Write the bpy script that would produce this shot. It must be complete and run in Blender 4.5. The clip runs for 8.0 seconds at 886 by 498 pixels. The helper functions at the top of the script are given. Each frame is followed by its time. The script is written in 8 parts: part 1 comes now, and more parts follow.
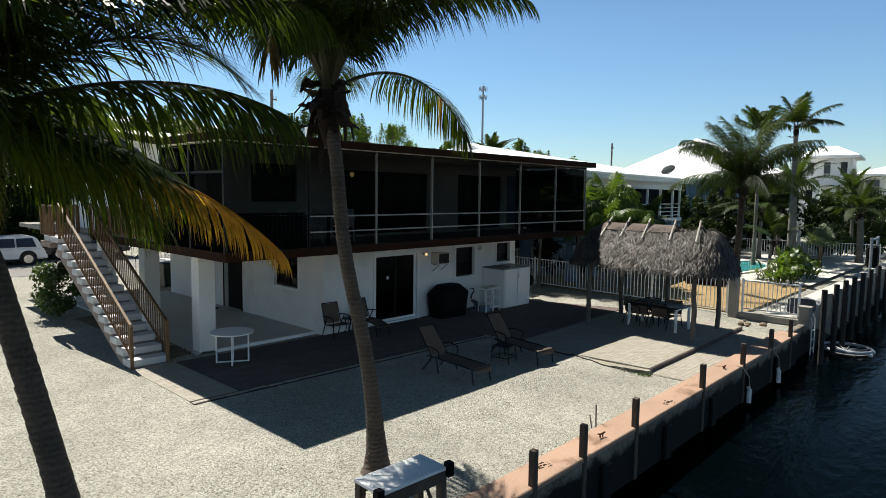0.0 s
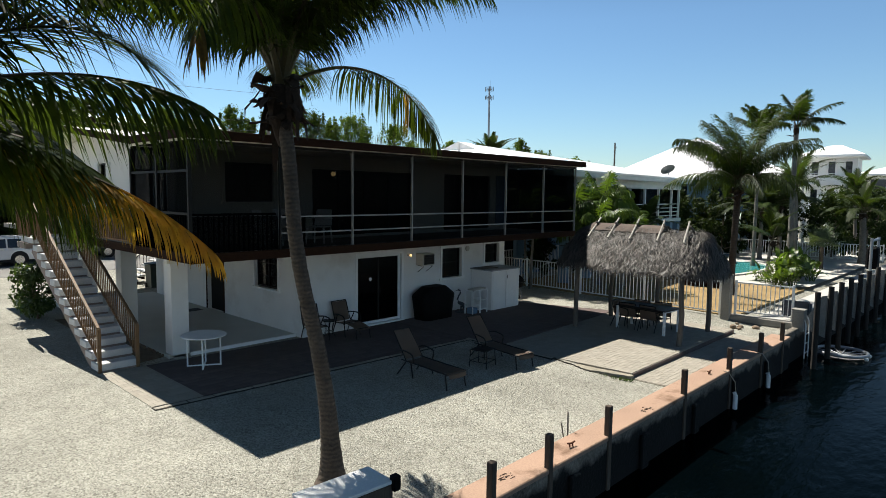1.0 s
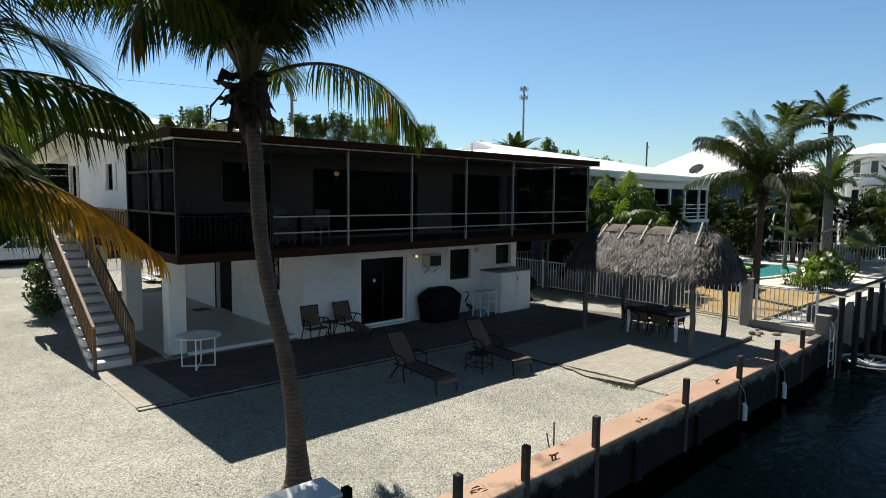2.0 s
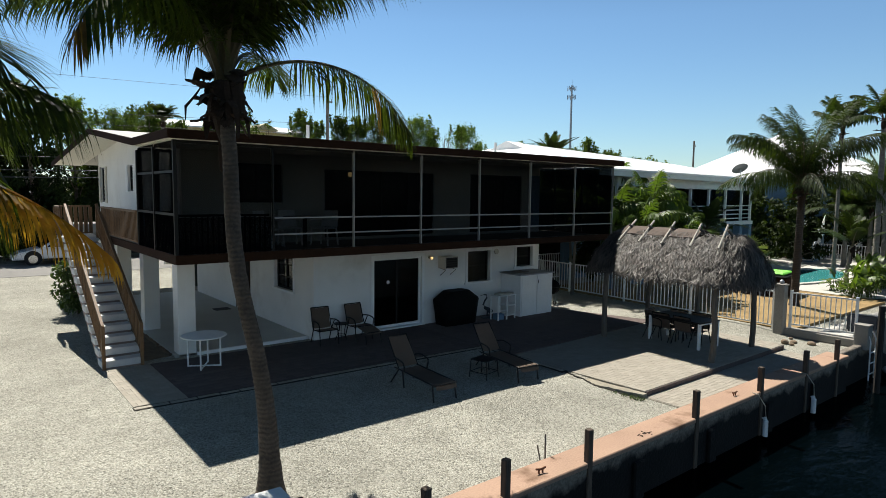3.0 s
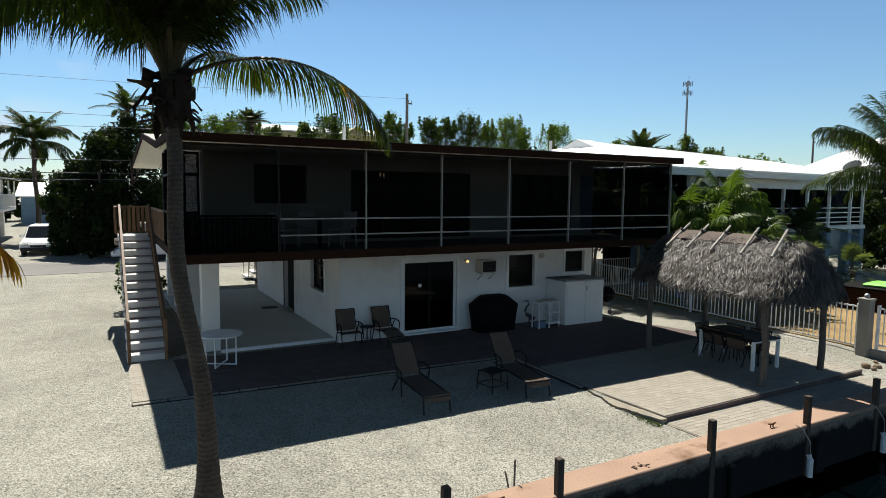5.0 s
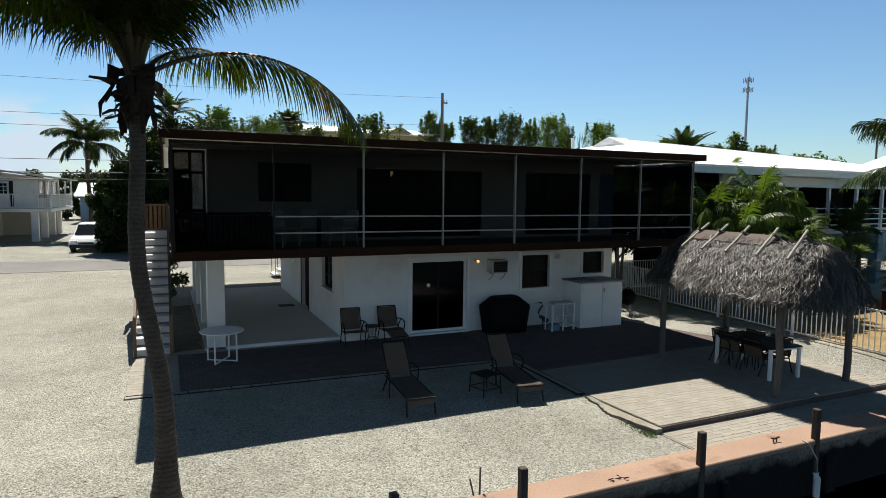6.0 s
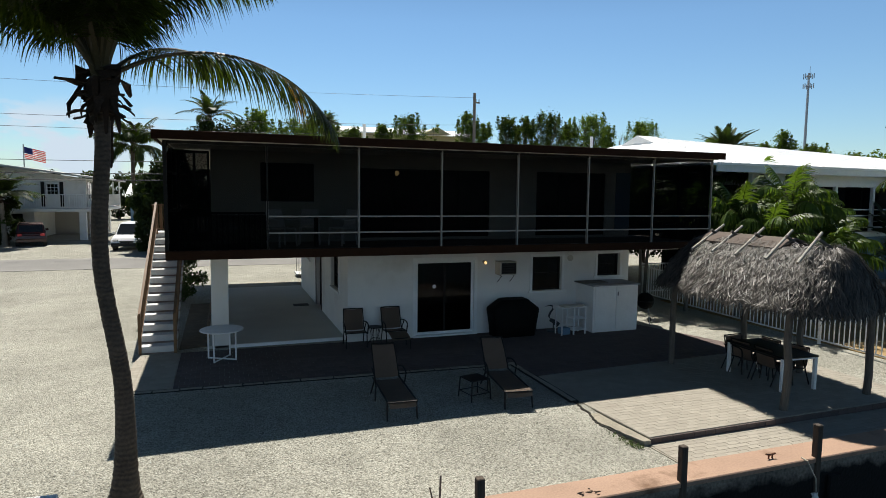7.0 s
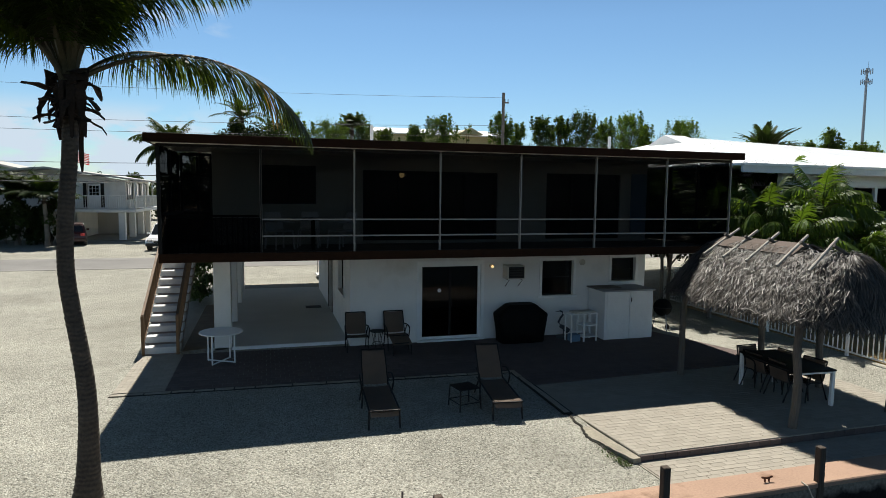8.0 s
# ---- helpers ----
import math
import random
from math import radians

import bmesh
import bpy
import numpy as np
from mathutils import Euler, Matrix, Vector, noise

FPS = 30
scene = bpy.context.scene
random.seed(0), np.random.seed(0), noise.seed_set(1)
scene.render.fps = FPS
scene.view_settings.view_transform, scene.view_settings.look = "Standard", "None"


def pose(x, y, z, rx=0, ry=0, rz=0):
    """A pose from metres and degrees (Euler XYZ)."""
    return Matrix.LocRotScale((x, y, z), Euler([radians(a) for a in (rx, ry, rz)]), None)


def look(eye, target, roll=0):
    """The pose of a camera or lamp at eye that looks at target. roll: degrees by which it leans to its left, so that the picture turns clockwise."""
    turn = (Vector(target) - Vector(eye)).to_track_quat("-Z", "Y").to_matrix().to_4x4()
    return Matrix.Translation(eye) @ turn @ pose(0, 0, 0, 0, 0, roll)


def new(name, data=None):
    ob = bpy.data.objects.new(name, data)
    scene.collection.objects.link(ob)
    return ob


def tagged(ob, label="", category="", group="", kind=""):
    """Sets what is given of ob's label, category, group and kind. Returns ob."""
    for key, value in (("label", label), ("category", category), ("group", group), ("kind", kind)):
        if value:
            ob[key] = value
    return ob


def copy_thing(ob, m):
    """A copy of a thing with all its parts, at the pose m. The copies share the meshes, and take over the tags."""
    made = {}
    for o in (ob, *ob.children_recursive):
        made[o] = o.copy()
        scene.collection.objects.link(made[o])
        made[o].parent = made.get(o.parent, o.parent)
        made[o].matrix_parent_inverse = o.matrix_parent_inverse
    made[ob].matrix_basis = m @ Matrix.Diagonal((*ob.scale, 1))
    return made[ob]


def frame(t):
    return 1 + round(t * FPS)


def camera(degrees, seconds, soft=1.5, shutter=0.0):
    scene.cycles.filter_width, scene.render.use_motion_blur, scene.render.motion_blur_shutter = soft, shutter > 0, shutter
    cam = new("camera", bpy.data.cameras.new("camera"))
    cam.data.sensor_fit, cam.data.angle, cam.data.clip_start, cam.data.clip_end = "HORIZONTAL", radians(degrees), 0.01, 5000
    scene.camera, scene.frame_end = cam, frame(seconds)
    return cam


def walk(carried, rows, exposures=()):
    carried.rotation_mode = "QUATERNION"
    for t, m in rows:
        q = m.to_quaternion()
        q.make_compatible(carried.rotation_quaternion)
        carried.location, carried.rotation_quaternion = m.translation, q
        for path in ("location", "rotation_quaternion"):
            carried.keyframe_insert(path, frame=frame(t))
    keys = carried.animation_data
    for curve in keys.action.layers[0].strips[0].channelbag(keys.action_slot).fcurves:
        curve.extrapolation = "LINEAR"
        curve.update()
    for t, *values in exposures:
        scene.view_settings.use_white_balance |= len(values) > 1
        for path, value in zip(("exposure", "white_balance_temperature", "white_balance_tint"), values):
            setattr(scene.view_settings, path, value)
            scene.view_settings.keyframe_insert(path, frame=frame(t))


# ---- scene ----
cam = camera(71.4, 8.0, soft=0.6)
METRES, EYE, TILT, LEAN, TURN = 8.47, 4.057, 0.0, 0.0, -46.8
ROWS = [
    (0.0, 0.0, 0.0, 0.0, 0.06, -5.11, -0.72),
    (0.5, 0.0389, 0.0245, -0.0004, 0.15, -5.1, -0.7),
    (1.0, 0.083, 0.0459, -0.0006, 0.68, -5.09, -0.69),
    (2.5, 0.2399, 0.1177, -0.0012, 5.99, -5.07, -0.67),
    (3.0, 0.293, 0.1445, 0.0003, 8.16, -5.06, -0.67),
    (3.5, 0.3493, 0.1753, 0.0017, 10.54, -5.05, -0.66),
    (4.0, 0.4035, 0.2077, 0.0024, 12.97, -5.03, -0.66),
    (4.5, 0.4595, 0.2421, 0.0023, 15.48, -5.02, -0.64),
    (5.0, 0.5187, 0.2807, 0.0019, 17.98, -5.06, -0.61),
    (6.5, 0.6962, 0.4034, -0.0051, 24.87, -5.05, -0.66),
    (7.0, 0.7493, 0.4458, -0.0041, 27.0, -5.05, -0.64),
    (7.5, 0.7955, 0.49, -0.001, 29.01, -5.05, -0.62),
    (8.0, 0.8329, 0.5384, 0.0029, 30.83, -5.05, -0.62),
]
walk(cam, [(t, pose(0, 0, EYE, TILT, LEAN, TURN) @ pose(METRES * x, METRES * y, METRES * z, 90 + pitch, roll, yaw)) for t, x, y, z, yaw, pitch, roll in ROWS], [(0.0, 0.87), (1.0, 0.86), (3.0, 0.8), (5.0, 0.74), (6.5, 0.69), (8.0, 0.67)])

# ---- light ----
SUN = Vector((0.42, 3.25, 5.12)).normalized()
world = bpy.data.worlds.new("sky")
scene.world = world
world.use_nodes = True
wn, wl = world.node_tree.nodes, world.node_tree.links
sky = wn.new("ShaderNodeTexSky")
sky.sky_type, sky.sun_disc = "NISHITA", False
sky.sun_elevation, sky.sun_rotation = math.asin(SUN.z), math.atan2(SUN.x, SUN.y)
sky.air_density, sky.dust_density, sky.ozone_density = 1.5, 0.0, 4.0
sky.altitude = 1500
wn["Background"].inputs["Strength"].default_value = 0.063
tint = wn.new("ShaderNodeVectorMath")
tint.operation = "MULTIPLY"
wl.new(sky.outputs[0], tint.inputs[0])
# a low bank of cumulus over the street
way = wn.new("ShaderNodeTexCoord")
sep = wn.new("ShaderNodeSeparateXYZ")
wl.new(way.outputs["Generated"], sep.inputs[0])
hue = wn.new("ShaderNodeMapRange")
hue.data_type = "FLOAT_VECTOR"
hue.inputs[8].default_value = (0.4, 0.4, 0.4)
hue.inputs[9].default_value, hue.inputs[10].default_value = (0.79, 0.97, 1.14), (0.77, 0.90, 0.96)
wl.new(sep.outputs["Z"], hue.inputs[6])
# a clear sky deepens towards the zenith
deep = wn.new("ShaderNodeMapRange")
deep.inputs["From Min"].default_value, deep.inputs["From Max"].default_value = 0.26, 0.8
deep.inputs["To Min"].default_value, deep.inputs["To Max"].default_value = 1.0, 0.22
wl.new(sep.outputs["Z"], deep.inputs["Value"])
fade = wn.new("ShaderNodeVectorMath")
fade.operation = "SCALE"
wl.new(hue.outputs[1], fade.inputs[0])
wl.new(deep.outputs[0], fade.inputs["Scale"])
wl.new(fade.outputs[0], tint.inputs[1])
puff = wn.new("ShaderNodeTexNoise")
puff.inputs["Scale"].default_value, puff.inputs["Detail"].default_value, puff.inputs["Roughness"].default_value = 9.0, 7.0, 0.55
squash = wn.new("ShaderNodeMapping")
squash.inputs["Scale"].default_value = (1.0, 1.0, 2.6)
wl.new(way.outputs["Generated"], squash.inputs["Vector"])
wl.new(squash.outputs[0], puff.inputs["Vector"])
dense = wn.new("ShaderNodeMapRange")
dense.inputs["From Min"].default_value, dense.inputs["From Max"].default_value = 0.40, 0.49
wl.new(puff.outputs["Fac"], dense.inputs["Value"])
low = wn.new("ShaderNodeMapRange")
low.interpolation_type = "SMOOTHSTEP"
low.inputs["From Min"].default_value, low.inputs["From Max"].default_value = 0.135, 0.09
low.inputs["To Min"].default_value, low.inputs["To Max"].default_value = 0.0, 1.0
wl.new(sep.outputs["Z"], low.inputs["Value"])
west = wn.new("ShaderNodeMapRange")
west.interpolation_type = "SMOOTHSTEP"
west.inputs["From Min"].default_value, west.inputs["From Max"].default_value = 0.05, -0.2
west.inputs["To Min"].default_value, west.inputs["To Max"].default_value = 0.0, 1.0
wl.new(sep.outputs["X"], west.inputs["Value"])
both = wn.new("ShaderNodeMath")
both.operation = "MULTIPLY"
wl.new(low.outputs[0], both.inputs[0])
wl.new(west.outputs[0], both.inputs[1])
amount = wn.new("ShaderNodeMath")
amount.operation = "MULTIPLY"
wl.new(both.outputs[0], amount.inputs[0])
wl.new(dense.outputs[0], amount.inputs[1])
bits = wn.new("ShaderNodeTexNoise")
bits.inputs["Scale"].default_value, bits.inputs["Detail"].default_value, bits.inputs["Roughness"].default_value = 6.5, 6.0, 0.5
wl.new(squash.outputs[0], bits.inputs["Vector"])
few = wn.new("ShaderNodeMapRange")
few.inputs["From Min"].default_value, few.inputs["From Max"].default_value = 0.625, 0.70
few.inputs["To Max"].default_value = 0.7
wl.new(bits.outputs["Fac"], few.inputs["Value"])
span = wn.new("ShaderNodeMath")
span.operation = "MULTIPLY"
wl.new(few.outputs[0], span.inputs[0])
wl.new(west.outputs[0], span.inputs[1])
more = wn.new("ShaderNodeMath")
more.operation = "MAXIMUM"
wl.new(amount.outputs[0], more.inputs[0])
wl.new(span.outputs[0], more.inputs[1])
veil = wn.new("ShaderNodeMix")
veil.data_type = "RGBA"
veil.inputs["B"].default_value = (6.3, 7.4, 8.5, 1)
wl.new(more.outputs[0], veil.inputs["Factor"])
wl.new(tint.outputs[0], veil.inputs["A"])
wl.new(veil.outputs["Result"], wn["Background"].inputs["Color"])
lamp = bpy.data.lights.new("sun", "SUN")
lamp.energy, lamp.angle, lamp.color = 5.0, radians(0.53), (1.0, 0.955, 0.87)
sun = new("sun", lamp)
sun.matrix_world = look(SUN * 60, (0, 0, 0))

# ---- materials ----


def nodes_of(name):
    m = bpy.data.materials.new(name)
    m.use_nodes = True
    return m, m.node_tree.nodes, m.node_tree.links, m.node_tree.nodes["Principled BSDF"]


def M(name, c, rough=0.6, var=0.12, scale=3.0, fine=40.0, bump=0.15, metal=0.0, rand=0.0, spec=0.4, stretch=(1, 1, 1), translucent=0.0):
    """A plain surface with blotches, grain and fine relief; rand varies it from piece to piece."""
    m, n, l, p = nodes_of(name)
    co = n.new("ShaderNodeTexCoord")
    mp = n.new("ShaderNodeMapping")
    mp.inputs["Scale"].default_value = stretch
    l.new(co.outputs["Object"], mp.inputs["Vector"])
    a, b = n.new("ShaderNodeTexNoise"), n.new("ShaderNodeTexNoise")
    a.inputs["Scale"].default_value, b.inputs["Scale"].default_value = scale, fine
    a.inputs["Detail"].default_value, b.inputs["Detail"].default_value = 5, 3
    for t in (a, b):
        l.new(mp.outputs[0], t.inputs["Vector"])
    add = n.new("ShaderNodeMath"); add.operation = "ADD"
    l.new(a.outputs["Fac"], add.inputs[0]); l.new(b.outputs["Fac"], add.inputs[1])
    rng = n.new("ShaderNodeMapRange")
    rng.inputs["From Min"].default_value, rng.inputs["From Max"].default_value = 0.6, 1.4
    rng.inputs["To Min"].default_value, rng.inputs["To Max"].default_value = 1 - var * 1.6, 1 + var * 1.2
    l.new(add.outputs[0], rng.inputs["Value"])
    last = rng.outputs[0]
    if rand:
        info = n.new("ShaderNodeObjectInfo")
        r2 = n.new("ShaderNodeMapRange")
        r2.inputs["To Min"].default_value, r2.inputs["To Max"].default_value = 1 - rand, 1 + rand
        l.new(info.outputs["Random"], r2.inputs["Value"])
        mul = n.new("ShaderNodeMath"); mul.operation = "MULTIPLY"
        l.new(last, mul.inputs[0]); l.new(r2.outputs[0], mul.inputs[1])
        last = mul.outputs[0]
    col = n.new("ShaderNodeVectorMath"); col.operation = "SCALE"
    col.inputs[0].default_value = c
    l.new(last, col.inputs["Scale"])
    l.new(col.outputs[0], p.inputs["Base Color"])
    p.inputs["Roughness"].default_value, p.inputs["Metallic"].default_value = rough, metal
    p.inputs["Specular IOR Level"].default_value = spec
    if bump:
        bp = n.new("ShaderNodeBump")
        bp.inputs["Strength"].default_value, bp.inputs["Distance"].default_value = bump, 0.02
        l.new(b.outputs["Fac"], bp.inputs["Height"])
        l.new(bp.outputs[0], p.inputs["Normal"])
    if translucent:
        tr = n.new("ShaderNodeBsdfTranslucent")
        warm = n.new("ShaderNodeVectorMath"); warm.operation = "MULTIPLY"
        warm.inputs[1].default_value = (2.3, 2.3, 0.8)
        l.new(col.outputs[0], warm.inputs[0]); l.new(warm.outputs[0], tr.inputs["Color"])
        mx = n.new("ShaderNodeMixShader")
        mx.inputs[0].default_value = translucent
        l.new(p.outputs[0], mx.inputs[1]); l.new(tr.outputs[0], mx.inputs[2])
        l.new(mx.outputs[0], n["Material Output"].inputs["Surface"])
    return m


def gravel_material():
    m, n, l, p = nodes_of("gravel")
    co = n.new("ShaderNodeTexCoord")
    v = n.new("ShaderNodeTexVoronoi"); v.inputs["Scale"].default_value = 46
    v2 = n.new("ShaderNodeTexVoronoi"); v2.inputs["Scale"].default_value = 23
    big = n.new("ShaderNodeTexNoise"); big.inputs["Scale"].default_value = 0.35; big.inputs["Detail"].default_value = 6
    mid = n.new("ShaderNodeTexNoise"); mid.inputs["Scale"].default_value = 2.2; mid.inputs["Detail"].default_value = 8; mid.inputs["Roughness"].default_value = 0.7
    for t in (v, v2, big, mid):
        l.new(co.outputs["Object"], t.inputs["Vector"])
    r = n.new("ShaderNodeValToRGB")
    r.color_ramp.elements[0].color, r.color_ramp.elements[1].color = (0.148, 0.143, 0.117, 1), (0.475, 0.465, 0.402, 1)
    r.color_ramp.elements.new(0.5).color = (0.347, 0.338, 0.286, 1)
    l.new(v.outputs["Color"], r.inputs["Fac"])
    k = n.new("ShaderNodeMapRange"); k.inputs["From Min"].default_value, k.inputs["From Max"].default_value = 0.3, 0.7
    k.inputs["To Min"].default_value, k.inputs["To Max"].default_value = 0.82, 1.12
    l.new(big.outputs["Fac"], k.inputs["Value"])
    k2 = n.new("ShaderNodeMapRange"); k2.inputs["From Min"].default_value, k2.inputs["From Max"].default_value = 0.3, 0.7
    k2.inputs["To Min"].default_value, k2.inputs["To Max"].default_value = 0.85, 1.1
    l.new(mid.outputs["Fac"], k2.inputs["Value"])
    pit = n.new("ShaderNodeTexNoise"); pit.inputs["Scale"].default_value = 26; pit.inputs["Detail"].default_value = 4
    l.new(co.outputs["Object"], pit.inputs["Vector"])
    k3 = n.new("ShaderNodeMapRange"); k3.inputs["From Min"].default_value, k3.inputs["From Max"].default_value = 0.30, 0.44
    k3.inputs["To Min"].default_value, k3.inputs["To Max"].default_value = 0.45, 1.03
    l.new(pit.outputs["Fac"], k3.inputs["Value"])
    m2 = n.new("ShaderNodeMath"); m2.operation = "MULTIPLY"
    l.new(k2.outputs[0], m2.inputs[0]); l.new(k3.outputs[0], m2.inputs[1])
    mm = n.new("ShaderNodeMath"); mm.operation = "MULTIPLY"
    l.new(k.outputs[0], mm.inputs[0]); l.new(m2.outputs[0], mm.inputs[1])
    s = n.new("ShaderNodeVectorMath"); s.operation = "SCALE"
    l.new(r.outputs[0], s.inputs[0]); l.new(mm.outputs[0], s.inputs["Scale"])
    l.new(s.outputs[0], p.inputs["Base Color"])
    h = n.new("ShaderNodeMath"); h.operation = "ADD"
    l.new(v.outputs["Distance"], h.inputs[0]); l.new(v2.outputs["Distance"], h.inputs[1])
    bp = n.new("ShaderNodeBump"); bp.invert = True
    bp.inputs["Strength"].default_value, bp.inputs["Distance"].default_value = 0.8, 0.028
    l.new(h.outputs[0], bp.inputs["Height"]); l.new(bp.outputs[0], p.inputs["Normal"])
    p.inputs["Roughness"].default_value = 0.95
    p.inputs["Specular IOR Level"].default_value = 0.1
    return m


def water_material():
    m, n, l, p = nodes_of("canal_water")
    p.inputs["Base Color"].default_value = (0.0003, 0.0012, 0.0016, 1)
    p.inputs["Roughness"].default_value, p.inputs["IOR"].default_value = 0.05, 1.07
    co = n.new("ShaderNodeTexCoord")
    mp = n.new("ShaderNodeMapping"); mp.inputs["Scale"].default_value = (1.0, 2.2, 1.0)
    l.new(co.outputs["Object"], mp.inputs["Vector"])
    a = n.new("ShaderNodeTexNoise"); a.inputs["Scale"].default_value = 1.6; a.inputs["Detail"].default_value = 5
    l.new(mp.outputs[0], a.inputs["Vector"])
    bp = n.new("ShaderNodeBump"); bp.inputs["Strength"].default_value, bp.inputs["Distance"].default_value = 0.3, 0.1
    l.new(a.outputs["Fac"], bp.inputs["Height"]); l.new(bp.outputs[0], p.inputs["Normal"])
    return m


def screen_material(name, c, through_part):
    """Insect screen: an even share of the light goes straight through the weave."""
    m, n, l, p = nodes_of(name)
    p.inputs["Base Color"].default_value, p.inputs["Roughness"].default_value = (*c, 1), 0.7
    p.inputs["Specular IOR Level"].default_value = 0.0
    t = n.new("ShaderNodeBsdfTransparent")
    mx = n.new("ShaderNodeMixShader"); mx.inputs[0].default_value = through_part
    l.new(p.outputs[0], mx.inputs[1]); l.new(t.outputs[0], mx.inputs[2])
    l.new(mx.outputs[0], n["Material Output"].inputs["Surface"])
    return m


def glass_material():
    m, n, l, p = nodes_of("window_glass")
    p.inputs["Base Color"].default_value = (0.12, 0.13, 0.135, 1)
    p.inputs["Transmission Weight"].default_value, p.inputs["Roughness"].default_value, p.inputs["IOR"].default_value = 1.0, 0.01, 1.2
    return m


def trunk_material(name, c):
    m = M(name, c, 0.9, 0.3, 3, 30, 0.5)
    n, l = m.node_tree.nodes, m.node_tree.links
    p = n["Principled BSDF"]
    w = n.new("ShaderNodeTexWave"); w.wave_type, w.bands_direction = "BANDS", "Z"
    w.inputs["Scale"].default_value, w.inputs["Distortion"].default_value, w.inputs["Detail"].default_value = 4.9, 5.5, 5
    co = n.new("ShaderNodeTexCoord"); l.new(co.outputs["Object"], w.inputs["Vector"])
    src = p.inputs["Base Color"].links[0].from_socket
    k = n.new("ShaderNodeMapRange"); k.inputs["To Min"].default_value, k.inputs["To Max"].default_value = 0.8, 1.08
    l.new(w.outputs["Fac"], k.inputs["Value"])
    s = n.new("ShaderNodeVectorMath"); s.operation = "SCALE"
    l.new(src, s.inputs[0]); l.new(k.outputs[0], s.inputs["Scale"]); l.new(s.outputs[0], p.inputs["Base Color"])
    bp = n.new("ShaderNodeBump"); bp.inputs["Strength"].default_value, bp.inputs["Distance"].default_value = 0.4, 0.02
    l.new(w.outputs["Fac"], bp.inputs["Height"])
    l.new(p.inputs["Normal"].links[0].from_socket, bp.inputs["Normal"]); l.new(bp.outputs[0], p.inputs["Normal"])
    return m


def seawall_material():
    """Pale stained concrete above an uneven tide line, dark wet algae below."""
    m = M("stained_seawall_concrete", (0.19, 0.165, 0.135), 0.95, 0.5, 1.6, 18, 0.7)
    n, l = m.node_tree.nodes, m.node_tree.links
    p = n["Principled BSDF"]
    co = n.new("ShaderNodeTexCoord")
    sp = n.new("ShaderNodeSeparateXYZ")
    l.new(co.outputs["Object"], sp.inputs[0])
    drip = n.new("ShaderNodeTexNoise")
    drip.inputs["Scale"].default_value, drip.inputs["Detail"].default_value = 2.2, 6
    l.new(co.outputs["Object"], drip.inputs["Vector"])
    mul = n.new("ShaderNodeMath"); mul.operation = "MULTIPLY_ADD"
    mul.inputs[1].default_value = 0.55
    l.new(drip.outputs["Fac"], mul.inputs[0]); l.new(sp.outputs["Z"], mul.inputs[2])
    k = n.new("ShaderNodeMapRange")
    k.inputs["From Min"].default_value, k.inputs["From Max"].default_value = -0.02, 0.12
    k.inputs["To Min"].default_value, k.inputs["To Max"].default_value = 0.03, 1.0
    l.new(mul.outputs[0], k.inputs["Value"])
    s = n.new("ShaderNodeVectorMath"); s.operation = "SCALE"
    l.new(p.inputs["Base Color"].links[0].from_socket, s.inputs[0]); l.new(k.outputs[0], s.inputs["Scale"])
    l.new(s.outputs[0], p.inputs["Base Color"])
    return m


def stained(m, c, scale, lo, hi):
    """Adds dirt blotches of colour c to a material."""
    n, l = m.node_tree.nodes, m.node_tree.links
    p = n["Principled BSDF"]
    co = n.new("ShaderNodeTexCoord")
    t = n.new("ShaderNodeTexNoise")
    t.inputs["Scale"].default_value, t.inputs["Detail"].default_value, t.inputs["Roughness"].default_value = scale, 8, 0.65
    l.new(co.outputs["Object"], t.inputs["Vector"])
    k = n.new("ShaderNodeMapRange")
    k.inputs["From Min"].default_value, k.inputs["From Max"].default_value = lo, hi
    l.new(t.outputs["Fac"], k.inputs["Value"])
    mx = n.new("ShaderNodeMix"); mx.data_type = "RGBA"
    mx.inputs["B"].default_value = (*c, 1)
    l.new(k.outputs[0], mx.inputs["Factor"]); l.new(p.inputs["Base Color"].links[0].from_socket, mx.inputs["A"])
    l.new(mx.outputs["Result"], p.inputs["Base Color"])
    return m


def dried_tip(m, c):
    """Lets the outer part of a frond go over to the dry colour c."""
    n, l = m.node_tree.nodes, m.node_tree.links
    p = n["Principled BSDF"]
    co = n.new("ShaderNodeTexCoord")
    sp = n.new("ShaderNodeSeparateXYZ")
    l.new(co.outputs["Object"], sp.inputs[0])
    t = n.new("ShaderNodeTexNoise")
    t.inputs["Scale"].default_value, t.inputs["Detail"].default_value = 7.0, 4
    l.new(co.outputs["Object"], t.inputs["Vector"])
    add = n.new("ShaderNodeMath"); add.operation = "MULTIPLY_ADD"
    add.inputs[1].default_value = 2.4
    l.new(t.outputs["Fac"], add.inputs[0]); l.new(sp.outputs["X"], add.inputs[2])
    k = n.new("ShaderNodeMapRange")
    k.inputs["From Min"].default_value, k.inputs["From Max"].default_value = 2.7, 4.0
    l.new(add.outputs[0], k.inputs["Value"])
    mx = n.new("ShaderNodeMix"); mx.data_type = "RGBA"
    mx.inputs["B"].default_value = (*c, 1)
    src = p.inputs["Base Color"].links[0].from_socket
    l.new(k.outputs[0], mx.inputs["Factor"]); l.new(src, mx.inputs["A"])
    l.new(mx.outputs["Result"], p.inputs["Base Color"])
    for link in list(src.links):
        if link.to_node.bl_idname == "ShaderNodeVectorMath":
            l.new(mx.outputs["Result"], link.to_socket)
    return m


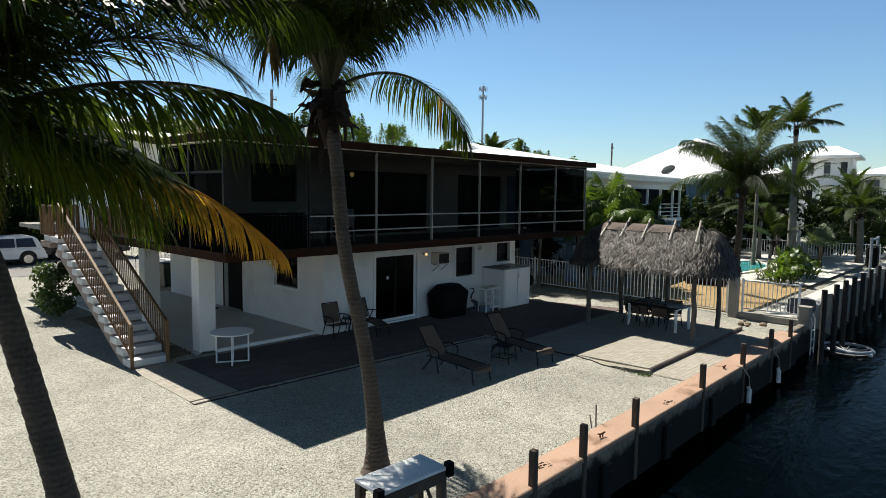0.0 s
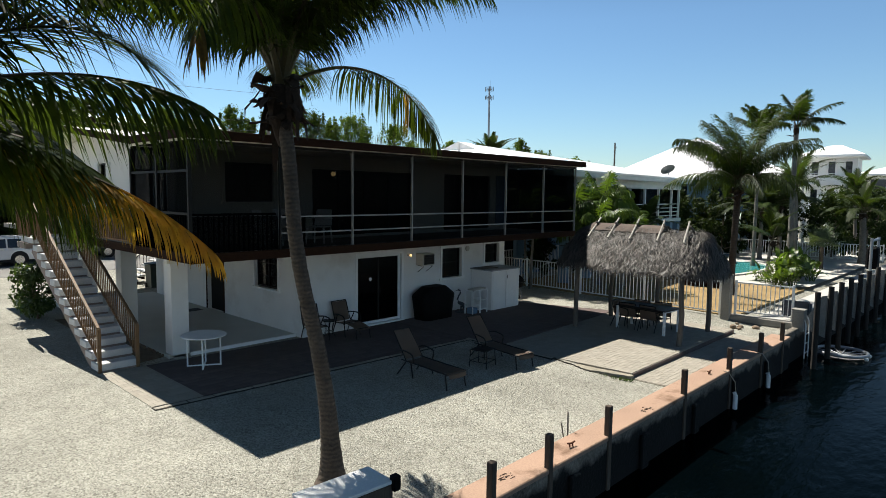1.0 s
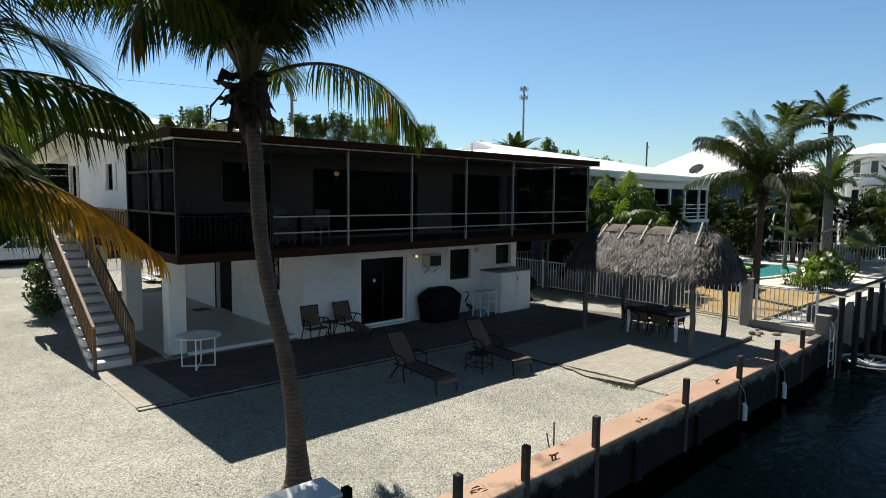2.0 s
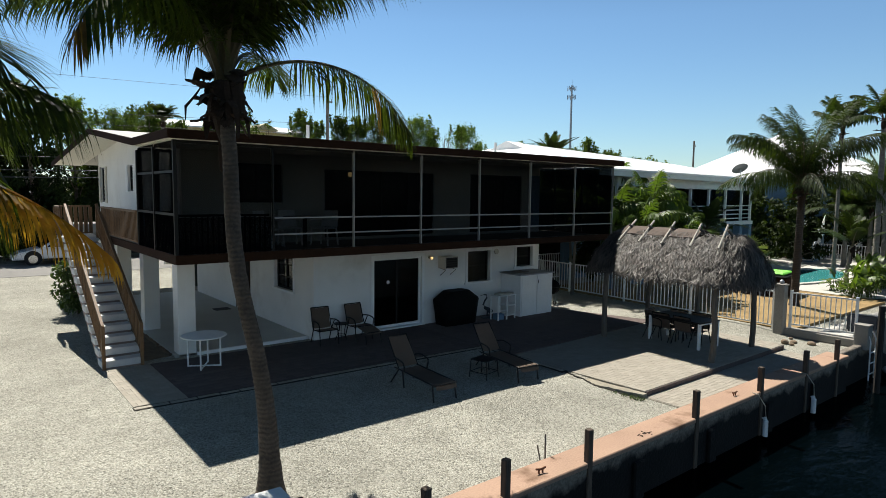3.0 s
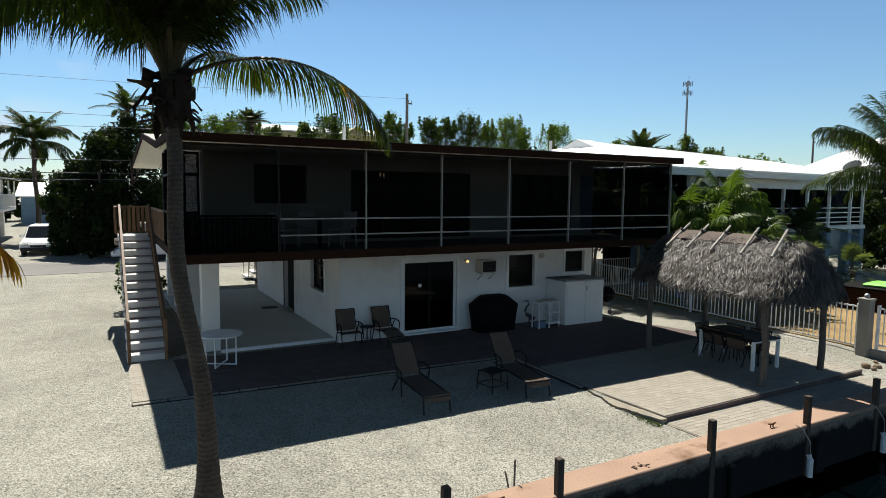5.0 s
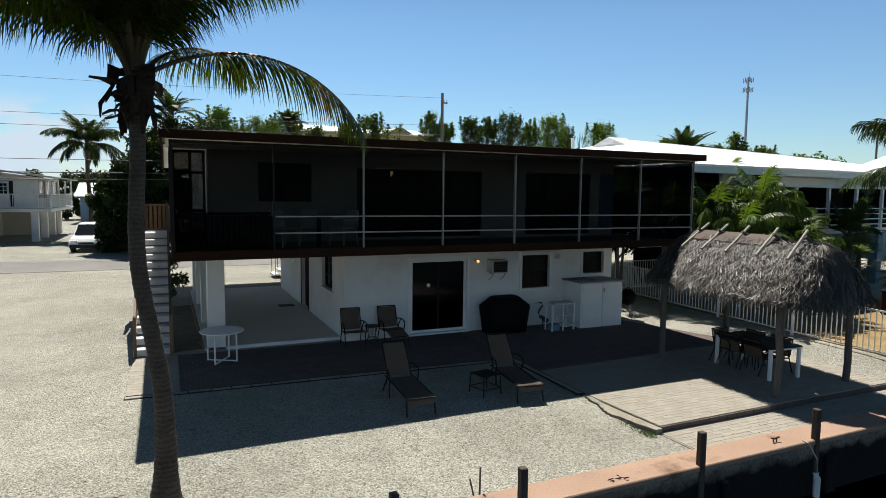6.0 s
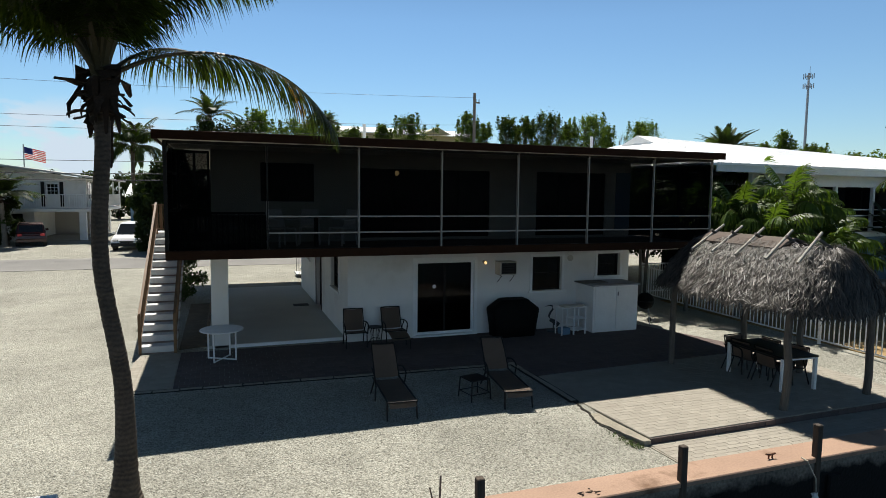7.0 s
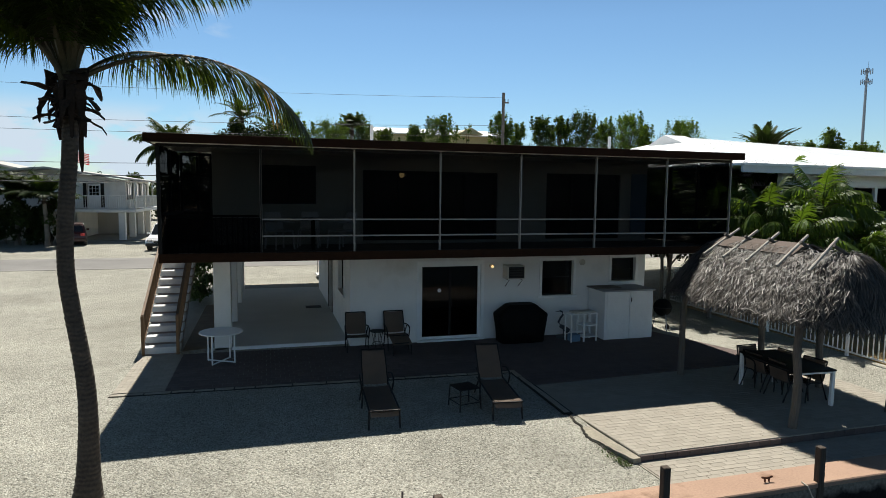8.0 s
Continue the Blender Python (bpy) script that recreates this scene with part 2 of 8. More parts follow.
GRAVEL = gravel_material()
WATER = water_material()
GLASS = glass_material()
PORCHSCREEN = screen_material("dark_porch_screen", (0.004, 0.004, 0.004), 0.25)
SCREEN = screen_material("insect_screen", (0.003, 0.003, 0.003), 0.53)
SIDESCREEN = screen_material("fine_insect_screen", (0.003, 0.003, 0.003), 0.36)
STUCCO = stained(M("white_stucco", (0.74, 0.73, 0.70), 0.85, 0.06, 1.2, 60, 0.25), (0.56, 0.53, 0.48), 0.9, 0.55, 0.85)
WHITE = M("white_paint", (0.78, 0.78, 0.76), 0.5, 0.06, 2, 30, 0.08)
SOFFIT = M("cream_soffit", (0.70, 0.68, 0.60), 0.7, 0.05, 1.5, 30, 0.08)
UPPER = M("upper_wall_paint", (0.56, 0.53, 0.47), 0.8, 0.05, 1.2, 50, 0.15)
BROWN = M("brown_fascia_paint", (0.028, 0.013, 0.007), 0.85, 0.2, 2, 30, 0.2, stretch=(0.3, 1, 1), spec=0.08)
BRONZE = M("dark_bronze_metal", (0.01, 0.0095, 0.009), 0.5, 0.1, 3, 30, 0.05, spec=0.15)
MULLION = M("grey_aluminium", (0.2565, 0.2422, 0.2232), 0.5, 0.1, 3, 30, 0.05, metal=0.2)
RAILWOOD = M("brown_stained_wood", (0.165, 0.092, 0.042), 0.65, 0.3, 4, 50, 0.3, rand=0.2, stretch=(1, 1, 0.15))
ROOFGRIT = M("pale_roof_coating", (0.434, 0.42, 0.392), 0.9, 0.12, 1.0, 40, 0.3)
METALROOF = M("white_metal_roof", (0.95, 0.95, 0.94), 0.85, 0.02, 0.6, 10, 0.02, spec=0.05)
CONCRETE = M("grey_concrete", (0.2592, 0.2448, 0.216), 0.9, 0.2, 1.3, 40, 0.35)
FLOORPAINT = M("painted_concrete_floor", (0.47, 0.475, 0.43), 0.55, 0.1, 0.8, 30, 0.1)
STEPWHITE = M("white_painted_concrete", (0.56, 0.56, 0.552), 0.7, 0.1, 3, 40, 0.2)
STRINGER = M("pinkish_concrete", (0.273, 0.2145, 0.182), 0.85, 0.15, 2, 40, 0.3)
CAPORANGE = stained(M("orange_painted_concrete", (0.34, 0.222, 0.155), 0.85, 0.15, 1.1, 35, 0.2), (0.15, 0.085, 0.05), 1.3, 0.56, 0.72)
SEAWALL = seawall_material()
PILING = M("weathered_piling_wood", (0.084, 0.064, 0.048), 0.9, 0.35, 2, 45, 0.5, rand=0.15, stretch=(1, 1, 0.12))
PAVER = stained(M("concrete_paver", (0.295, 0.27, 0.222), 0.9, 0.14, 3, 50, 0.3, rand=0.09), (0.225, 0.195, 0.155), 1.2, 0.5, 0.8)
# reddish paver copy with the shade put into its colour
PAVERREDSHADE = M("reddish_paver_shaded", (0.105, 0.079, 0.071), 0.9, 0.18, 3, 50, 0.3, rand=0.15)
LIPCONCRETE = M("rough_pale_concrete", (0.27, 0.245, 0.19), 0.95, 0.25, 2.5, 30, 0.5)
BARESOIL = M("bare_brown_soil", (0.15, 0.115, 0.075), 0.95, 0.3, 3, 30, 0.5)
SOIL = M("dark_soil", (0.022, 0.019, 0.013), 0.95, 0.4, 6, 60, 0.5)
JOINT = M("sand_joint", (0.282, 0.258, 0.21), 0.95, 0.2, 5, 60, 0.3)
ASPHALT = M("pale_worn_asphalt", (0.186, 0.1798, 0.1674), 0.95, 0.15, 0.4, 25, 0.25)
POOLDECK = M("pale_pool_deck", (0.4464, 0.432, 0.396), 0.85, 0.08, 1, 30, 0.15)
MULCH = M("dry_mulch", (0.276, 0.186, 0.078), 0.95, 0.35, 1.2, 14, 0.5)
POOLWATER = M("pool_water", (0.056, 0.294, 0.294), 0.05, 0.06, 1.5, 6, 0.15, spec=0.5)
THATCH = M("grey_thatch", (0.031, 0.026, 0.0211), 0.9, 0.35, 2.5, 40, 0.3)
RIDGEFELT = M("brown_ridge_felt", (0.104, 0.078, 0.0618), 0.9, 0.2, 2, 30, 0.3)
LOG = M("bleached_pole_wood", (0.385, 0.35, 0.301), 0.8, 0.2, 2, 40, 0.3)
POSTWOOD = M("grey_log_wood", (0.105, 0.094, 0.08), 0.9, 0.3, 2, 40, 0.5, stretch=(1, 1, 0.15))
TRUNK = trunk_material("palm_bark", (0.092, 0.07, 0.051))
TRUNKDARK = trunk_material("dark_palm_bark", (0.05, 0.04, 0.031))
TRUNKG = trunk_material("grey_palm_bark", (0.165, 0.15, 0.1275))
HUSK = M("dry_palm_husk", (0.03, 0.0175, 0.0105), 0.95, 0.35, 4, 30, 0.5, rand=0.3)
FROND = M("palm_leaf", (0.027, 0.041, 0.0075), 0.42, 0.4, 0.7, 15, 0.05, rand=0.4, translucent=0.52, spec=0.2)
PETIOLE = M("pale_olive_leaf_stalk", (0.062, 0.052, 0.025), 0.5, 0.25, 2, 25, 0.1, spec=0.3)
FRONDDRY = M("yellowed_palm_leaf", (0.112, 0.07, 0.0182), 0.6, 0.45, 0.7, 15, 0.05, rand=0.2, translucent=0.42, spec=0.15)
FRONDTIP = dried_tip(M("palm_leaf_drying_from_the_tip", (0.036, 0.044, 0.009), 0.55, 0.35, 0.7, 15, 0.05, translucent=0.55, spec=0.12), (0.30, 0.165, 0.032))
FRONDFAR = M("garden_palm_leaf", (0.0259, 0.0418, 0.0101), 0.55, 0.3, 0.7, 15, 0.05, rand=0.3, translucent=0.35, spec=0.2)
CLUMPLEAF = M("bright_palm_leaf", (0.058, 0.098, 0.018), 0.45, 0.3, 0.7, 15, 0.05, rand=0.25, translucent=0.35, spec=0.25)
FANLEAF = M("silver_fan_leaf", (0.085, 0.115, 0.06), 0.45, 0.25, 0.8, 12, 0.05, rand=0.25, translucent=0.3, spec=0.3)
BEDLEAF = M("broad_bed_leaf", (0.0675, 0.105, 0.021), 0.45, 0.35, 0.8, 12, 0.05, rand=0.3, translucent=0.35)
LEAF = M("shrub_leaf", (0.042, 0.0735, 0.0175), 0.5, 0.35, 0.8, 12, 0.05, rand=0.2, translucent=0.3)
TREELEAF = M("tree_leaf", (0.056, 0.088, 0.019), 0.7, 0.35, 0.6, 6, 0.05, rand=0.3, translucent=0.42, spec=0.05)
LITLEAF = M("street_tree_leaf", (0.064, 0.1, 0.025), 0.7, 0.4, 0.8, 6, 0.05, rand=0.4, translucent=0.42, spec=0.05)
DARKLEAF = M("dense_tree_leaf", (0.0195, 0.0325, 0.0084), 0.65, 0.35, 0.5, 6, 0.05, rand=0.3, translucent=0.2, spec=0.1)
BARK = M("tree_bark", (0.13, 0.10, 0.075), 0.95, 0.3, 3, 30, 0.5)
BLACKMETAL = M("black_powder_coat", (0.01, 0.0095, 0.009), 0.5, 0.1, 4, 40, 0.05, spec=0.2)
SLING = M("taupe_sling_fabric", (0.21, 0.154, 0.1155), 0.8, 0.12, 3, 90, 0.2)
COVER = M("black_vinyl_cover", (0.004, 0.004, 0.004), 0.75, 0.2, 3, 12, 0.3, spec=0.12)
# near-black colour that holds the shade of openings and rooms
DARKVOID = M("black_void_shade", (0.009, 0.009, 0.009), 0.7, 0.1, 3, 30, 0.05, spec=0.1)
CURTAIN = M("pale_curtain", (0.45, 0.46, 0.48), 0.9, 0.1, 3, 30, 0.1)
ACBODY = M("beige_metal", (0.50, 0.47, 0.40), 0.5, 0.1, 3, 30, 0.05)
HERON = M("dark_grey_cast_iron", (0.055, 0.06, 0.065), 0.6, 0.15, 4, 30, 0.1)
GRILLE = M("dark_louvre", (0.012, 0.012, 0.012), 0.5, 0.1, 3, 30, 0.05)
BLUEWALL = M("blue_siding", (0.13, 0.22, 0.31), 0.7, 0.06, 2, 20, 0.1)
TANWALL = M("tan_wall", (0.46, 0.40, 0.24), 0.8, 0.06, 1, 20, 0.1)
GREENWALL = M("green_wall", (0.22, 0.30, 0.20), 0.8, 0.06, 1, 20, 0.1)
CARWHITE = M("white_car_paint", (0.80, 0.80, 0.80), 0.2, 0.02, 1, 20, 0.0, spec=0.6)
CARDARK = M("dark_car_paint", (0.03, 0.03, 0.035), 0.2, 0.02, 1, 20, 0.0, spec=0.6)
CARRED = M("maroon_car_paint", (0.045, 0.012, 0.011), 0.25, 0.02, 1, 20, 0.0, spec=0.6)
CARGLASS = M("tinted_car_glass", (0.012, 0.014, 0.016), 0.05, 0.02, 1, 20, 0.0, spec=0.6)
RUST = M("rusty_iron", (0.16, 0.07, 0.035), 0.85, 0.3, 12, 60, 0.4)
RUBBER = M("black_rubber", (0.02, 0.02, 0.02), 0.8, 0.1, 3, 30, 0.1)
CHROME = M("dull_chrome", (0.6, 0.6, 0.6), 0.25, 0.05, 3, 30, 0.0, metal=1.0)
GALV = M("galvanised_steel", (0.30, 0.32, 0.34), 0.5, 0.08, 1, 30, 0.05, metal=0.5)
POLEWOOD = M("utility_pole_wood", (0.16, 0.14, 0.12), 0.9, 0.2, 2, 30, 0.3)
WIRE = M("black_cable", (0.04, 0.04, 0.045), 0.6, 0.05, 3, 30, 0.0)
DARKPILE = M("dark_wet_piling", (0.03, 0.026, 0.022), 0.9, 0.35, 2, 45, 0.5, rand=0.2, stretch=(1, 1, 0.12))
ROCK = M("tan_rock", (0.2145, 0.156, 0.104), 0.9, 0.3, 4, 30, 0.5)
FLAGRED = M("flag_red", (0.55, 0.06, 0.06), 0.8, 0.05, 3, 30, 0.05)
FLAGBLUE = M("flag_blue", (0.03, 0.05, 0.22), 0.8, 0.05, 3, 30, 0.05)
LIME = M("lime_plastic", (0.25, 0.75, 0.10), 0.4, 0.04, 3, 30, 0.0)
BIN = M("dark_green_plastic", (0.02, 0.035, 0.03), 0.5, 0.1, 3, 30, 0.05)
ROPE = M("rope", (0.35, 0.32, 0.26), 0.9, 0.1, 3, 60, 0.3)
LAMPGLOW, _n, _l, _p = nodes_of("lit_bulb")
_p.inputs["Emission Color"].default_value, _p.inputs["Emission Strength"].default_value = (1.0, 0.62, 0.22, 1), 0.7
PENDANT, _n, _l, _p = nodes_of("lit_lamp_shade")
_p.inputs["Emission Color"].default_value, _p.inputs["Emission Strength"].default_value = (1.0, 0.66, 0.28, 1), 1.2

# ---- building helpers ----


def thing(name, x, y, z, label, category, group="", kind="", rz=0):
    ob = tagged(new(name), label, category, group, kind)
    ob.matrix_basis = pose(x, y, z, 0, 0, rz)
    ob.empty_display_size = 0.2
    return ob


def mesh_of(name, bm, material):
    me = bpy.data.meshes.new(name)
    bm.to_mesh(me)
    bm.free()
    me.materials.append(material)
    return me


def part(name, bm, material, parent, label="", m=None):
    me = bm if isinstance(bm, bpy.types.Mesh) else mesh_of(name, bm, material)
    ob = new(name, me)
    ob.parent = parent
    if m is not None:
        ob.matrix_basis = m
    return tagged(ob, label)


def solid(name, bm, material, label, category, kind="", group=""):
    return tagged(new(name, mesh_of(name, bm, material)), label, category, group, kind)


def box(bm, x0, x1, y0, y1, z0, z1, bevel=0.0):
    vs = [bm.verts.new((x, y, z)) for z in (z0, z1) for y in (y0, y1) for x in (x0, x1)]
    fs = [bm.faces.new([vs[i] for i in f]) for f in ((0, 2, 3, 1), (4, 5, 7, 6), (0, 1, 5, 4), (2, 6, 7, 3), (0, 4, 6, 2), (1, 3, 7, 5))]
    if bevel:
        es = list({e for f in fs for e in f.edges})
        bmesh.ops.bevel(bm, geom=es, offset=bevel, segments=1, affect="EDGES")
    return bm


def B(x0, x1, y0, y1, z0, z1, bevel=0.0):
    return box(bmesh.new(), x0, x1, y0, y1, z0, z1, bevel)


def tube(bm, pts, r, n=8, caps=True, r1=None):
    """A round bar along pts; r to r1."""
    pts = [Vector(p) for p in pts]
    rings = []
    up = Vector((0, 0, 1))
    for i, p in enumerate(pts):
        d = (pts[min(i + 1, len(pts) - 1)] - pts[max(i - 1, 0)]).normalized()
        a = d.cross(up if abs(d.z) < 0.95 else Vector((1, 0, 0))).normalized()
        b = d.cross(a)
        rr = r + ((r1 if r1 is not None else r) - r) * i / max(1, len(pts) - 1)
        rings.append([bm.verts.new(p + (a * math.cos(2 * math.pi * k / n) + b * math.sin(2 * math.pi * k / n)) * rr) for k in range(n)])
    for r0, r2 in zip(rings, rings[1:]):
        for k in range(n):
            bm.faces.new((r0[k], r0[(k + 1) % n], r2[(k + 1) % n], r2[k]))
    if caps:
        bm.faces.new(rings[0][::-1])
        bm.faces.new(rings[-1])
    return bm


def T(pts, r, n=8, r1=None):
    return tube(bmesh.new(), pts, r, n, True, r1)


def extrude_poly(bm, pts, off):
    """A prism: the polygon pts (3D) swept by the vector off."""
    off = Vector(off)
    a = [bm.verts.new(p) for p in pts]
    b = [bm.verts.new(Vector(p) + off) for p in pts]
    bm.faces.new(a[::-1])
    bm.faces.new(b)
    for i in range(len(a)):
        j = (i + 1) % len(a)
        bm.faces.new((a[i], a[j], b[j], b[i]))
    bmesh.ops.recalc_face_normals(bm, faces=bm.faces[:])
    return bm


def wall(axis, at, thick, u0, u1, z0, z1, holes=()):
    """A wall across y (axis 'y', u along x) or across x, from at to at + thick, with openings (u0, u1, z0, z1) right through."""
    bm = bmesh.new()
    us = sorted({u0, u1, *[h[0] for h in holes], *[h[1] for h in holes]})
    zs = sorted({z0, z1, *[h[2] for h in holes], *[h[3] for h in holes]})
    for a, b in zip(us, us[1:]):
        for c, d in zip(zs, zs[1:]):
            um, zm = (a + b) / 2, (c + d) / 2
            if any(h[0] < um < h[1] and h[2] < zm < h[3] for h in holes):
                continue
            lo, hi = min(at, at + thick), max(at, at + thick)
            if axis == "y":
                box(bm, a, b, lo, hi, c, d)
            else:
                box(bm, lo, hi, a, b, c, d)
    bmesh.ops.remove_doubles(bm, verts=bm.verts[:], dist=1e-5)
    return bm


def curve_pts(f, n):
    return [f(i / n) for i in range(n + 1)]


def lerp(a, b, t):
    return a + (b - a) * t


def ground_z(x, y):
    """The yard falls a little towards the canal, and lies lower round the platform."""
    t = min(1, max(0, (8.4 - y) / 2.4))
    z = -0.11 * t * t * (3 - 2 * t)
    if 13.7 < x < 21.2 and y < 10.6:
        z = min(z, -0.12)
    return z

# ---- large structure: ground, canal, seawall ----


def ground():
    xs = sorted({13.69, 13.71, *np.linspace(-12, 60, 73).tolist(), -600, -300, -120, -60, -30, 90, 150, 300, 600})
    ys = sorted({*np.linspace(5.2, 45, 60).tolist(), 60, 90, 150, 300, 700})
    bm = bmesh.new()
    g = [[bm.verts.new((x, y, ground_z(x, y) + (noise.noise((x * 0.5, y * 0.5, 0)) * (0.012 if y < 10 else 0.0) if y > 5.3 else 0))) for x in xs] for y in ys]
    for r0, r1 in zip(g, g[1:]):
        for i in range(len(xs) - 1):
            bm.faces.new((r0[i], r0[i + 1], r1[i + 1], r1[i]))
    for f in bm.faces:
        f.smooth = True
    return solid("ground", bm, GRAVEL, "pale beige crushed gravel ground, sunlit", "ground", "structure")


ground()
solid("water", B(-300, 500, -260, 4.98, -1.05, -0.95), WATER, "dark blue-green rippled canal water", "water", "structure")
solid("canal_bank", B(-300, 500, -400, -60, -1.3, 0.2), CONCRETE, "far low bank of the canal", "bank", "structure")

seawall = solid("seawall", B(-60, 20.75, 4.72, 5.0, -1.6, -0.09), SEAWALL, "stained dark concrete seawall with shallow ribs", "seawall", "structure")
for x in np.arange(-8, 20.7, 2.4):
    part("rib", B(x, x + 0.28, 4.64, 4.716, -1.6, -0.3, 0.02), SEAWALL, seawall)
cap = solid("seawall_cap", B(-60, 20.75, 4.70, 5.235, -0.085, 0.0, 0.015), CAPORANGE, "faded orange painted concrete cap on the seawall", "cap", "structure")
box_bm = B(20.752, 90, 4.85, 5.05, -1.6, 0.02, 0.02)
solid("seawall_neighbour", box_bm, SEAWALL, "pale grey concrete seawall of the next yard", "seawall", "structure")

# the paved terrace in front of the house, the raised platform and its lower step
terrace = solid("terrace", extrude_poly(bmesh.new(), [(5.1, 11.42, -0.1), (13.7, 11.1, -0.1), (13.6, 9.9, -0.1), (20.6, 10.3, -0.1), (19.3, 14.25, -0.1), (10.2, 14.4, -0.1), (6.0, 14.7, -0.1), (5.1, 14.45, -0.1)], (0, 0, 0.09)), JOINT, "brown paver terrace, shade put into its colour, with thin dark joints", "terrace", "structure")
bm = extrude_poly(bmesh.new(), [(13.79, 6.2, -0.3), (20.6, 6.25, -0.3), (20.6, 10.28, -0.3), (13.56, 9.88, -0.3)], (0, 0, 0.2965))
platform = solid("platform", bm, JOINT, "raised platform of pale rectangular concrete pavers", "platform", "structure")
step = solid("lower_step", extrude_poly(bmesh.new(), [(13.75, 5.24, -0.25), (20.2, 5.24, -0.25), (20.4, 6.19, -0.25), (13.72, 6.18, -0.25)], (0, 0, 0.1425)), JOINT, "low paved strip of pale pavers along the seawall cap", "step", "structure")

# border course between the terrace and the gravel: a pale strip between two open dark gaps
rng = random.Random(12)
for a, b in (((5.1, 11.41), (13.7, 11.09)), ((13.71, 11.1), (13.66, 8.15))):
    a, b = Vector(a), Vector(b)
    d = (b - a).normalized()
    n = Vector((d.y, -d.x))
    bed = solid("terrace_edging", extrude_poly(bmesh.new(), [(*a, -0.1), (*(a + n * 0.2), -0.1), (*(b + n * 0.2), -0.1), (*b, -0.1)], (0, 0, 0.11)), SOIL, "dark soil gap with a broken pale border strip", "edging", "structure")
    at, end = 0.0, (b - a).length
    while at < end - 0.2:
        ln = min(rng.uniform(0.35, 0.95), end - at)
        i0, i1 = 0.03 + rng.uniform(0, 0.015), 0.155 + rng.uniform(-0.02, 0.02)
        p = [a + d * (at + 0.01) + n * (i0 + rng.uniform(0, 0.01)), a + d * (at + 0.02) + n * i1, a + d * (at + ln * 0.5) + n * (i1 + rng.uniform(-0.02, 0.01)), a + d * (at + ln - 0.015) + n * i1, a + d * (at + ln - 0.01) + n * i0]
        part("border_stone", extrude_poly(bmesh.new(), [(q.x, q.y, -0.09) for q in p], (0, 0, 0.106 + rng.uniform(-0.003, 0.006))), PAVER, bed)
        at += ln
# bare soil beside the foot of the stairs, edged with small stones
soil_strip = solid("soil_strip", extrude_poly(bmesh.new(), [(6.04, 14.72, -0.1), (6.72, 14.9, -0.1), (6.72, 21.5, -0.1), (6.04, 21.5, -0.1)], (0, 0, 0.118)), BARESOIL, "bare brown soil strip beside the stairs", "soil", "structure")
rng = random.Random(8)
for i in range(44):
    bm = bmesh.new()
    bmesh.ops.create_icosphere(bm, subdivisions=1, radius=rng.uniform(0.03, 0.06))
    for v in bm.verts:
        v.co *= rng.uniform(0.8, 1.2)
    part("edging_stone", bm, ROCK, soil_strip, "", Matrix.Translation((6.71 + rng.uniform(-0.03, 0.02), 14.95 + i * 0.15, 0.035)))
# street
solid("road", B(-200, 300, 33.5, 39.3, -0.05, 0.014), ASPHALT, "pale worn asphalt street", "road", "structure")

# ---- the stilt house ----
H = thing("stilt_house", 12.9, 18, 0, "two-storey white stucco house on columns with brown screened porch", "house")
H.matrix_basis = Matrix()
WX0, WX1, WY = 6.88, 19.2, 14.25
LX = 10.27
DEPTH = 24.2
# lower storey
part("lower_front_wall", wall("y", WY, 0.2, LX, 19.24, 0, 2.62, [(12.19, 13.95, 0.06, 2.16), (15.82, 16.82, 1.18, 2.2), (18.08, 18.9, 1.55, 2.25), (14.6, 15.15, 1.72, 2.12)]), STUCCO, H)
part("lower_side_wall", wall("x", LX, 0.2, WY + 0.2, DEPTH, 0, 2.62, [(15.5, 16.8, 1.2, 2.3), (18.86, 20.02, 0.06, 2.2), (21.6, 22.6, 1.5, 2.3)]), STUCCO, H)
part("lower_right_wall", wall("x", 19.24, -0.2, WY + 0.2, DEPTH, 0, 2.62), STUCCO, H)
part("lower_back_wall", wall("y", DEPTH, 0.2, LX, 19.24, 0, 2.62), STUCCO, H)
part("lower_floor", B(LX + 0.2, 19.04, WY + 0.2, DEPTH, -0.02, 0.05), CONCRETE, H)
part("floor_grate", B(9.45, 9.98, 19.75, 20.2, 0.072, 0.08), BLACKMETAL, H, "small dark floor grate")
part("carport_floor", B(6.75, LX, 14.62, 24.75, -0.05, 0.07, 0.01), FLOORPAINT, H, "grey painted concrete carport floor")
part("floor_edge", B(7.26, LX - 0.02, 14.56, 14.618, -0.05, 0.085, 0.008), WHITE, H, "white painted slab edge")
# upper floor slab and porch deck
part("deck_slab", B(6.08, 19.98, 11.73, 28.0, 2.62, 2.76), CONCRETE, H)
part("deck_fascia", B(6.02, 20.04, 11.66, 11.726, 2.61, 2.80, 0.006), BROWN, H, "dark brown painted deck fascia")
part("deck_fascia", B(6.02, 6.076, 11.73, 19.9, 2.61, 2.80, 0.006), BROWN, H, "dark brown painted deck fascia")
part("deck_fascia", B(19.984, 20.04, 11.73, 28.0, 2.61, 2.80, 0.006), BROWN, H, "dark brown painted deck fascia")
part("deck_beam", B(6.3, 19.2, 13.5, 13.66, 2.44, 2.615), SOFFIT, H)
for x0, x1 in ((10.9, 11.6), (18.9, 19.75)):
    part("beam_end", B(x0, x1, 12.6, 12.8, 2.5, 2.615), WHITE, H)
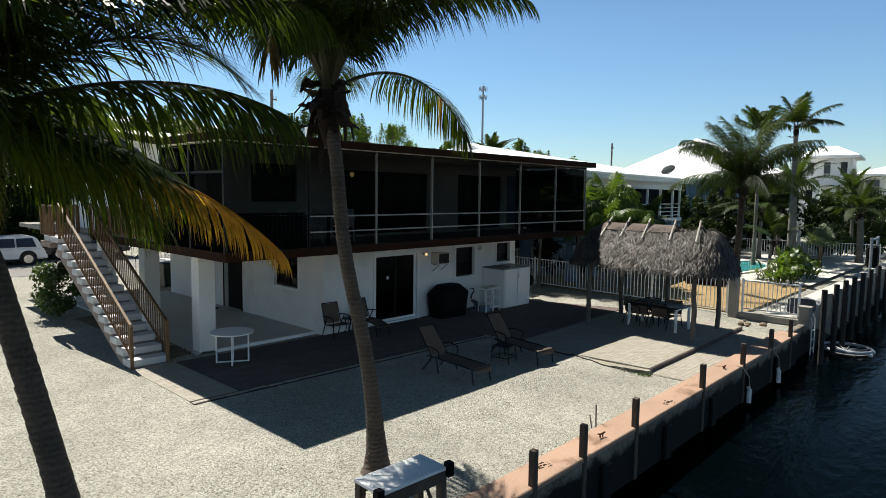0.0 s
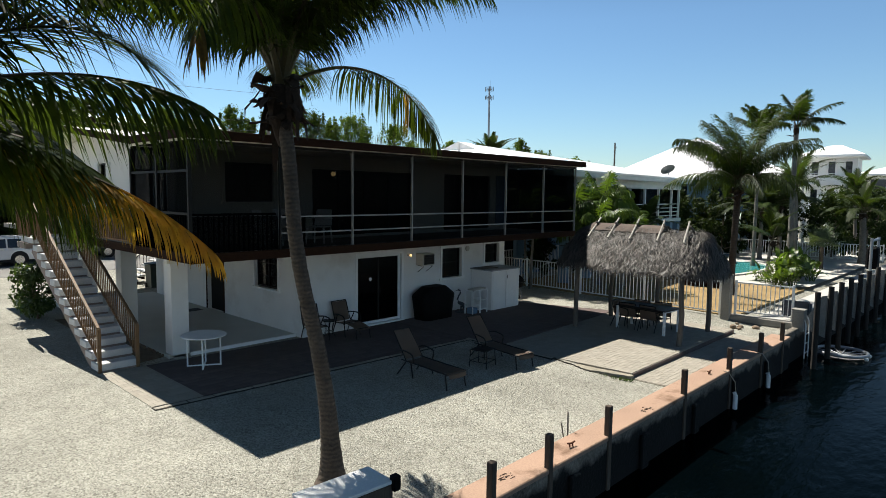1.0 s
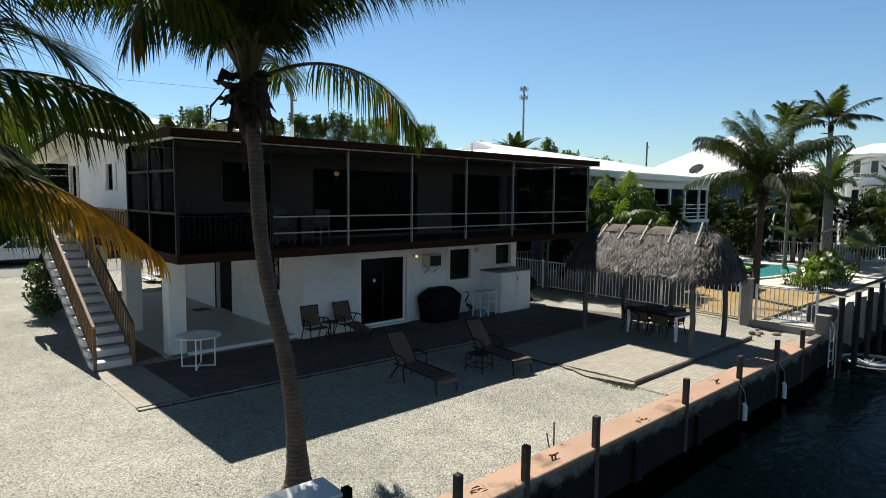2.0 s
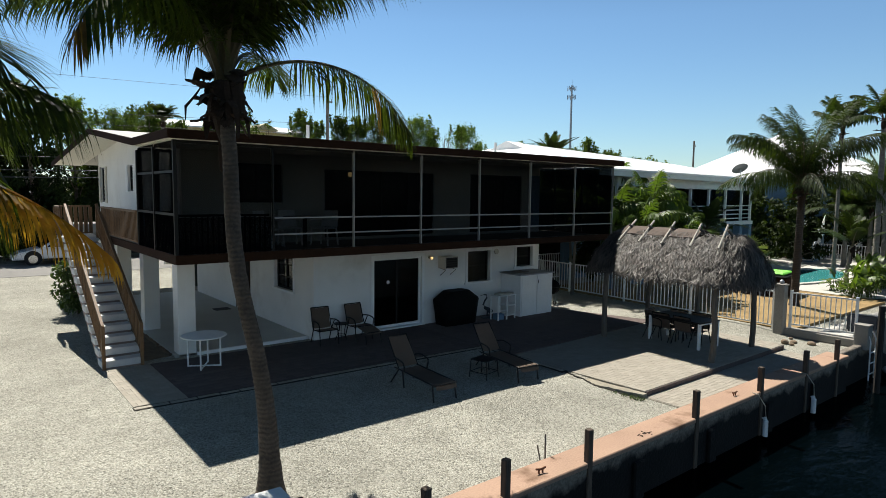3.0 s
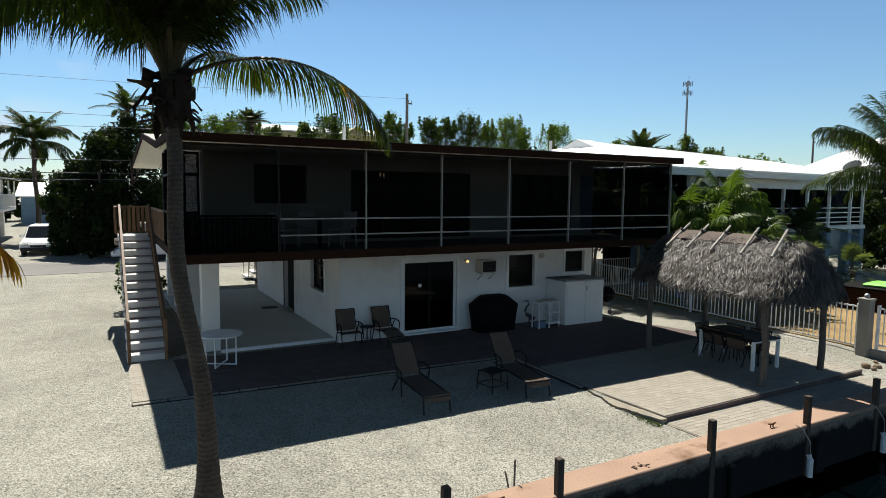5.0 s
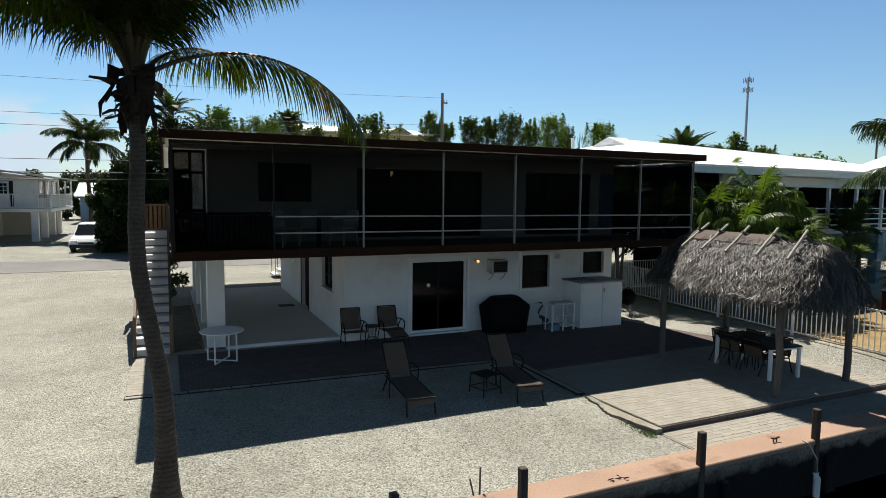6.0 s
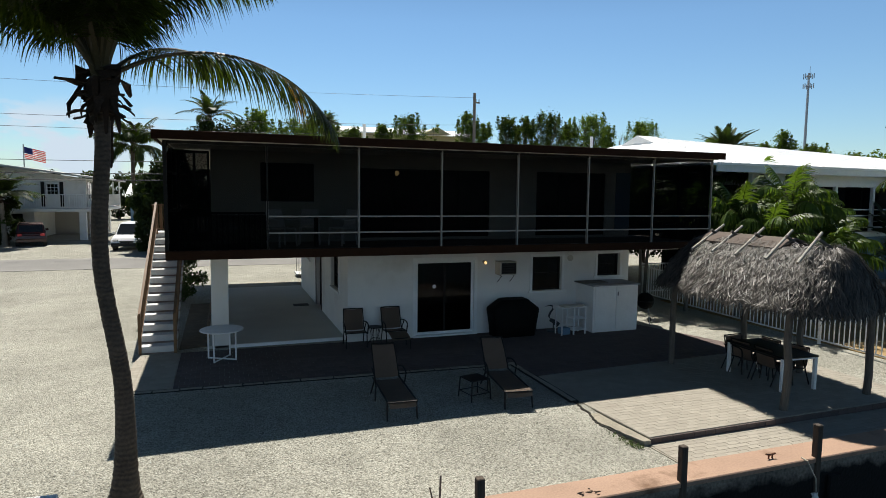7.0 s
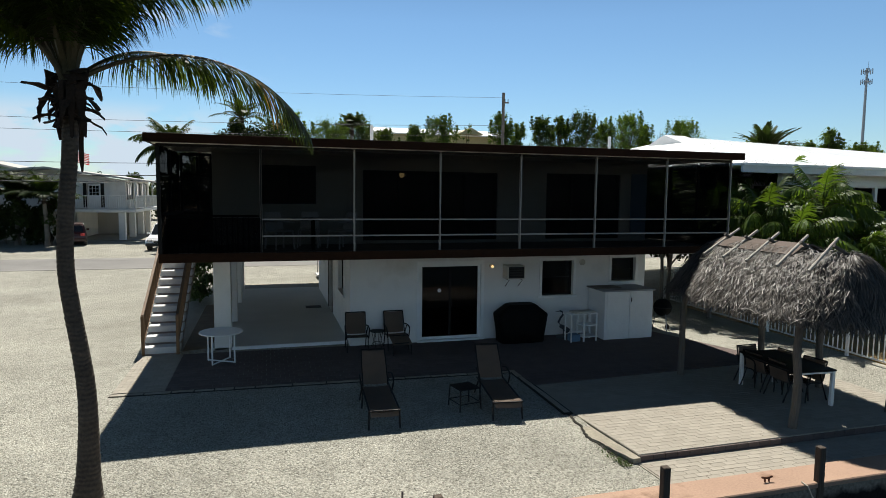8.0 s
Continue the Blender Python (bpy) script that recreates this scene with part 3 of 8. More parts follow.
# upper storey
UH = [(8.06, 9.4, 3.8, 4.78), (10.62, 14.4, 2.84, 4.7), (15.9, 18.3, 2.84, 4.72)]
part("upper_front_wall", wall("y", WY, 0.15, WX0, WX1, 2.76, 5.08, UH), UPPER, H)
part("upper_side_wall", wall("x", WX0, 0.15, WY + 0.15, DEPTH, 2.76, 5.08, [(18.95, 19.6, 4.05, 4.82), (23.2, 23.9, 3.65, 4.86)]), STUCCO, H)
part("upper_right_wall", wall("x", WX1, -0.15, WY + 0.15, DEPTH, 2.76, 5.08), STUCCO, H)
part("upper_ceiling", B(WX0 + 0.16, WX1 - 0.16, 14.41, DEPTH - 0.01, 5.06, 5.078), SOFFIT, H)
part("upper_back_wall", wall("y", DEPTH, 0.15, WX0, WX1, 2.76, 5.36), STUCCO, H)
part("porch_ceiling", B(5.95, 20.05, 11.5, 14.4, 5.06, 5.1), SOFFIT, H, "cream painted porch ceiling")
# roof
RX0, RX1 = 5.84, 20.14
bm = extrude_poly(bmesh.new(), [(RX0 + 0.03, 11.42, 5.17), (RX0 + 0.03, 14.3, 5.17), (RX0 + 0.03, 19.65, 5.77), (RX0 + 0.03, 27.95, 5.08), (RX0 + 0.03, 27.95, 5.14), (RX0 + 0.03, 19.65, 5.84), (RX0 + 0.03, 14.3, 5.225), (RX0 + 0.03, 11.42, 5.225)], (RX1 - RX0 - 0.06, 0, 0))
part("roof", bm, ROOFGRIT, H, "low pale gravel-coated roof")
for x in (WX0, WX1 - 0.15):
    bm = extrude_poly(bmesh.new(), [(x, WY + 0.15, 5.082), (x, DEPTH, 5.082), (x, DEPTH, 5.37), (x, 19.65, 5.755), (x, 14.42, 5.165)], (0.15, 0, 0))
    part("gable_wall", bm, STUCCO, H)
for x0, x1 in ((RX0 + 0.06, WX0 - 0.003), (WX1 + 0.003, RX1 - 0.06)):
    bm = extrude_poly(bmesh.new(), [(x0, 14.35, 5.165), (x0, 19.65, 5.76), (x0, 27.9, 5.07), (x0, 27.9, 5.045), (x0, 19.65, 5.73), (x0, 14.35, 5.135)], (x1 - x0, 0, 0))
    part("gable_soffit", bm, SOFFIT, H, "cream painted sloping soffit")
part("roof_fascia", B(RX0, RX1, 11.36, 11.416, 5.06, 5.235, 0.006), BROWN, H, "dark brown painted roof fascia")
for x in (RX0, RX1 - 0.05):
    for (ya, za), (yb, zb) in zip(((11.42, 5.235), (14.3, 5.235), (19.65, 5.85)), ((14.3, 5.235), (19.65, 5.85), (28.0, 5.15))):
        bm = extrude_poly(bmesh.new(), [(x, ya, za), (x, yb, zb), (x, yb, zb - 0.16), (x, ya, za - 0.16)], (0.05, 0, 0))
        part("roof_fascia", bm, BROWN, H)
for x, y in ((19.4, 16.8), (11.2, 16.4)):
    part("vent_pipe", T([(x, y, 5.4), (x, y, 6.1)], 0.05), WHITE, H)
# columns under the porch and the walkway
for y in (14.62, 17.95, 21.4, 24.2):
    part("column", B(6.83, 7.25, y, y + 0.42, 0, 2.62, 0.01), STUCCO, H, "white stuccoed square column")

# windows and doors
def window(axis, at, u0, u1, z0, z1, bars_u=1, bars_z=1, name="window", mat=None, fw=0.05, depth=0.07):
    us, zs = [lerp(u0, u1, k / bars_u) for k in range(bars_u + 1)], [lerp(z0, z1, k / bars_z) for k in range(bars_z + 1)]
    holes = []
    for i in range(bars_u):
        for j in range(bars_z):
            holes.append((us[i] + (fw if i == 0 else 0.02), us[i + 1] - (fw if i == bars_u - 1 else 0.02), zs[j] + (fw if j == 0 else 0.015), zs[j + 1] - (fw if j == bars_z - 1 else 0.015)))
    w = part(name, wall(axis, at, depth, u0, u1, z0, z1, holes), mat or BRONZE, H)
    p = at + depth * 0.5
    for a, b, c, d_ in holes:
        g = B(a, b, p, p + 0.006, c, d_) if axis == "y" else B(p, p + 0.006, a, b, c, d_)
        part("pane", g, GLASS, w).visible_shadow = False
    return w


def surround(axis, at, u0, u1, z0, z1, w=0.08, out=0.03, sill=True, mat=None):
    t = part("window_trim", wall(axis, at - out, out - 0.002, u0 - w, u1 + w, z0, z1 + w, [(u0, u1, z0, z1)]), mat or WHITE, H)
    if sill:
        a, b, c, d_ = u0 - w - 0.05, u1 + w + 0.05, at - out - 0.03, at - 0.002
        part("window_sill", B(a, b, c, d_, z0 - 0.06, z0 - 0.002) if axis == "y" else B(c, d_, a, b, z0 - 0.06, z0 - 0.002), mat or WHITE, t)
    return t


window("y", WY + 0.1, 15.82, 16.82, 1.18, 2.2, 1, 2); surround("y", WY, 15.82, 16.82, 1.18, 2.2)
window("y", WY + 0.1, 18.08, 18.9, 1.55, 2.25, 1, 2); surround("y", WY, 18.08, 18.9, 1.55, 2.25)
window("x", LX + 0.08, 15.5, 16.8, 1.2, 2.3, 2, 3); surround("x", LX, 15.5, 16.8, 1.2, 2.3, 0.06)
window("x", LX + 0.08, 21.6, 22.6, 1.5, 2.3, 2, 2); surround("x", LX, 21.6, 22.6, 1.5, 2.3, 0.06)
d = window("y", WY + 0.06, 12.19, 13.95, 0.06, 2.16, 1, 1, "sliding_door", WHITE, fw=0.07)
part("centre_stile", B(13.03, 13.09, WY + 0.06, WY + 0.085, 0.13, 2.09), BRONZE, d)
part("sticker", T([(12.76, WY + 0.09, 1.42), (12.76, WY + 0.086, 1.42)], 0.055, 16), WHITE, d, "small round white sticker")
part("door_handle", B(13.1, 13.13, WY + 0.02, WY + 0.058, 0.95, 1.15, 0.006), BLACKMETAL, d)
surround("y", WY, 12.19, 13.95, 0.06, 2.16, 0.09, 0.025, False)
part("door_sill", B(12.1, 14.04, WY - 0.09, WY + 0.05, 0.0, 0.058, 0.008), WHITE, H)
# black panel: the darkness of the doorway is put into its colour
part("side_doorway_panel", B(LX + 0.12, LX + 0.16, 18.9, 19.98, 0.06, 2.18), DARKVOID, H, "black panel for the shade of the side doorway")
surround("x", LX, 18.86, 20.02, 0.06, 2.2, 0.07, 0.02, False, BROWN)
# upper windows and sliders behind the screen
window("y", WY + 0.06, 8.06, 9.4, 3.8, 4.78, 2, 1); surround("y", WY, 8.06, 9.4, 3.8, 4.78, 0.07, 0.03, True, UPPER)
window("y", WY + 0.06, 10.62, 14.4, 2.84, 4.7, 4, 1, "sliding_door", BRONZE)
window("y", WY + 0.06, 15.9, 18.3, 2.84, 4.72, 3, 1, "sliding_door", BRONZE)
part("curtain", B(13.5, 14.36, WY + 0.17, WY + 0.2, 3.0, 4.66), CURTAIN, H)
part("curtain", B(15.95, 16.5, WY + 0.17, WY + 0.2, 2.9, 4.66), CURTAIN, H)
part("curtain", B(17.7, 18.25, WY + 0.17, WY + 0.2, 2.9, 4.66), CURTAIN, H)
part("wall_shutter", B(WX1 - 0.55, WX1 - 0.02, WY - 0.04, WY - 0.003, 3.0, 4.75, 0.01), BLUEWALL, H)
for y0, y1, z0, z1 in ((18.95, 19.6, 4.05, 4.82), (23.2, 23.9, 3.65, 4.86)):
    window("x", WX0 + 0.04, y0, y1, z0, z1, 1, 2)
    for s0, s1 in ((y0 - 0.32, y0 - 0.02), (y1 + 0.02, y1 + 0.32)):
        paint = WHITE if y0 < 20 else ACBODY
        sh = part("shutter", B(WX0 - 0.035, WX0 - 0.003, s0, s1, z0 - 0.02, z1 + 0.02, 0.005), paint, H, "louvred window shutter")
        for k in range(9):
            z = lerp(z0 + 0.06, z1 - 0.06, k / 8)
            part("louvre", B(WX0 - 0.052, WX0 - 0.036, s0 + 0.04, s1 - 0.04, z - 0.025, z + 0.012), paint, sh)

pd = part("pendant_lamp", T([(11.8, 14.9, 4.68), (11.8, 14.9, 5.0)], 0.01, 6), BLACKMETAL, H)
bm = bmesh.new(); bmesh.ops.create_icosphere(bm, subdivisions=2, radius=0.075, matrix=Matrix.Translation((11.8, 14.9, 4.61)))
part("shade", bm, PENDANT, pd, "lit round lamp shade")
# interior partitions keep the rooms dark and closed
part("room_partition", B(LX + 0.2, 19.04, 19.0, 19.1, 0.05, 2.62), UPPER, H)
part("room_partition", B(WX0 + 0.15, WX1 - 0.15, 18.6, 18.7, 2.76, 5.06), UPPER, H)

# screen enclosure: posts, rails, screens
XS = [6.05, 8.05, 10.04, 12.02, 14.02, 16.03, 18.06, 20.02]
for i, x in enumerate(XS):
    w = 0.015 if 0 < i else 0.035
    part("screen_post", B(x - w, x + w, 11.69, 11.75, 2.8, 5.06), MULLION if 1 < i else BRONZE, H)
for a, b in zip(XS[1:], XS[2:]):
    for z in (3.15, 3.51):
        part("screen_rail", B(a + 0.023, b - 0.023, 11.70, 11.74, z - 0.016, z + 0.016), MULLION, H)
part("screen_head", B(6.09, 19.99, 11.70, 11.74, 5.0, 5.058), BRONZE, H)
for a, b in zip(XS, XS[1:]):
    part("screen", B(a + 0.023, b - 0.023, 11.752, 11.753, 2.8, 5.05), SCREEN, H, "dark insect screen panel")
for x, s in ((6.05, 1), (20.02, -1)):
    ys = [11.75, 13.25, 14.72] if s > 0 else [11.75, 13.0, 14.25]
    for y in ys[1:]:
        part("screen_post", B(x - 0.035, x + 0.035, y - 0.035, y + 0.035, 2.8, 5.0), BRONZE, H)
    for a, b in zip(ys, ys[1:]):
        part("screen", B(x, x + 0.001, a + 0.036, b - 0.036, 2.8, 5.05), SIDESCREEN, H, "dark insect screen panel")
        for z in (3.6, 4.45) if s > 0 else (3.15, 3.51):
            part("screen_rail", B(x - 0.02, x + 0.02, a + 0.036, b - 0.036, z - 0.025, z + 0.025), BRONZE, H)
part("kick_screen", B(6.1, 8.03, 11.76, 11.761, 2.8, 3.54), SCREEN, H, "darker lower screen panel")
part("screen", B(WX1 + 0.01, 19.98, WY + 0.03, WY + 0.031, 2.8, 5.05), PORCHSCREEN, H, "dark insect screen panel")
# inner balustrade of the first porch bay
for y0, y1, x0, x1 in ((11.8, 11.83, 6.15, 8.0),):
    part("porch_rail", B(x0, x1, y0, y1, 3.55, 3.6), BRONZE, H)
    for x in np.arange(x0 + 0.1, x1, 0.11):
        part("baluster", B(x - 0.012, x + 0.012, y0, y1, 2.78, 3.55), BRONZE, H)
part("porch_rail", B(6.14, 6.17, 11.85, 14.68, 3.55, 3.6), BRONZE, H)
for y in np.arange(11.95, 14.65, 0.11):
    part("baluster", B(6.14, 6.17, y - 0.012, y + 0.012, 2.78, 3.55), BRONZE, H)
part("screen_door_wall", B(6.14, 6.86, 14.68, 14.72, 2.78, 3.0), BRONZE, H)
for x in (6.12, 6.5, 6.82):
    part("screen_post", B(x - 0.03, x + 0.03, 14.76, 14.82, 2.78, 5.05), BRONZE, H)
for z in (3.55, 4.5, 5.02):
    part("screen_rail", B(6.15, 6.79, 14.77, 14.81, z - 0.035, z + 0.035), BRONZE, H)
part("screen", B(6.15, 6.79, 14.79, 14.791, 3.0, 5.0), SCREEN, H, "dark insect screen panel")

# wall lamp, air conditioner, vent
wl_ = part("wall_lamp", T([(14.24, WY - 0.003, 2.1), (14.24, WY - 0.1, 2.1)], 0.05, 10), ACBODY, H)
bm = bmesh.new(); bmesh.ops.create_icosphere(bm, subdivisions=2, radius=0.042, matrix=Matrix.Translation((14.24, WY - 0.14, 2.08)))
part("bulb", bm, LAMPGLOW, wl_, "glowing warm bulb")
ac = part("air_conditioner", B(14.6, 15.15, WY - 0.32, WY + 0.15, 1.73, 2.11, 0.012), ACBODY, H, "window air conditioner on brackets")
part("front_grille", B(14.66, 15.12, WY - 0.335, WY - 0.322, 1.76, 2.08), GRILLE, ac)
for k in range(4):
    part("louvre", B(14.68, 15.1, WY - 0.345, WY - 0.336, 1.8 + 0.07 * k, 1.83 + 0.07 * k), BRONZE, ac)
for x in (14.68, 15.08):
    part("bracket", T([(x, WY - 0.01, 1.5), (x, WY - 0.3, 1.7), (x, WY - 0.01, 1.715)], 0.012, 6), BLACKMETAL, ac)
part("wall_vent", T([(17.1, WY - 0.003, 2.14), (17.1, WY - 0.05, 2.14)], 0.09, 14), ACBODY, H)

# ---- outdoor staircase ----
S = thing("outdoor_staircase", 0, 0, 0, "white concrete stairs with brown wooden handrails", "stairs")
SX0, SX1, SY0, NR = 5.17, 6.0, 14.5, 14
RISE, RUN = 2.72 / NR, 5.4 / NR
for k in range(NR - 1):
    y, z = SY0 + RUN * k, RISE * (k + 1)
    part("step", B(SX0 - 0.05, SX1, y - 0.02, y + RUN + 0.03, z - 0.16, z, 0.012), STEPWHITE, S)
bm = extrude_poly(bmesh.new(), [(SX0, SY0 - 0.02, -0.1), (SX0, SY0 + 0.45, -0.1), (SX0, SY0 + RUN * 13 + 0.4, 2.72 - 0.42), (SX0, SY0 + RUN * 13, 2.72 - 0.16), (SX0, SY0 - 0.02, 0.03)], (SX1 - SX0 - 0.02, 0, 0))
part("stringer", bm, STRINGER, S, "pinkish concrete stair slab")
TOP = SY0 + RUN * 13
part("landing", B(SX0 - 0.05, 6.0, TOP, TOP + 1.3, 2.56, 2.72, 0.012), STEPWHITE, S)
part("landing_edge", B(SX0 - 0.15, 6.0, TOP + 0.35, TOP + 1.3, 2.4, 2.556, 0.01), STRINGER, S)


def stair_rail(x):
    pa, pb = Vector((x, SY0 - 0.02, 0.97)), Vector((x, TOP, 3.62))
    r = part("handrail", extrude_poly(bmesh.new(), [pa + Vector((-0.03, 0, 0)), pb + Vector((-0.03, 0, 0)), pb + Vector((-0.03, 0, 0.055)), pa + Vector((-0.03, 0, 0.055))], (0.06, 0, 0)), RAILWOOD, S)
    for p, h in ((pa, 0.97), (pb, 0.95)):
        part("newel_post", B(x - 0.035, x + 0.035, p.y - 0.035, p.y + 0.035, p.z - h, p.z + 0.03), RAILWOOD, r)
    low = bmesh.new()
    extrude_poly(low, [pa + Vector((-0.02, 0, -0.72)), pb + Vector((-0.02, 0, -0.72)), pb + Vector((-0.02, 0, -0.68)), pa + Vector((-0.02, 0, -0.68))], (0.04, 0, 0))
    part("lower_rail", low, RAILWOOD, r)
    n = 38
    for i in range(1, n):
        q = pa.lerp(pb, i / n)
        part("baluster", B(x - 0.012, x + 0.012, q.y - 0.012, q.y + 0.012, q.z - 0.68, q.z), RAILWOOD, r)


stair_rail(SX0 + 0.0)
stair_rail(SX1 - 0.03)


def flat_rail(p0, p1, z0, z1, slat=0.03, gap=0.11, parent=None, mat=None):
    p0, p1 = Vector(p0), Vector(p1)
    along_x = abs(p1.x - p0.x) > abs(p1.y - p0.y)
    e = 0.025
    def bar(a, b, c, d, ee):
        return B(a.x, b.x, a.y - ee, a.y + ee, c, d) if along_x else B(a.x - ee, a.x + ee, a.y, b.y, c, d)
    r = part("top_rail", bar(p0, p1, z1 - 0.05, z1, 0.035), mat, parent)
    n = int((p1 - p0).length / gap)
    for i in range(n + 1):
        q = p0.lerp(p1, i / n)
        part("baluster", B(q.x - slat / 2, q.x + slat / 2, q.y - slat / 2, q.y + slat / 2, z0, z1 - 0.05), mat, r)
    part("lower_rail", bar(p0, p1, z0, z0 + 0.04, 0.02), mat, r)


flat_rail((6.05, 14.9, 0), (6.05, TOP - 0.3, 0), 2.84, 3.6, 0.045, 0.125, H, RAILWOOD)
flat_rail((SX0 - 0.1, TOP + 1.25, 0), (6.0, TOP + 1.25, 0), 2.74, 3.6, 0.09, 0.13, S, RAILWOOD)
flat_rail((SX0 - 0.1, TOP + 0.1, 0), (SX0 - 0.1, TOP + 1.2, 0), 2.74, 3.6, 0.03, 0.12, S, RAILWOOD)

# ---- seawall posts, cleats and water things ----
post_bm = B(-0.052, 0.052, -0.052, 0.052, -1.6, 0.52, 0.01)
post_me = mesh_of("post", post_bm, PILING)
for i, x in enumerate((6.95, 8.3, 10.07, 13.2, 15.8, 18.1, 20.0)):
    p = thing("mooring_post", x, 4.74, 0, "square weathered wooden post at the seawall", "post", "seawall posts", rz=random.uniform(-6, 6))
    part("post", post_me, PILING, p)


def cleat(x, y):
    c = thing("dock_cleat", x, y, 0, "small rusty metal dock cleat on the orange cap", "cleat", "dock cleats", rz=random.uniform(-20, 20))
    bm = T([(-0.09, 0, 0.075), (0, 0, 0.06), (0.09, 0, 0.075)], 0.016, 6)
    part("horn", bm, RUST, c)
    for s in (-0.035, 0.035):
        part("foot", T([(s, 0, 0.0), (s, 0, 0.07)], 0.014, 6), RUST, c)


cleat(9.2, 4.92)
cleat(15.05, 4.92)
for x, y, w in ((11.75, 4.86, 0.16), (7.6, 5.0, 0.14)):
    rng = random.Random(int(x * 10))
    bm = bmesh.new()
    for k in range(14):
        a, r, c = rng.uniform(0, 6.28), rng.uniform(0.015, 0.045), rng.random()
        u, v = w * c * math.cos(k * 2.4) * 1.3, w * c * math.sin(k * 2.4) * 0.7
        extrude_poly(bm, [(u + r * math.cos(a + b) * f, v + r * math.sin(a + b) * f * 0.5, 0.003) for b, f in ((0, 1.2), (1.3, 0.6), (3.1, 1.1), (4.6, 0.5))], (0, 0, rng.uniform(0.003, 0.008)))
    o = solid("dry_debris", bm, HUSK, "small patch of brown dried debris on the cap", "debris")
    o.location = (x, y, 0.0)
s = thing("rusty_stake", 9.75, 5.33, -0.1, "thin rusty stakes stuck in the gravel by the cap", "stake")
part("rod", T([(0, 0, 0), (0.02, 0.02, 0.42)], 0.014, 6), POLEWOOD, s)
part("rod", T([(-0.06, 0.05, 0), (-0.12, 0.06, 0.26)], 0.012, 6), POLEWOOD, s)
part("rod", T([(0.02, -0.03, 0.02), (0.25, -0.2, 0.03)], 0.012, 6), POLEWOOD, s)
for x, z in ((15.5, -0.62), (17.95, -0.66)):
    f = thing("boat_fender", x, 4.47, 0, "white cylindrical fender hanging on a rope", "fender", "fenders")
    bm = T([(0, 0, z - 0.2), (0, 0, z - 0.16), (0, 0, z + 0.12), (0, 0.03, z + 0.19)], 0.054, 10)
    part("bumper", bm, WHITE, f)
    part("rope", T([(0, 0, z + 0.2), (0, 0.02, -0.2), (0.0, 0.18, 0.01), (0.02, 0.3, 0.012)], 0.01, 6), ROPE, f)

# round float in the canal by the wall
net = thing("round_float", 23.64, 3.95, -0.98, "round grey float with a net lying on the canal", "float")
ring = [Vector((0.72 * math.cos(a), 0.72 * math.sin(a), 0.16)) for a in np.linspace(0, 2 * math.pi, 33)]
part("rim", tube(bmesh.new(), ring, 0.05, 8, False), GALV, net)
for k in range(6):
    a = math.pi * k / 6
    part("strap", T([(0.70 * math.cos(a), 0.70 * math.sin(a), 0.15), (0, 0, 0.06), (-0.70 * math.cos(a), -0.70 * math.sin(a), 0.15)], 0.014, 5), GALV, net)
bm = bmesh.new(); bmesh.ops.create_circle(bm, cap_ends=True, radius=0.69, segments=32, matrix=Matrix.Translation((0, 0, 0.07)))
part("net", bm, screen_material("grey_net", (0.2, 0.2, 0.2), 0.45), net)
for a in (-1.9, -1.2):
    bm = bmesh.new(); bmesh.ops.create_icosphere(bm, subdivisions=2, radius=0.07, matrix=Matrix.Translation((0.76 * math.cos(a), 0.76 * math.sin(a), 0.08)))
    part("buoy", bm, WHITE, net)

# ---- tiki hut ----
TK = thing("tiki_hut", 18.45, 8.3, 0, "open hut with grey palm-thatch roof on log posts", "hut")
TK.matrix_basis = Matrix()
for x, y in ((17.14, 6.5), (19.6, 6.68), (17.32, 9.87), (19.65, 9.95), (19.62, 8.3)):
    pts = [(x + 0.02 * math.sin(k * 2.1 + x), y + 0.02 * math.cos(k * 1.7 + y), -0.05 + 2.3 * k / 5) for k in range(6)]
    part("log_post", T(pts, 0.076, 10, 0.064), POSTWOOD, TK)
for p0, p1 in (((17.14, 6.45, 2.08), (17.32, 10.0, 2.08)), ((19.6, 6.55, 2.08), (19.65, 10.0, 2.08)), ((17.3, 6.62, 2.14), (19.7, 6.66, 2.14)), ((17.4, 9.95, 2.14), (19.75, 9.95, 2.14)), ((18.3, 6.9, 2.9), (18.58, 9.9, 2.9))):
    part("beam", T([p0, p1], 0.06, 8), POSTWOOD, TK)


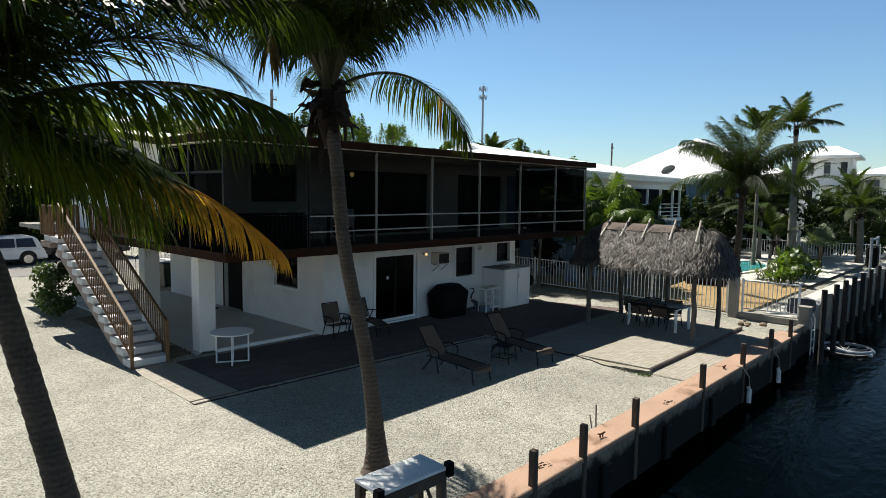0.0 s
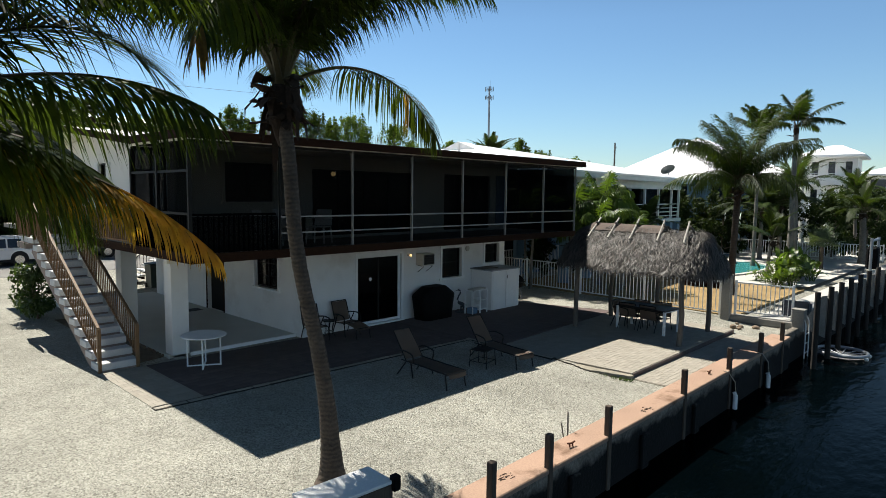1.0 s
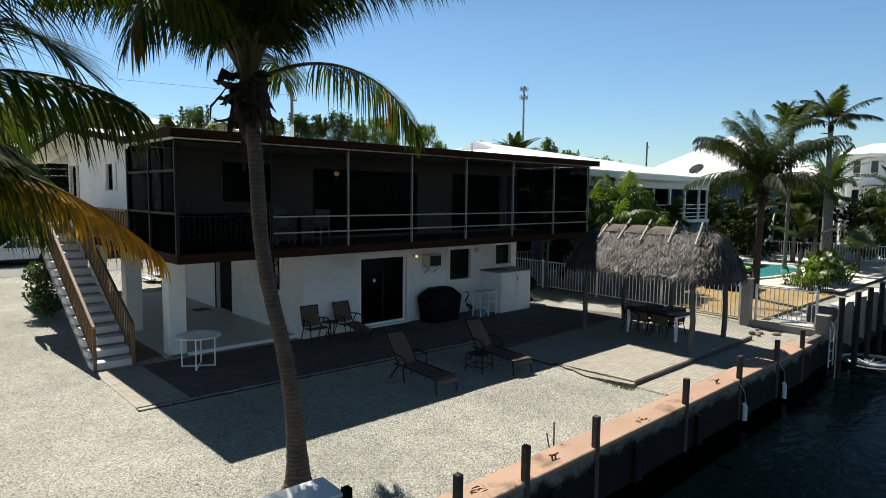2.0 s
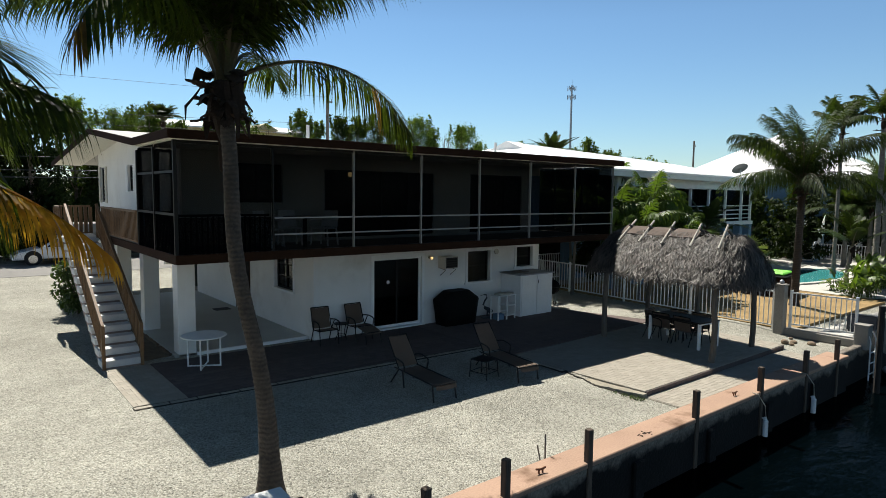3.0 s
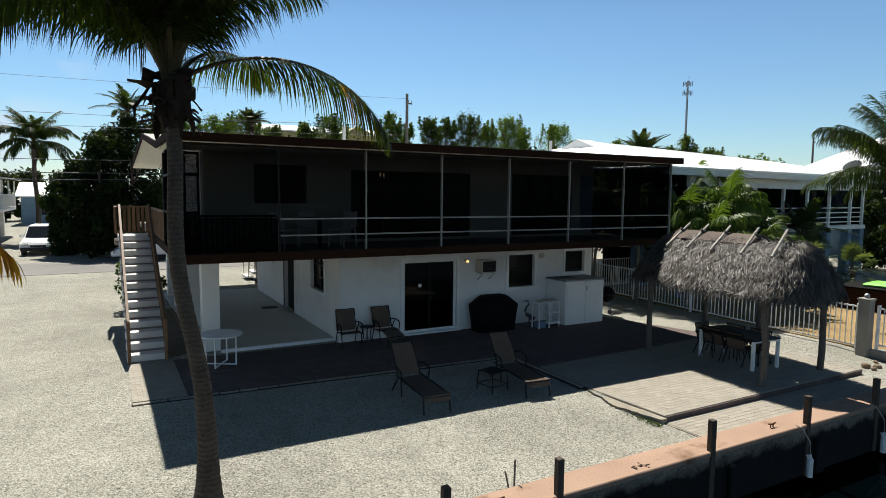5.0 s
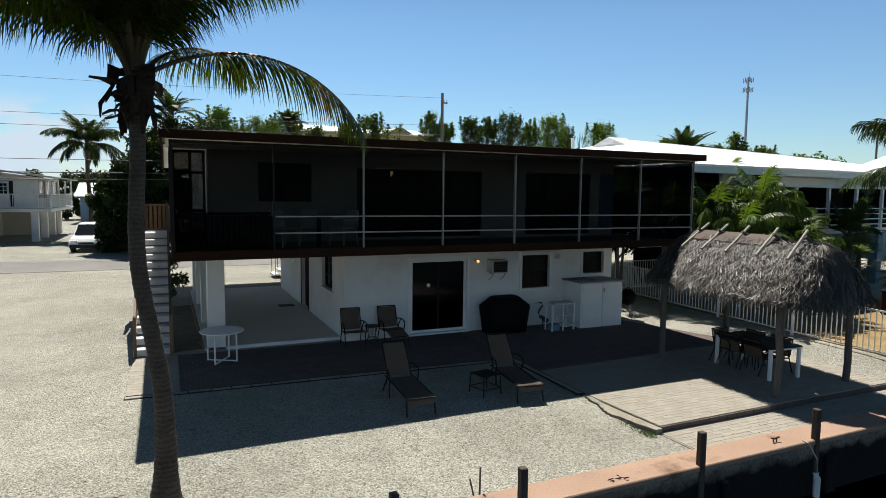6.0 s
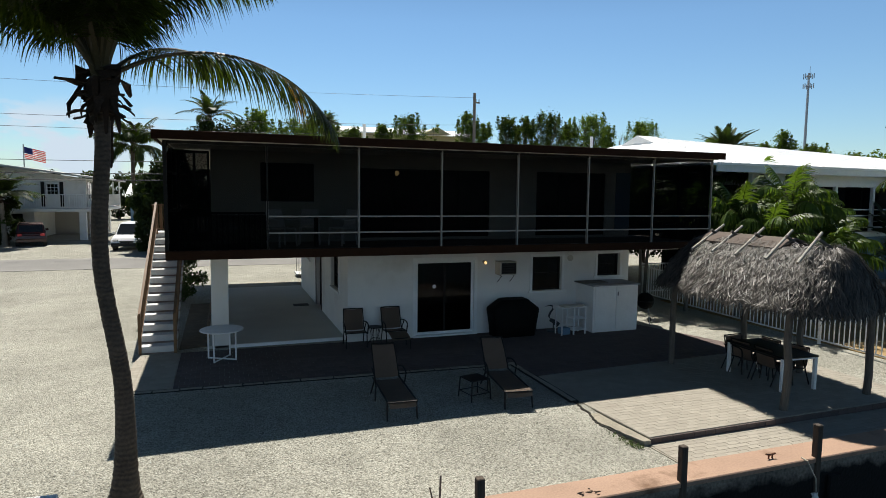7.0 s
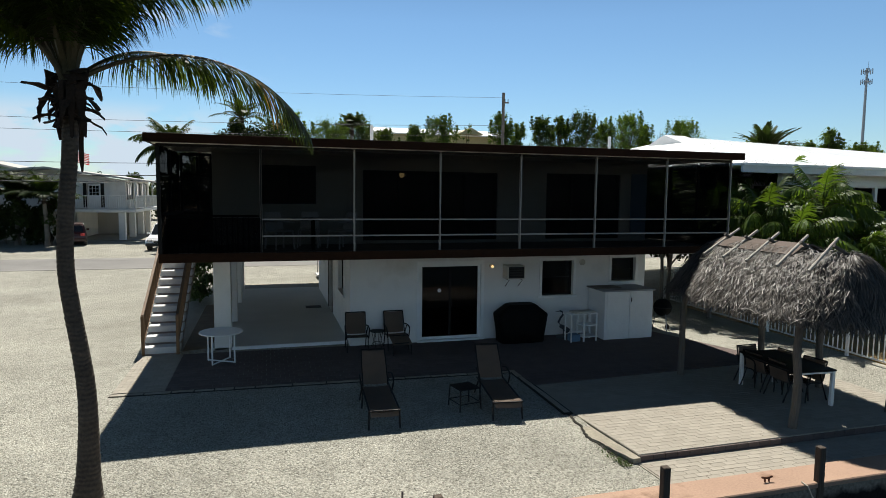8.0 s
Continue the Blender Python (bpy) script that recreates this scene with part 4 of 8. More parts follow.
def thatch():
    """Overlapping rows of dry leaf blades over a hipped form with rounded hips."""
    cx, rz0, ez = 18.42, 3.04, 1.97
    y0, y1 = 6.5, 10.25
    hx, hy = 1.46, 0.6
    rng = random.Random(4)
    verts, faces = [], []

    def place(u, v):
        # u runs round the eaves, v from the eaves up to the ridge
        a = u * 2 * math.pi
        ex, ey = math.cos(a), math.sin(a)
        s = (abs(ex) ** 3.3 + abs(ey) ** 3.3) ** (-1 / 3.3)
        ex, ey = ex * s, ey * s
        yc = (y0 + y1) / 2 + ey * (y1 - y0) / 2
        k = 1 - v
        x = cx + 0.1 * (yc - 8.4) + ex * (hx * k + 0.05)
        y = yc + ey * hy * k
        z = ez + (rz0 - ez) * (1 - k ** 1.65)
        return Vector((x, y, z))

    def blade(u, v, ln, w, lift):
        p = place(u, v)
        q = place(u + rng.uniform(-0.008, 0.008), max(0.0, v - 0.05))
        d = (q - p)
        if d.length < 1e-4:
            return
        drift = noise.noise_vector(p * 3.1) * 0.17
        lift += 0.1 * noise.noise(p * 5.5 + Vector((7, 0, 0)))
        d = (d.normalized() + Vector((drift.x + rng.uniform(-0.06, 0.06), drift.y + rng.uniform(-0.06, 0.06), rng.uniform(-0.24, 0.0)))).normalized()
        n = (p - Vector((cx, min(max(p.y, y0), y1), 1.2))).normalized()
        side = d.cross(n).normalized()
        n = side.cross(d)
        b = len(verts)
        a0 = p + n * lift
        mid = a0 + d * ln * 0.55 + n * rng.uniform(0.0, 0.05)
        tip = a0 + d * ln + Vector((0, 0, -0.03 * rng.random()))
        tw = side * w * 0.5 + n * rng.uniform(-0.4, 0.4) * w * 0.5
        verts.extend([a0 - tw * 0.6, a0 + tw * 0.6, mid + tw, mid - tw, tip])
        faces.extend([(b, b + 1, b + 2, b + 3), (b + 3, b + 2, b + 4)])

    rows = 30
    for r in range(rows):
        v = r / rows * 0.97
        n = int(lerp(640, 330, v))
        for i in range(n):
            vv = min(0.985, v + rng.uniform(0, 0.06))
            blade((i + rng.random()) / n, vv, rng.uniform(0.18, 0.42), rng.uniform(0.008, 0.02), rng.uniform(0.0, 0.09))
    n = 2200
    for i in range(n):
        blade((i + rng.random()) / n, rng.uniform(0.0, 0.03), rng.uniform(0.16, 0.4), rng.uniform(0.01, 0.024), rng.uniform(-0.03, 0.03))
    me = bpy.data.meshes.new("thatch")
    me.from_pydata([tuple(v) for v in verts], [], faces)
    me.materials.append(THATCH_ISLAND)
    ob = new("thatch", me)
    ob.parent = TK
    tagged(ob, "shaggy grey dried palm thatch", kind="stuff")
    # closed inner layer under the blades
    bm = bmesh.new()
    nu, nv = 64, 8
    g = [[bm.verts.new(place(i / nu, j / nv * 0.99) - Vector((0, 0, 0.03))) for i in range(nu)] for j in range(nv + 1)]
    for j in range(nv):
        for i in range(nu):
            bm.faces.new((g[j][i], g[j][(i + 1) % nu], g[j + 1][(i + 1) % nu], g[j + 1][i]))
    part("thatch_bed", bm, THATCH, TK)


def island_material(name, c, lo, hi, rough=0.9):
    m, n, l, p = nodes_of(name)
    g = n.new("ShaderNodeNewGeometry")
    r = n.new("ShaderNodeMapRange"); r.inputs["To Min"].default_value, r.inputs["To Max"].default_value = lo, hi
    l.new(g.outputs["Random Per Island"], r.inputs["Value"])
    co = n.new("ShaderNodeTexCoord")
    t = n.new("ShaderNodeTexNoise"); t.inputs["Scale"].default_value = 1.7; t.inputs["Detail"].default_value = 5
    l.new(co.outputs["Object"], t.inputs["Vector"])
    k = n.new("ShaderNodeMapRange"); k.inputs["From Min"].default_value, k.inputs["From Max"].default_value = 0.3, 0.7
    k.inputs["To Min"].default_value, k.inputs["To Max"].default_value = 0.7, 1.2
    l.new(t.outputs["Fac"], k.inputs["Value"])
    mu = n.new("ShaderNodeMath"); mu.operation = "MULTIPLY"
    l.new(r.outputs[0], mu.inputs[0]); l.new(k.outputs[0], mu.inputs[1])
    s = n.new("ShaderNodeVectorMath"); s.operation = "SCALE"; s.inputs[0].default_value = c
    l.new(mu.outputs[0], s.inputs["Scale"]); l.new(s.outputs[0], p.inputs["Base Color"])
    p.inputs["Roughness"].default_value, p.inputs["Specular IOR Level"].default_value = rough, 0.45
    return m


THATCH_ISLAND = island_material("thatch_blades", (0.05, 0.043, 0.036), 0.06, 2.8, 0.55)
thatch()
for i, y in enumerate((6.62, 7.42, 8.3, 9.05, 9.75)):
    # crossed ridge poles, the long leg lying on the front slope
    c = 18.42 + 0.1 * (y - 8.4)
    part("ridge_pole", T([(c + 0.12 + 0.09 * (y - 8.2), y + 0.2, 3.36), (c - 0.86, y, 2.8)], 0.028, 8), LOG, TK, "bleached ridge pole")
    part("ridge_pole", T([(c - 0.22, y + 0.1, 3.24), (c + 0.75, y + 0.1, 2.72)], 0.034, 8), POSTWOOD, TK)
for y0, y1 in ((7.5, 8.3), (8.38, 9.05), (9.12, 9.75), (9.8, 10.1)):
    bm = bmesh.new()
    c = 18.42 + 0.1 * ((y0 + y1) / 2 - 8.4)
    sec = [(c - 0.46, 3.0), (c - 0.22, 3.13), (c, 3.2), (c + 0.2, 3.13), (c + 0.43, 2.99)]
    extrude_poly(bm, [(x, y0, z) for x, z in sec] + [(x, y0, z - 0.03) for x, z in sec[::-1]], (0, y1 - y0, 0))
    part("ridge_felt", bm, RIDGEFELT, TK, "brown felt over the ridge")

# ---- palms ----


def frond_mesh(name, L, e0, e1, n=60, leaf=0.62, hang=0.8, seed=0, mat=None, width=0.034, sway=0.0, rach=0.028, curl=1.0, bare=0.16, dead=()):
    rng = random.Random(seed)
    verts, faces = [], []
    N = 18
    P, D = [Vector((0, 0, 0))], []
    for i in range(N):
        e = radians(lerp(e0, e1, (i / (N - 1)) ** curl))
        d = Vector((math.cos(e), math.sin(sway * i / N) * math.cos(e) * 0.6, math.sin(e))).normalized()
        D.append(d)
        P.append(P[-1] + d * (L / N))
    D.append(D[-1])

    def at(s):
        f = min(s * N, N - 1e-4)
        i = int(f)
        return P[i].lerp(P[i + 1], f - i), D[i].lerp(D[i + 1], f - i).normalized()

    for i in range(N + 1):
        side = D[i].cross(Vector((0, 0, 1))).normalized()
        up = side.cross(D[i])
        r = lerp(rach, 0.004, (i / N) ** 0.7) * (1.5 if i == 0 else 1)
        for k in range(5):
            a = 2 * math.pi * k / 5
            verts.append(P[i] + side * math.cos(a) * r * 1.3 + up * math.sin(a) * r * 0.8)
    for i in range(N):
        for k in range(5):
            k2 = (k + 1) % 5
            faces.append((i * 5 + k, i * 5 + k2, i * 5 + 5 + k2, i * 5 + 5 + k))
    for j in range(n):
        s0 = bare + (1.0 - bare) * (j + 0.5) / n
        for sgn in (-1, 1):
            s = min(1.0, s0 + rng.uniform(-0.004, 0.004))
            p, d = at(s)
            side = d.cross(Vector((0, 0, 1))).normalized() * sgn
            q = (s - bare) / (1 - bare)
            ln = leaf * (0.5 + 0.5 * math.sin(math.pi * (0.15 + 0.75 * q))) * (1 - 0.35 * q ** 3) * rng.uniform(0.85, 1.1)
            a = radians(lerp(68, 22, q) + rng.uniform(-7, 7))
            up = side.cross(d) * sgn
            g = hang * rng.uniform(0.7, 1.3)
            d0 = (d * math.cos(a) + side * math.sin(a) + Vector((0, 0, 0.2 - 0.22 * g))).normalized()
            d1 = (d0 + Vector((0, 0, -g * 0.32))).normalized()
            d2 = (d1 + Vector((0, 0, -g * 0.4))).normalized()
            wv = (d - d0 * d.dot(d0)).normalized() * width * 0.5
            b = len(verts)
            p1 = p + d0 * ln * 0.35
            p2 = p1 + d1 * ln * 0.35
            p3 = p2 + d2 * ln * 0.3
            verts.extend([p - wv * 0.7, p + wv * 0.7, p1 + wv, p1 - wv, p2 + wv * 0.75, p2 - wv * 0.75, p3])
            faces.extend([(b, b + 1, b + 2, b + 3), (b + 3, b + 2, b + 4, b + 5), (b + 5, b + 4, b + 6)])
    me = bpy.data.meshes.new(name)
    me.from_pydata([tuple(v) for v in verts], [], faces)
    me.materials.append(mat or FROND)
    me.materials.append(PETIOLE)
    for f in me.polygons[:5 * N * 2 // 3]:
        f.material_index = 1
    if dead:
        me.materials.append(FRONDDRY)
        for j in range(int(dead[0] * n), int(dead[1] * n)):
            for f in me.polygons[5 * N + 6 * j:5 * N + 6 * j + 6]:
                f.material_index = 2
    return me


def trunk_bm(pts, r0, r1, n=14, flare=2.4, rough=0.012, seed=0):
    """A ringed, slightly uneven trunk along pts."""
    rng = random.Random(seed)
    pts = [Vector(p) for p in pts]
    dense = []
    for i in range(len(pts) - 1):
        p0, p1, p2, p3 = pts[max(i - 1, 0)], pts[i], pts[i + 1], pts[min(i + 2, len(pts) - 1)]
        for k in range(6):
            t = k / 6
            dense.append(0.5 * ((2 * p1) + (p2 - p0) * t + (2 * p0 - 5 * p1 + 4 * p2 - p3) * t * t + (3 * p1 - p0 - 3 * p2 + p3) * t ** 3))
    dense.append(pts[-1])
    bm = bmesh.new()
    rings = []
    m = len(dense)
    for i, p in enumerate(dense):
        t = i / (m - 1)
        r = lerp(r0, r1, t ** 0.6) * (1 + (flare - 1) * math.exp(-t * 9))
        for dz, rr in ((-0.012, 1.01), (0.012, 0.99)):
            rings.append([bm.verts.new(p + Vector((math.cos(2 * math.pi * k / n), math.sin(2 * math.pi * k / n), 0)) * r * rr * (1 + rng.uniform(-0.03, 0.03)) + Vector((0, 0, dz))) for k in range(n)])
    for a, b in zip(rings, rings[1:]):
        for k in range(n):
            bm.faces.new((a[k], a[(k + 1) % n], b[(k + 1) % n], b[k]))
    bm.faces.new(rings[-1])
    for f in bm.faces:
        f.smooth = True
    return bm


def palm(x, y, pts, r0, r1, fronds, label, husk=12, mat=None, leaf_mat=None, n=60, leaf=0.62, seed=0, trunk_mat=None, name="coconut_palm", width=0.034):
    """pts: trunk line from the foot; fronds: (azimuth, first and last elevation, length, hang, dry)."""
    P = thing(name, x, y, 0, label, "palm tree")
    part("trunk", trunk_bm([(0, 0, -0.1)] + [(a - x, b - y, c) for a, b, c in pts], r0, r1, seed=seed), trunk_mat or TRUNK, P)
    top = Vector((pts[-1][0] - x, pts[-1][1] - y, pts[-1][2]))
    for i, (az, e0, e1, L, hang, dry, *bend) in enumerate(fronds):
        sway, curl, bare, dead = (list(bend) + [0.16, ()][len(bend) - 2:])[:4] if bend else (random.Random(seed + i).uniform(-0.5, 0.5), 1.0, 0.16, ())
        me = frond_mesh("frond", L, e0, e1, n, leaf * (0.64 if dry else 1.0), hang, seed * 100 + i, FRONDTIP if dry else (leaf_mat or FROND), width, sway, 0.052 if leaf > 1 else 0.028, curl, bare, dead)
        part("frond", me, None, P, "yellowing drooping frond" if dry else "", Matrix.Translation(top + Vector((0.05 * math.cos(radians(az)), 0.05 * math.sin(radians(az)), 0.0))) @ pose(0, 0, 0, 0, 0, az))
    rng = random.Random(seed + 7)
    for i in range(husk):
        az, ln = rng.uniform(0, 360), rng.uniform(0.2, 0.5)
        e = rng.uniform(15, 70) if rng.random() < 0.3 else rng.uniform(-45, 15)
        bm = bmesh.new()
        w = rng.uniform(0.035, 0.13)
        p, rows = Vector((r1 * 0.8, 0, 0)), []
        if husk > 20 and i % 6 == 0:
            # long torn strips that hang clear of the trunk
            e, ln, w, p = rng.uniform(-80, -62), rng.uniform(0.55, 0.8), rng.uniform(0.025, 0.05), Vector((r1 * 2.2, 0, 0))
        for k in range(5):
            ww = w * (1, 1.1, 0.95, 0.8, 0.45)[k] * rng.uniform(0.7, 1.25)
            tw = rng.uniform(-0.6, 0.6)
            rows.append([bm.verts.new((p.x + s * 0.3 * ww, s * ww, p.z + h + s * tw * ww)) for s, h in ((-1, 0.0), (0, -0.02), (1, 0.0), (0, 0.014))])
            p = p + Vector((math.cos(radians(e)), 0, math.sin(radians(e)))) * ln / 4
            e = max(-88, e - rng.uniform(-14, 48))
        for a, b in zip(rows, rows[1:]):
            for k in range(4):
                bm.faces.new((a[k], a[(k + 1) % 4], b[(k + 1) % 4], b[k]))
        part("dead_leaf_base", bm, HUSK, P, "", Matrix.Translation(top + Vector((0, 0, rng.uniform(-0.55, 0.16)))) @ pose(0, 0, 0, 0, 0, az))
    bm = bmesh.new()
    bmesh.ops.create_uvsphere(bm, u_segments=12, v_segments=8, radius=1)
    for v in bm.verts:
        k = 1 + 0.18 * noise.noise(v.co * 3)
        wide = r1 * (2.05 if husk > 20 else 1.25) * k * (1 if v.co.z > 0 else 1 + 0.42 * v.co.z)
        v.co = Vector((v.co.x * wide, v.co.y * wide, v.co.z * (0.34 if v.co.z > 0 else 0.62) - 0.26))
    part("crown_shaft", bm, HUSK, P, "brown fibrous crown base", Matrix.Translation(top))
    return P


def ring_of(n, e0, e1, L, hang, seed, spread=12, az0=0.0):
    rng = random.Random(seed)
    return [(az0 + 360 * i / n + rng.uniform(-spread, spread), e0 + rng.uniform(-8, 8), e1 + rng.uniform(-10, 10), L * rng.uniform(0.88, 1.1), hang * rng.uniform(0.8, 1.2), False) for i in range(n)]


# the palm in the middle of the gravel
near = [(0.5, 32.4, -57.0, 3.55, 2.4, False, 0.0, 1.14, 0.3, (0.56, 0.62)), (52, 44, -22, 2.9, 1.8, False, 0.0, 1.0, 0.2), (220, 62, -62, 3.2, 2.6, False, 0.0, 1.0, 0.2, (0.9, 1.0)), (163, 70, -28, 2.8, 2.2, False, 0.0, 1.0, 0.2),
        (-60, 71, -26, 3.5, 2.0, False, 0.0, 1.0, 0.2), (-34, 76, -6, 3.1, 2.0, False, 0.0, 1.0, 0.2), (262, 70, -24, 3.3, 2.2, False, 0.0, 1.0, 0.16), (285, 73, -22, 3.4, 2.3, False, 0.0, 1.0, 0.16),
        (142, 72, -16, 3.1, 2.2, False, 0.0, 1.0, 0.2), (185, 68, -30, 3.4, 2.1, False, 0.0, 1.0, 0.2), (202, 74, -18, 3.5, 2.0, False, 0.0, 1.0, 0.2), (240, 76, -20, 3.4, 2.2, False, 0.0, 1.0, 0.16),
        (14, 80, -4, 3.0, 2.0, False, 0.0, 1.0, 0.2), (100, 76, -4, 3.1, 1.8, False, 0.0, 1.0, 0.2), (70, 80, 8, 3.0, 1.6, False, 0.0, 1.0, 0.2)]
near += ring_of(7, 80, 22, 3.1, 1.4, 9)
near += ring_of(4, 85, 50, 3.2, 0.5, 5)
palm(5.82, 6.76, [(5.84, 6.78, 0.1), (5.85, 6.83, 0.5), (5.85, 6.9, 1.0), (5.82, 6.98, 1.5), (5.75, 7.03, 2.0), (5.66, 7.1, 2.5), (5.59, 7.17, 3.0), (5.57, 7.26, 3.5), (5.585, 7.35, 4.0), (5.61, 7.45, 4.5), (5.61, 7.55, 5.0), (5.6, 7.62, 5.55)], 0.112, 0.1, near, "tall coconut palm with ringed grey-brown trunk, in gravel", 46, n=110, leaf=1.02, seed=1, width=0.023)
# the palm beside the start of the path
left = [(-9.6, -2.9, -46, 3.46, 3.2, True, -0.48, 1.3), (-24.3, 23, -26, 3.18, 2.6, False, -0.64, 1.62), (-23.6, 37.8, -42, 2.91, 0.7, False, -0.81, 2.2), (-92, 2, -38, 1.9, 2.4, True, 0.0, 1.0),
        (-6, 10, -36, 2.2, 2.4, False, -0.3, 1.2), (12, 22, -40, 2.2, 2.4, False, -0.3, 1.2), (-42, 58, -12, 3.4, 2.2, False, 0.0, 1.0), (-105, 35, -40, 3.0, 2.0, False), (10, 4, -46, 2.4, 2.4, False), (45, 45, -40, 3.4, 1.8, False), (80, 50, -35, 3.4, 1.6, False),
        (120, 48, -40, 3.4, 1.6, False), (160, 50, -35, 3.4, 1.6, False), (200, 45, -40, 3.2, 1.6, False), (235, 45, -40, 3.2, 1.6, False), (150, -5, -60, 2.6, 2.4, True)]
left += [(-62, 72, 22, 2.0, 1.4, False), (-22, 76, 28, 2.0, 1.4, False), (-84, 58, -4, 2.0, 1.6, False)]
left += ring_of(5, 78, 20, 3.0, 1.4, 13)
palm(1.92, 6.25, [(1.87, 6.3, 0.2), (1.72, 6.44, 0.8), (1.62, 6.57, 1.4), (1.5, 6.7, 2.1), (1.37, 6.81, 2.8), (1.22, 6.9, 3.5), (1.0, 7.03, 4.1), (0.85, 7.12, 4.6)], 0.135, 0.115, left, "coconut palm with leaning dark trunk and yellowing lower fronds", 26, n=105, leaf=1.28, seed=2, width=0.026)

# ---- yard furniture ----


def round_table(x, y):
    t = thing("round_table", x, y, 0.005, "round white metal garden table on the terrace", "table")
    bm = bmesh.new()
    bmesh.ops.create_cone(bm, cap_ends=True, segments=40, radius1=0.5, radius2=0.5, depth=0.03, matrix=Matrix.Translation((0, 0, 0.735)))
    bmesh.ops.bevel(bm, geom=[e for e in bm.edges if e.is_boundary or len(e.link_faces) == 2 and e.calc_face_angle(0) > 1], offset=0.008, segments=1, affect="EDGES")
    part("tabletop", bm, WHITE, t)
    for k in range(4):
        a = radians(45 + 90 * k + 15)
        part("leg", T([(0.36 * math.cos(a), 0.36 * math.sin(a), 0.0), (0.36 * math.cos(a), 0.36 * math.sin(a), 0.72)], 0.02, 8), WHITE, t)
    for k in range(2):
        a = radians(60 + 90 * k)
        part("foot_bar", T([(0.36 * math.cos(a), 0.36 * math.sin(a), 0.022), (-0.36 * math.cos(a), -0.36 * math.sin(a), 0.022)], 0.018, 8), WHITE, t)


round_table(7.07, 13.45)


def bent(bm, pts, r=0.014, n=8):
    """A bent tube with softened corners."""
    pts = [Vector(p) for p in pts]
    out = [pts[0]]
    for i in range(1, len(pts) - 1):
        a, b, c = pts[i - 1], pts[i], pts[i + 1]
        k = min(0.08, (a - b).length * 0.4, (c - b).length * 0.4)
        p0, p1 = b + (a - b).normalized() * k, b + (c - b).normalized() * k
        out += [p0, (p0 + p1 + 2 * b) / 4, p1]
    return tube(bm, out + [pts[-1]], r, n)


def sheet(pts, x0, x1, th=0.008):
    """A stretched sling: the line pts (y, z) as wide as x0 to x1."""
    bm = bmesh.new()
    rows = []
    for y, z in pts:
        rows.append([bm.verts.new((lerp(x0, x1, k / 4), y, z - 0.012 * math.sin(math.pi * k / 4))) for k in range(5)])
    for a, b in zip(rows, rows[1:]):
        for k in range(4):
            bm.faces.new((a[k], a[k + 1], b[k + 1], b[k]))
    bmesh.ops.solidify(bm, geom=bm.faces[:], thickness=th)
    return bm


def sling_chair(x, y, z, rz, label, group, rest=False, recline=0.2, top=0.94):
    """A patio armchair that faces its own -y."""
    c = thing("patio_chair", x, y, z, label, "chair", group, rz=rz)
    w = 0.27
    for s in (-1, 1):
        bm = bent(bmesh.new(), [(s * w, -0.27, 0.0), (s * w, -0.23, 0.4), (s * w, 0.18, 0.37), (s * (w - 0.01), 0.22 + recline, top)])
        part("side_frame", bm, BLACKMETAL, c)
        part("rear_leg", bent(bmesh.new(), [(s * w, 0.32, 0.0), (s * w, 0.16, 0.38), (s * (w + 0.03), 0.05, 0.6)]), BLACKMETAL, c)
        part("armrest", bent(bmesh.new(), [(s * (w + 0.01), -0.26, 0.36), (s * (w + 0.035), -0.27, 0.6), (s * (w + 0.035), 0.0, 0.635), (s * (w + 0.01), 0.26, 0.6)], 0.017), BLACKMETAL, c)
    part("seat", sheet([(-0.25, 0.4), (-0.1, 0.385), (0.08, 0.365), (0.18, 0.37)], -w + 0.015, w - 0.015), SLING, c)
    part("backrest", sheet([(0.2, 0.4), (0.205 + recline * 0.33, 0.57), (0.212 + recline * 0.66, 0.76), (0.22 + recline, top - 0.01)], -w + 0.02, w - 0.02), SLING, c)
    part("top_bar", T([(-w + 0.01, 0.22 + recline, top), (w - 0.01, 0.22 + recline, top)], 0.014), BLACKMETAL, c)
    part("cross_bar", T([(-w, -0.22, 0.39), (w, -0.22, 0.39)], 0.012), BLACKMETAL, c)
    if rest:
        part("leg_rest", sheet([(-0.28, 0.4), (-0.5, 0.36), (-0.78, 0.28)], -w + 0.02, w - 0.02), SLING, c)
        part("rest_leg", bent(bmesh.new(), [(-w + 0.03, -0.75, 0.0), (-w + 0.03, -0.7, 0.3), (w - 0.03, -0.7, 0.3), (w - 0.03, -0.75, 0.0)]), BLACKMETAL, c)
    return c


sling_chair(10.38, 13.8, 0.005, -2, "brown sling patio chair with black metal frame by the wall", "chairs by the wall", False, 0.13)
sling_chair(11.42, 13.76, 0.005, 1, "brown sling reclining chair with a leg rest by the wall", "chairs by the wall", True, 0.16)


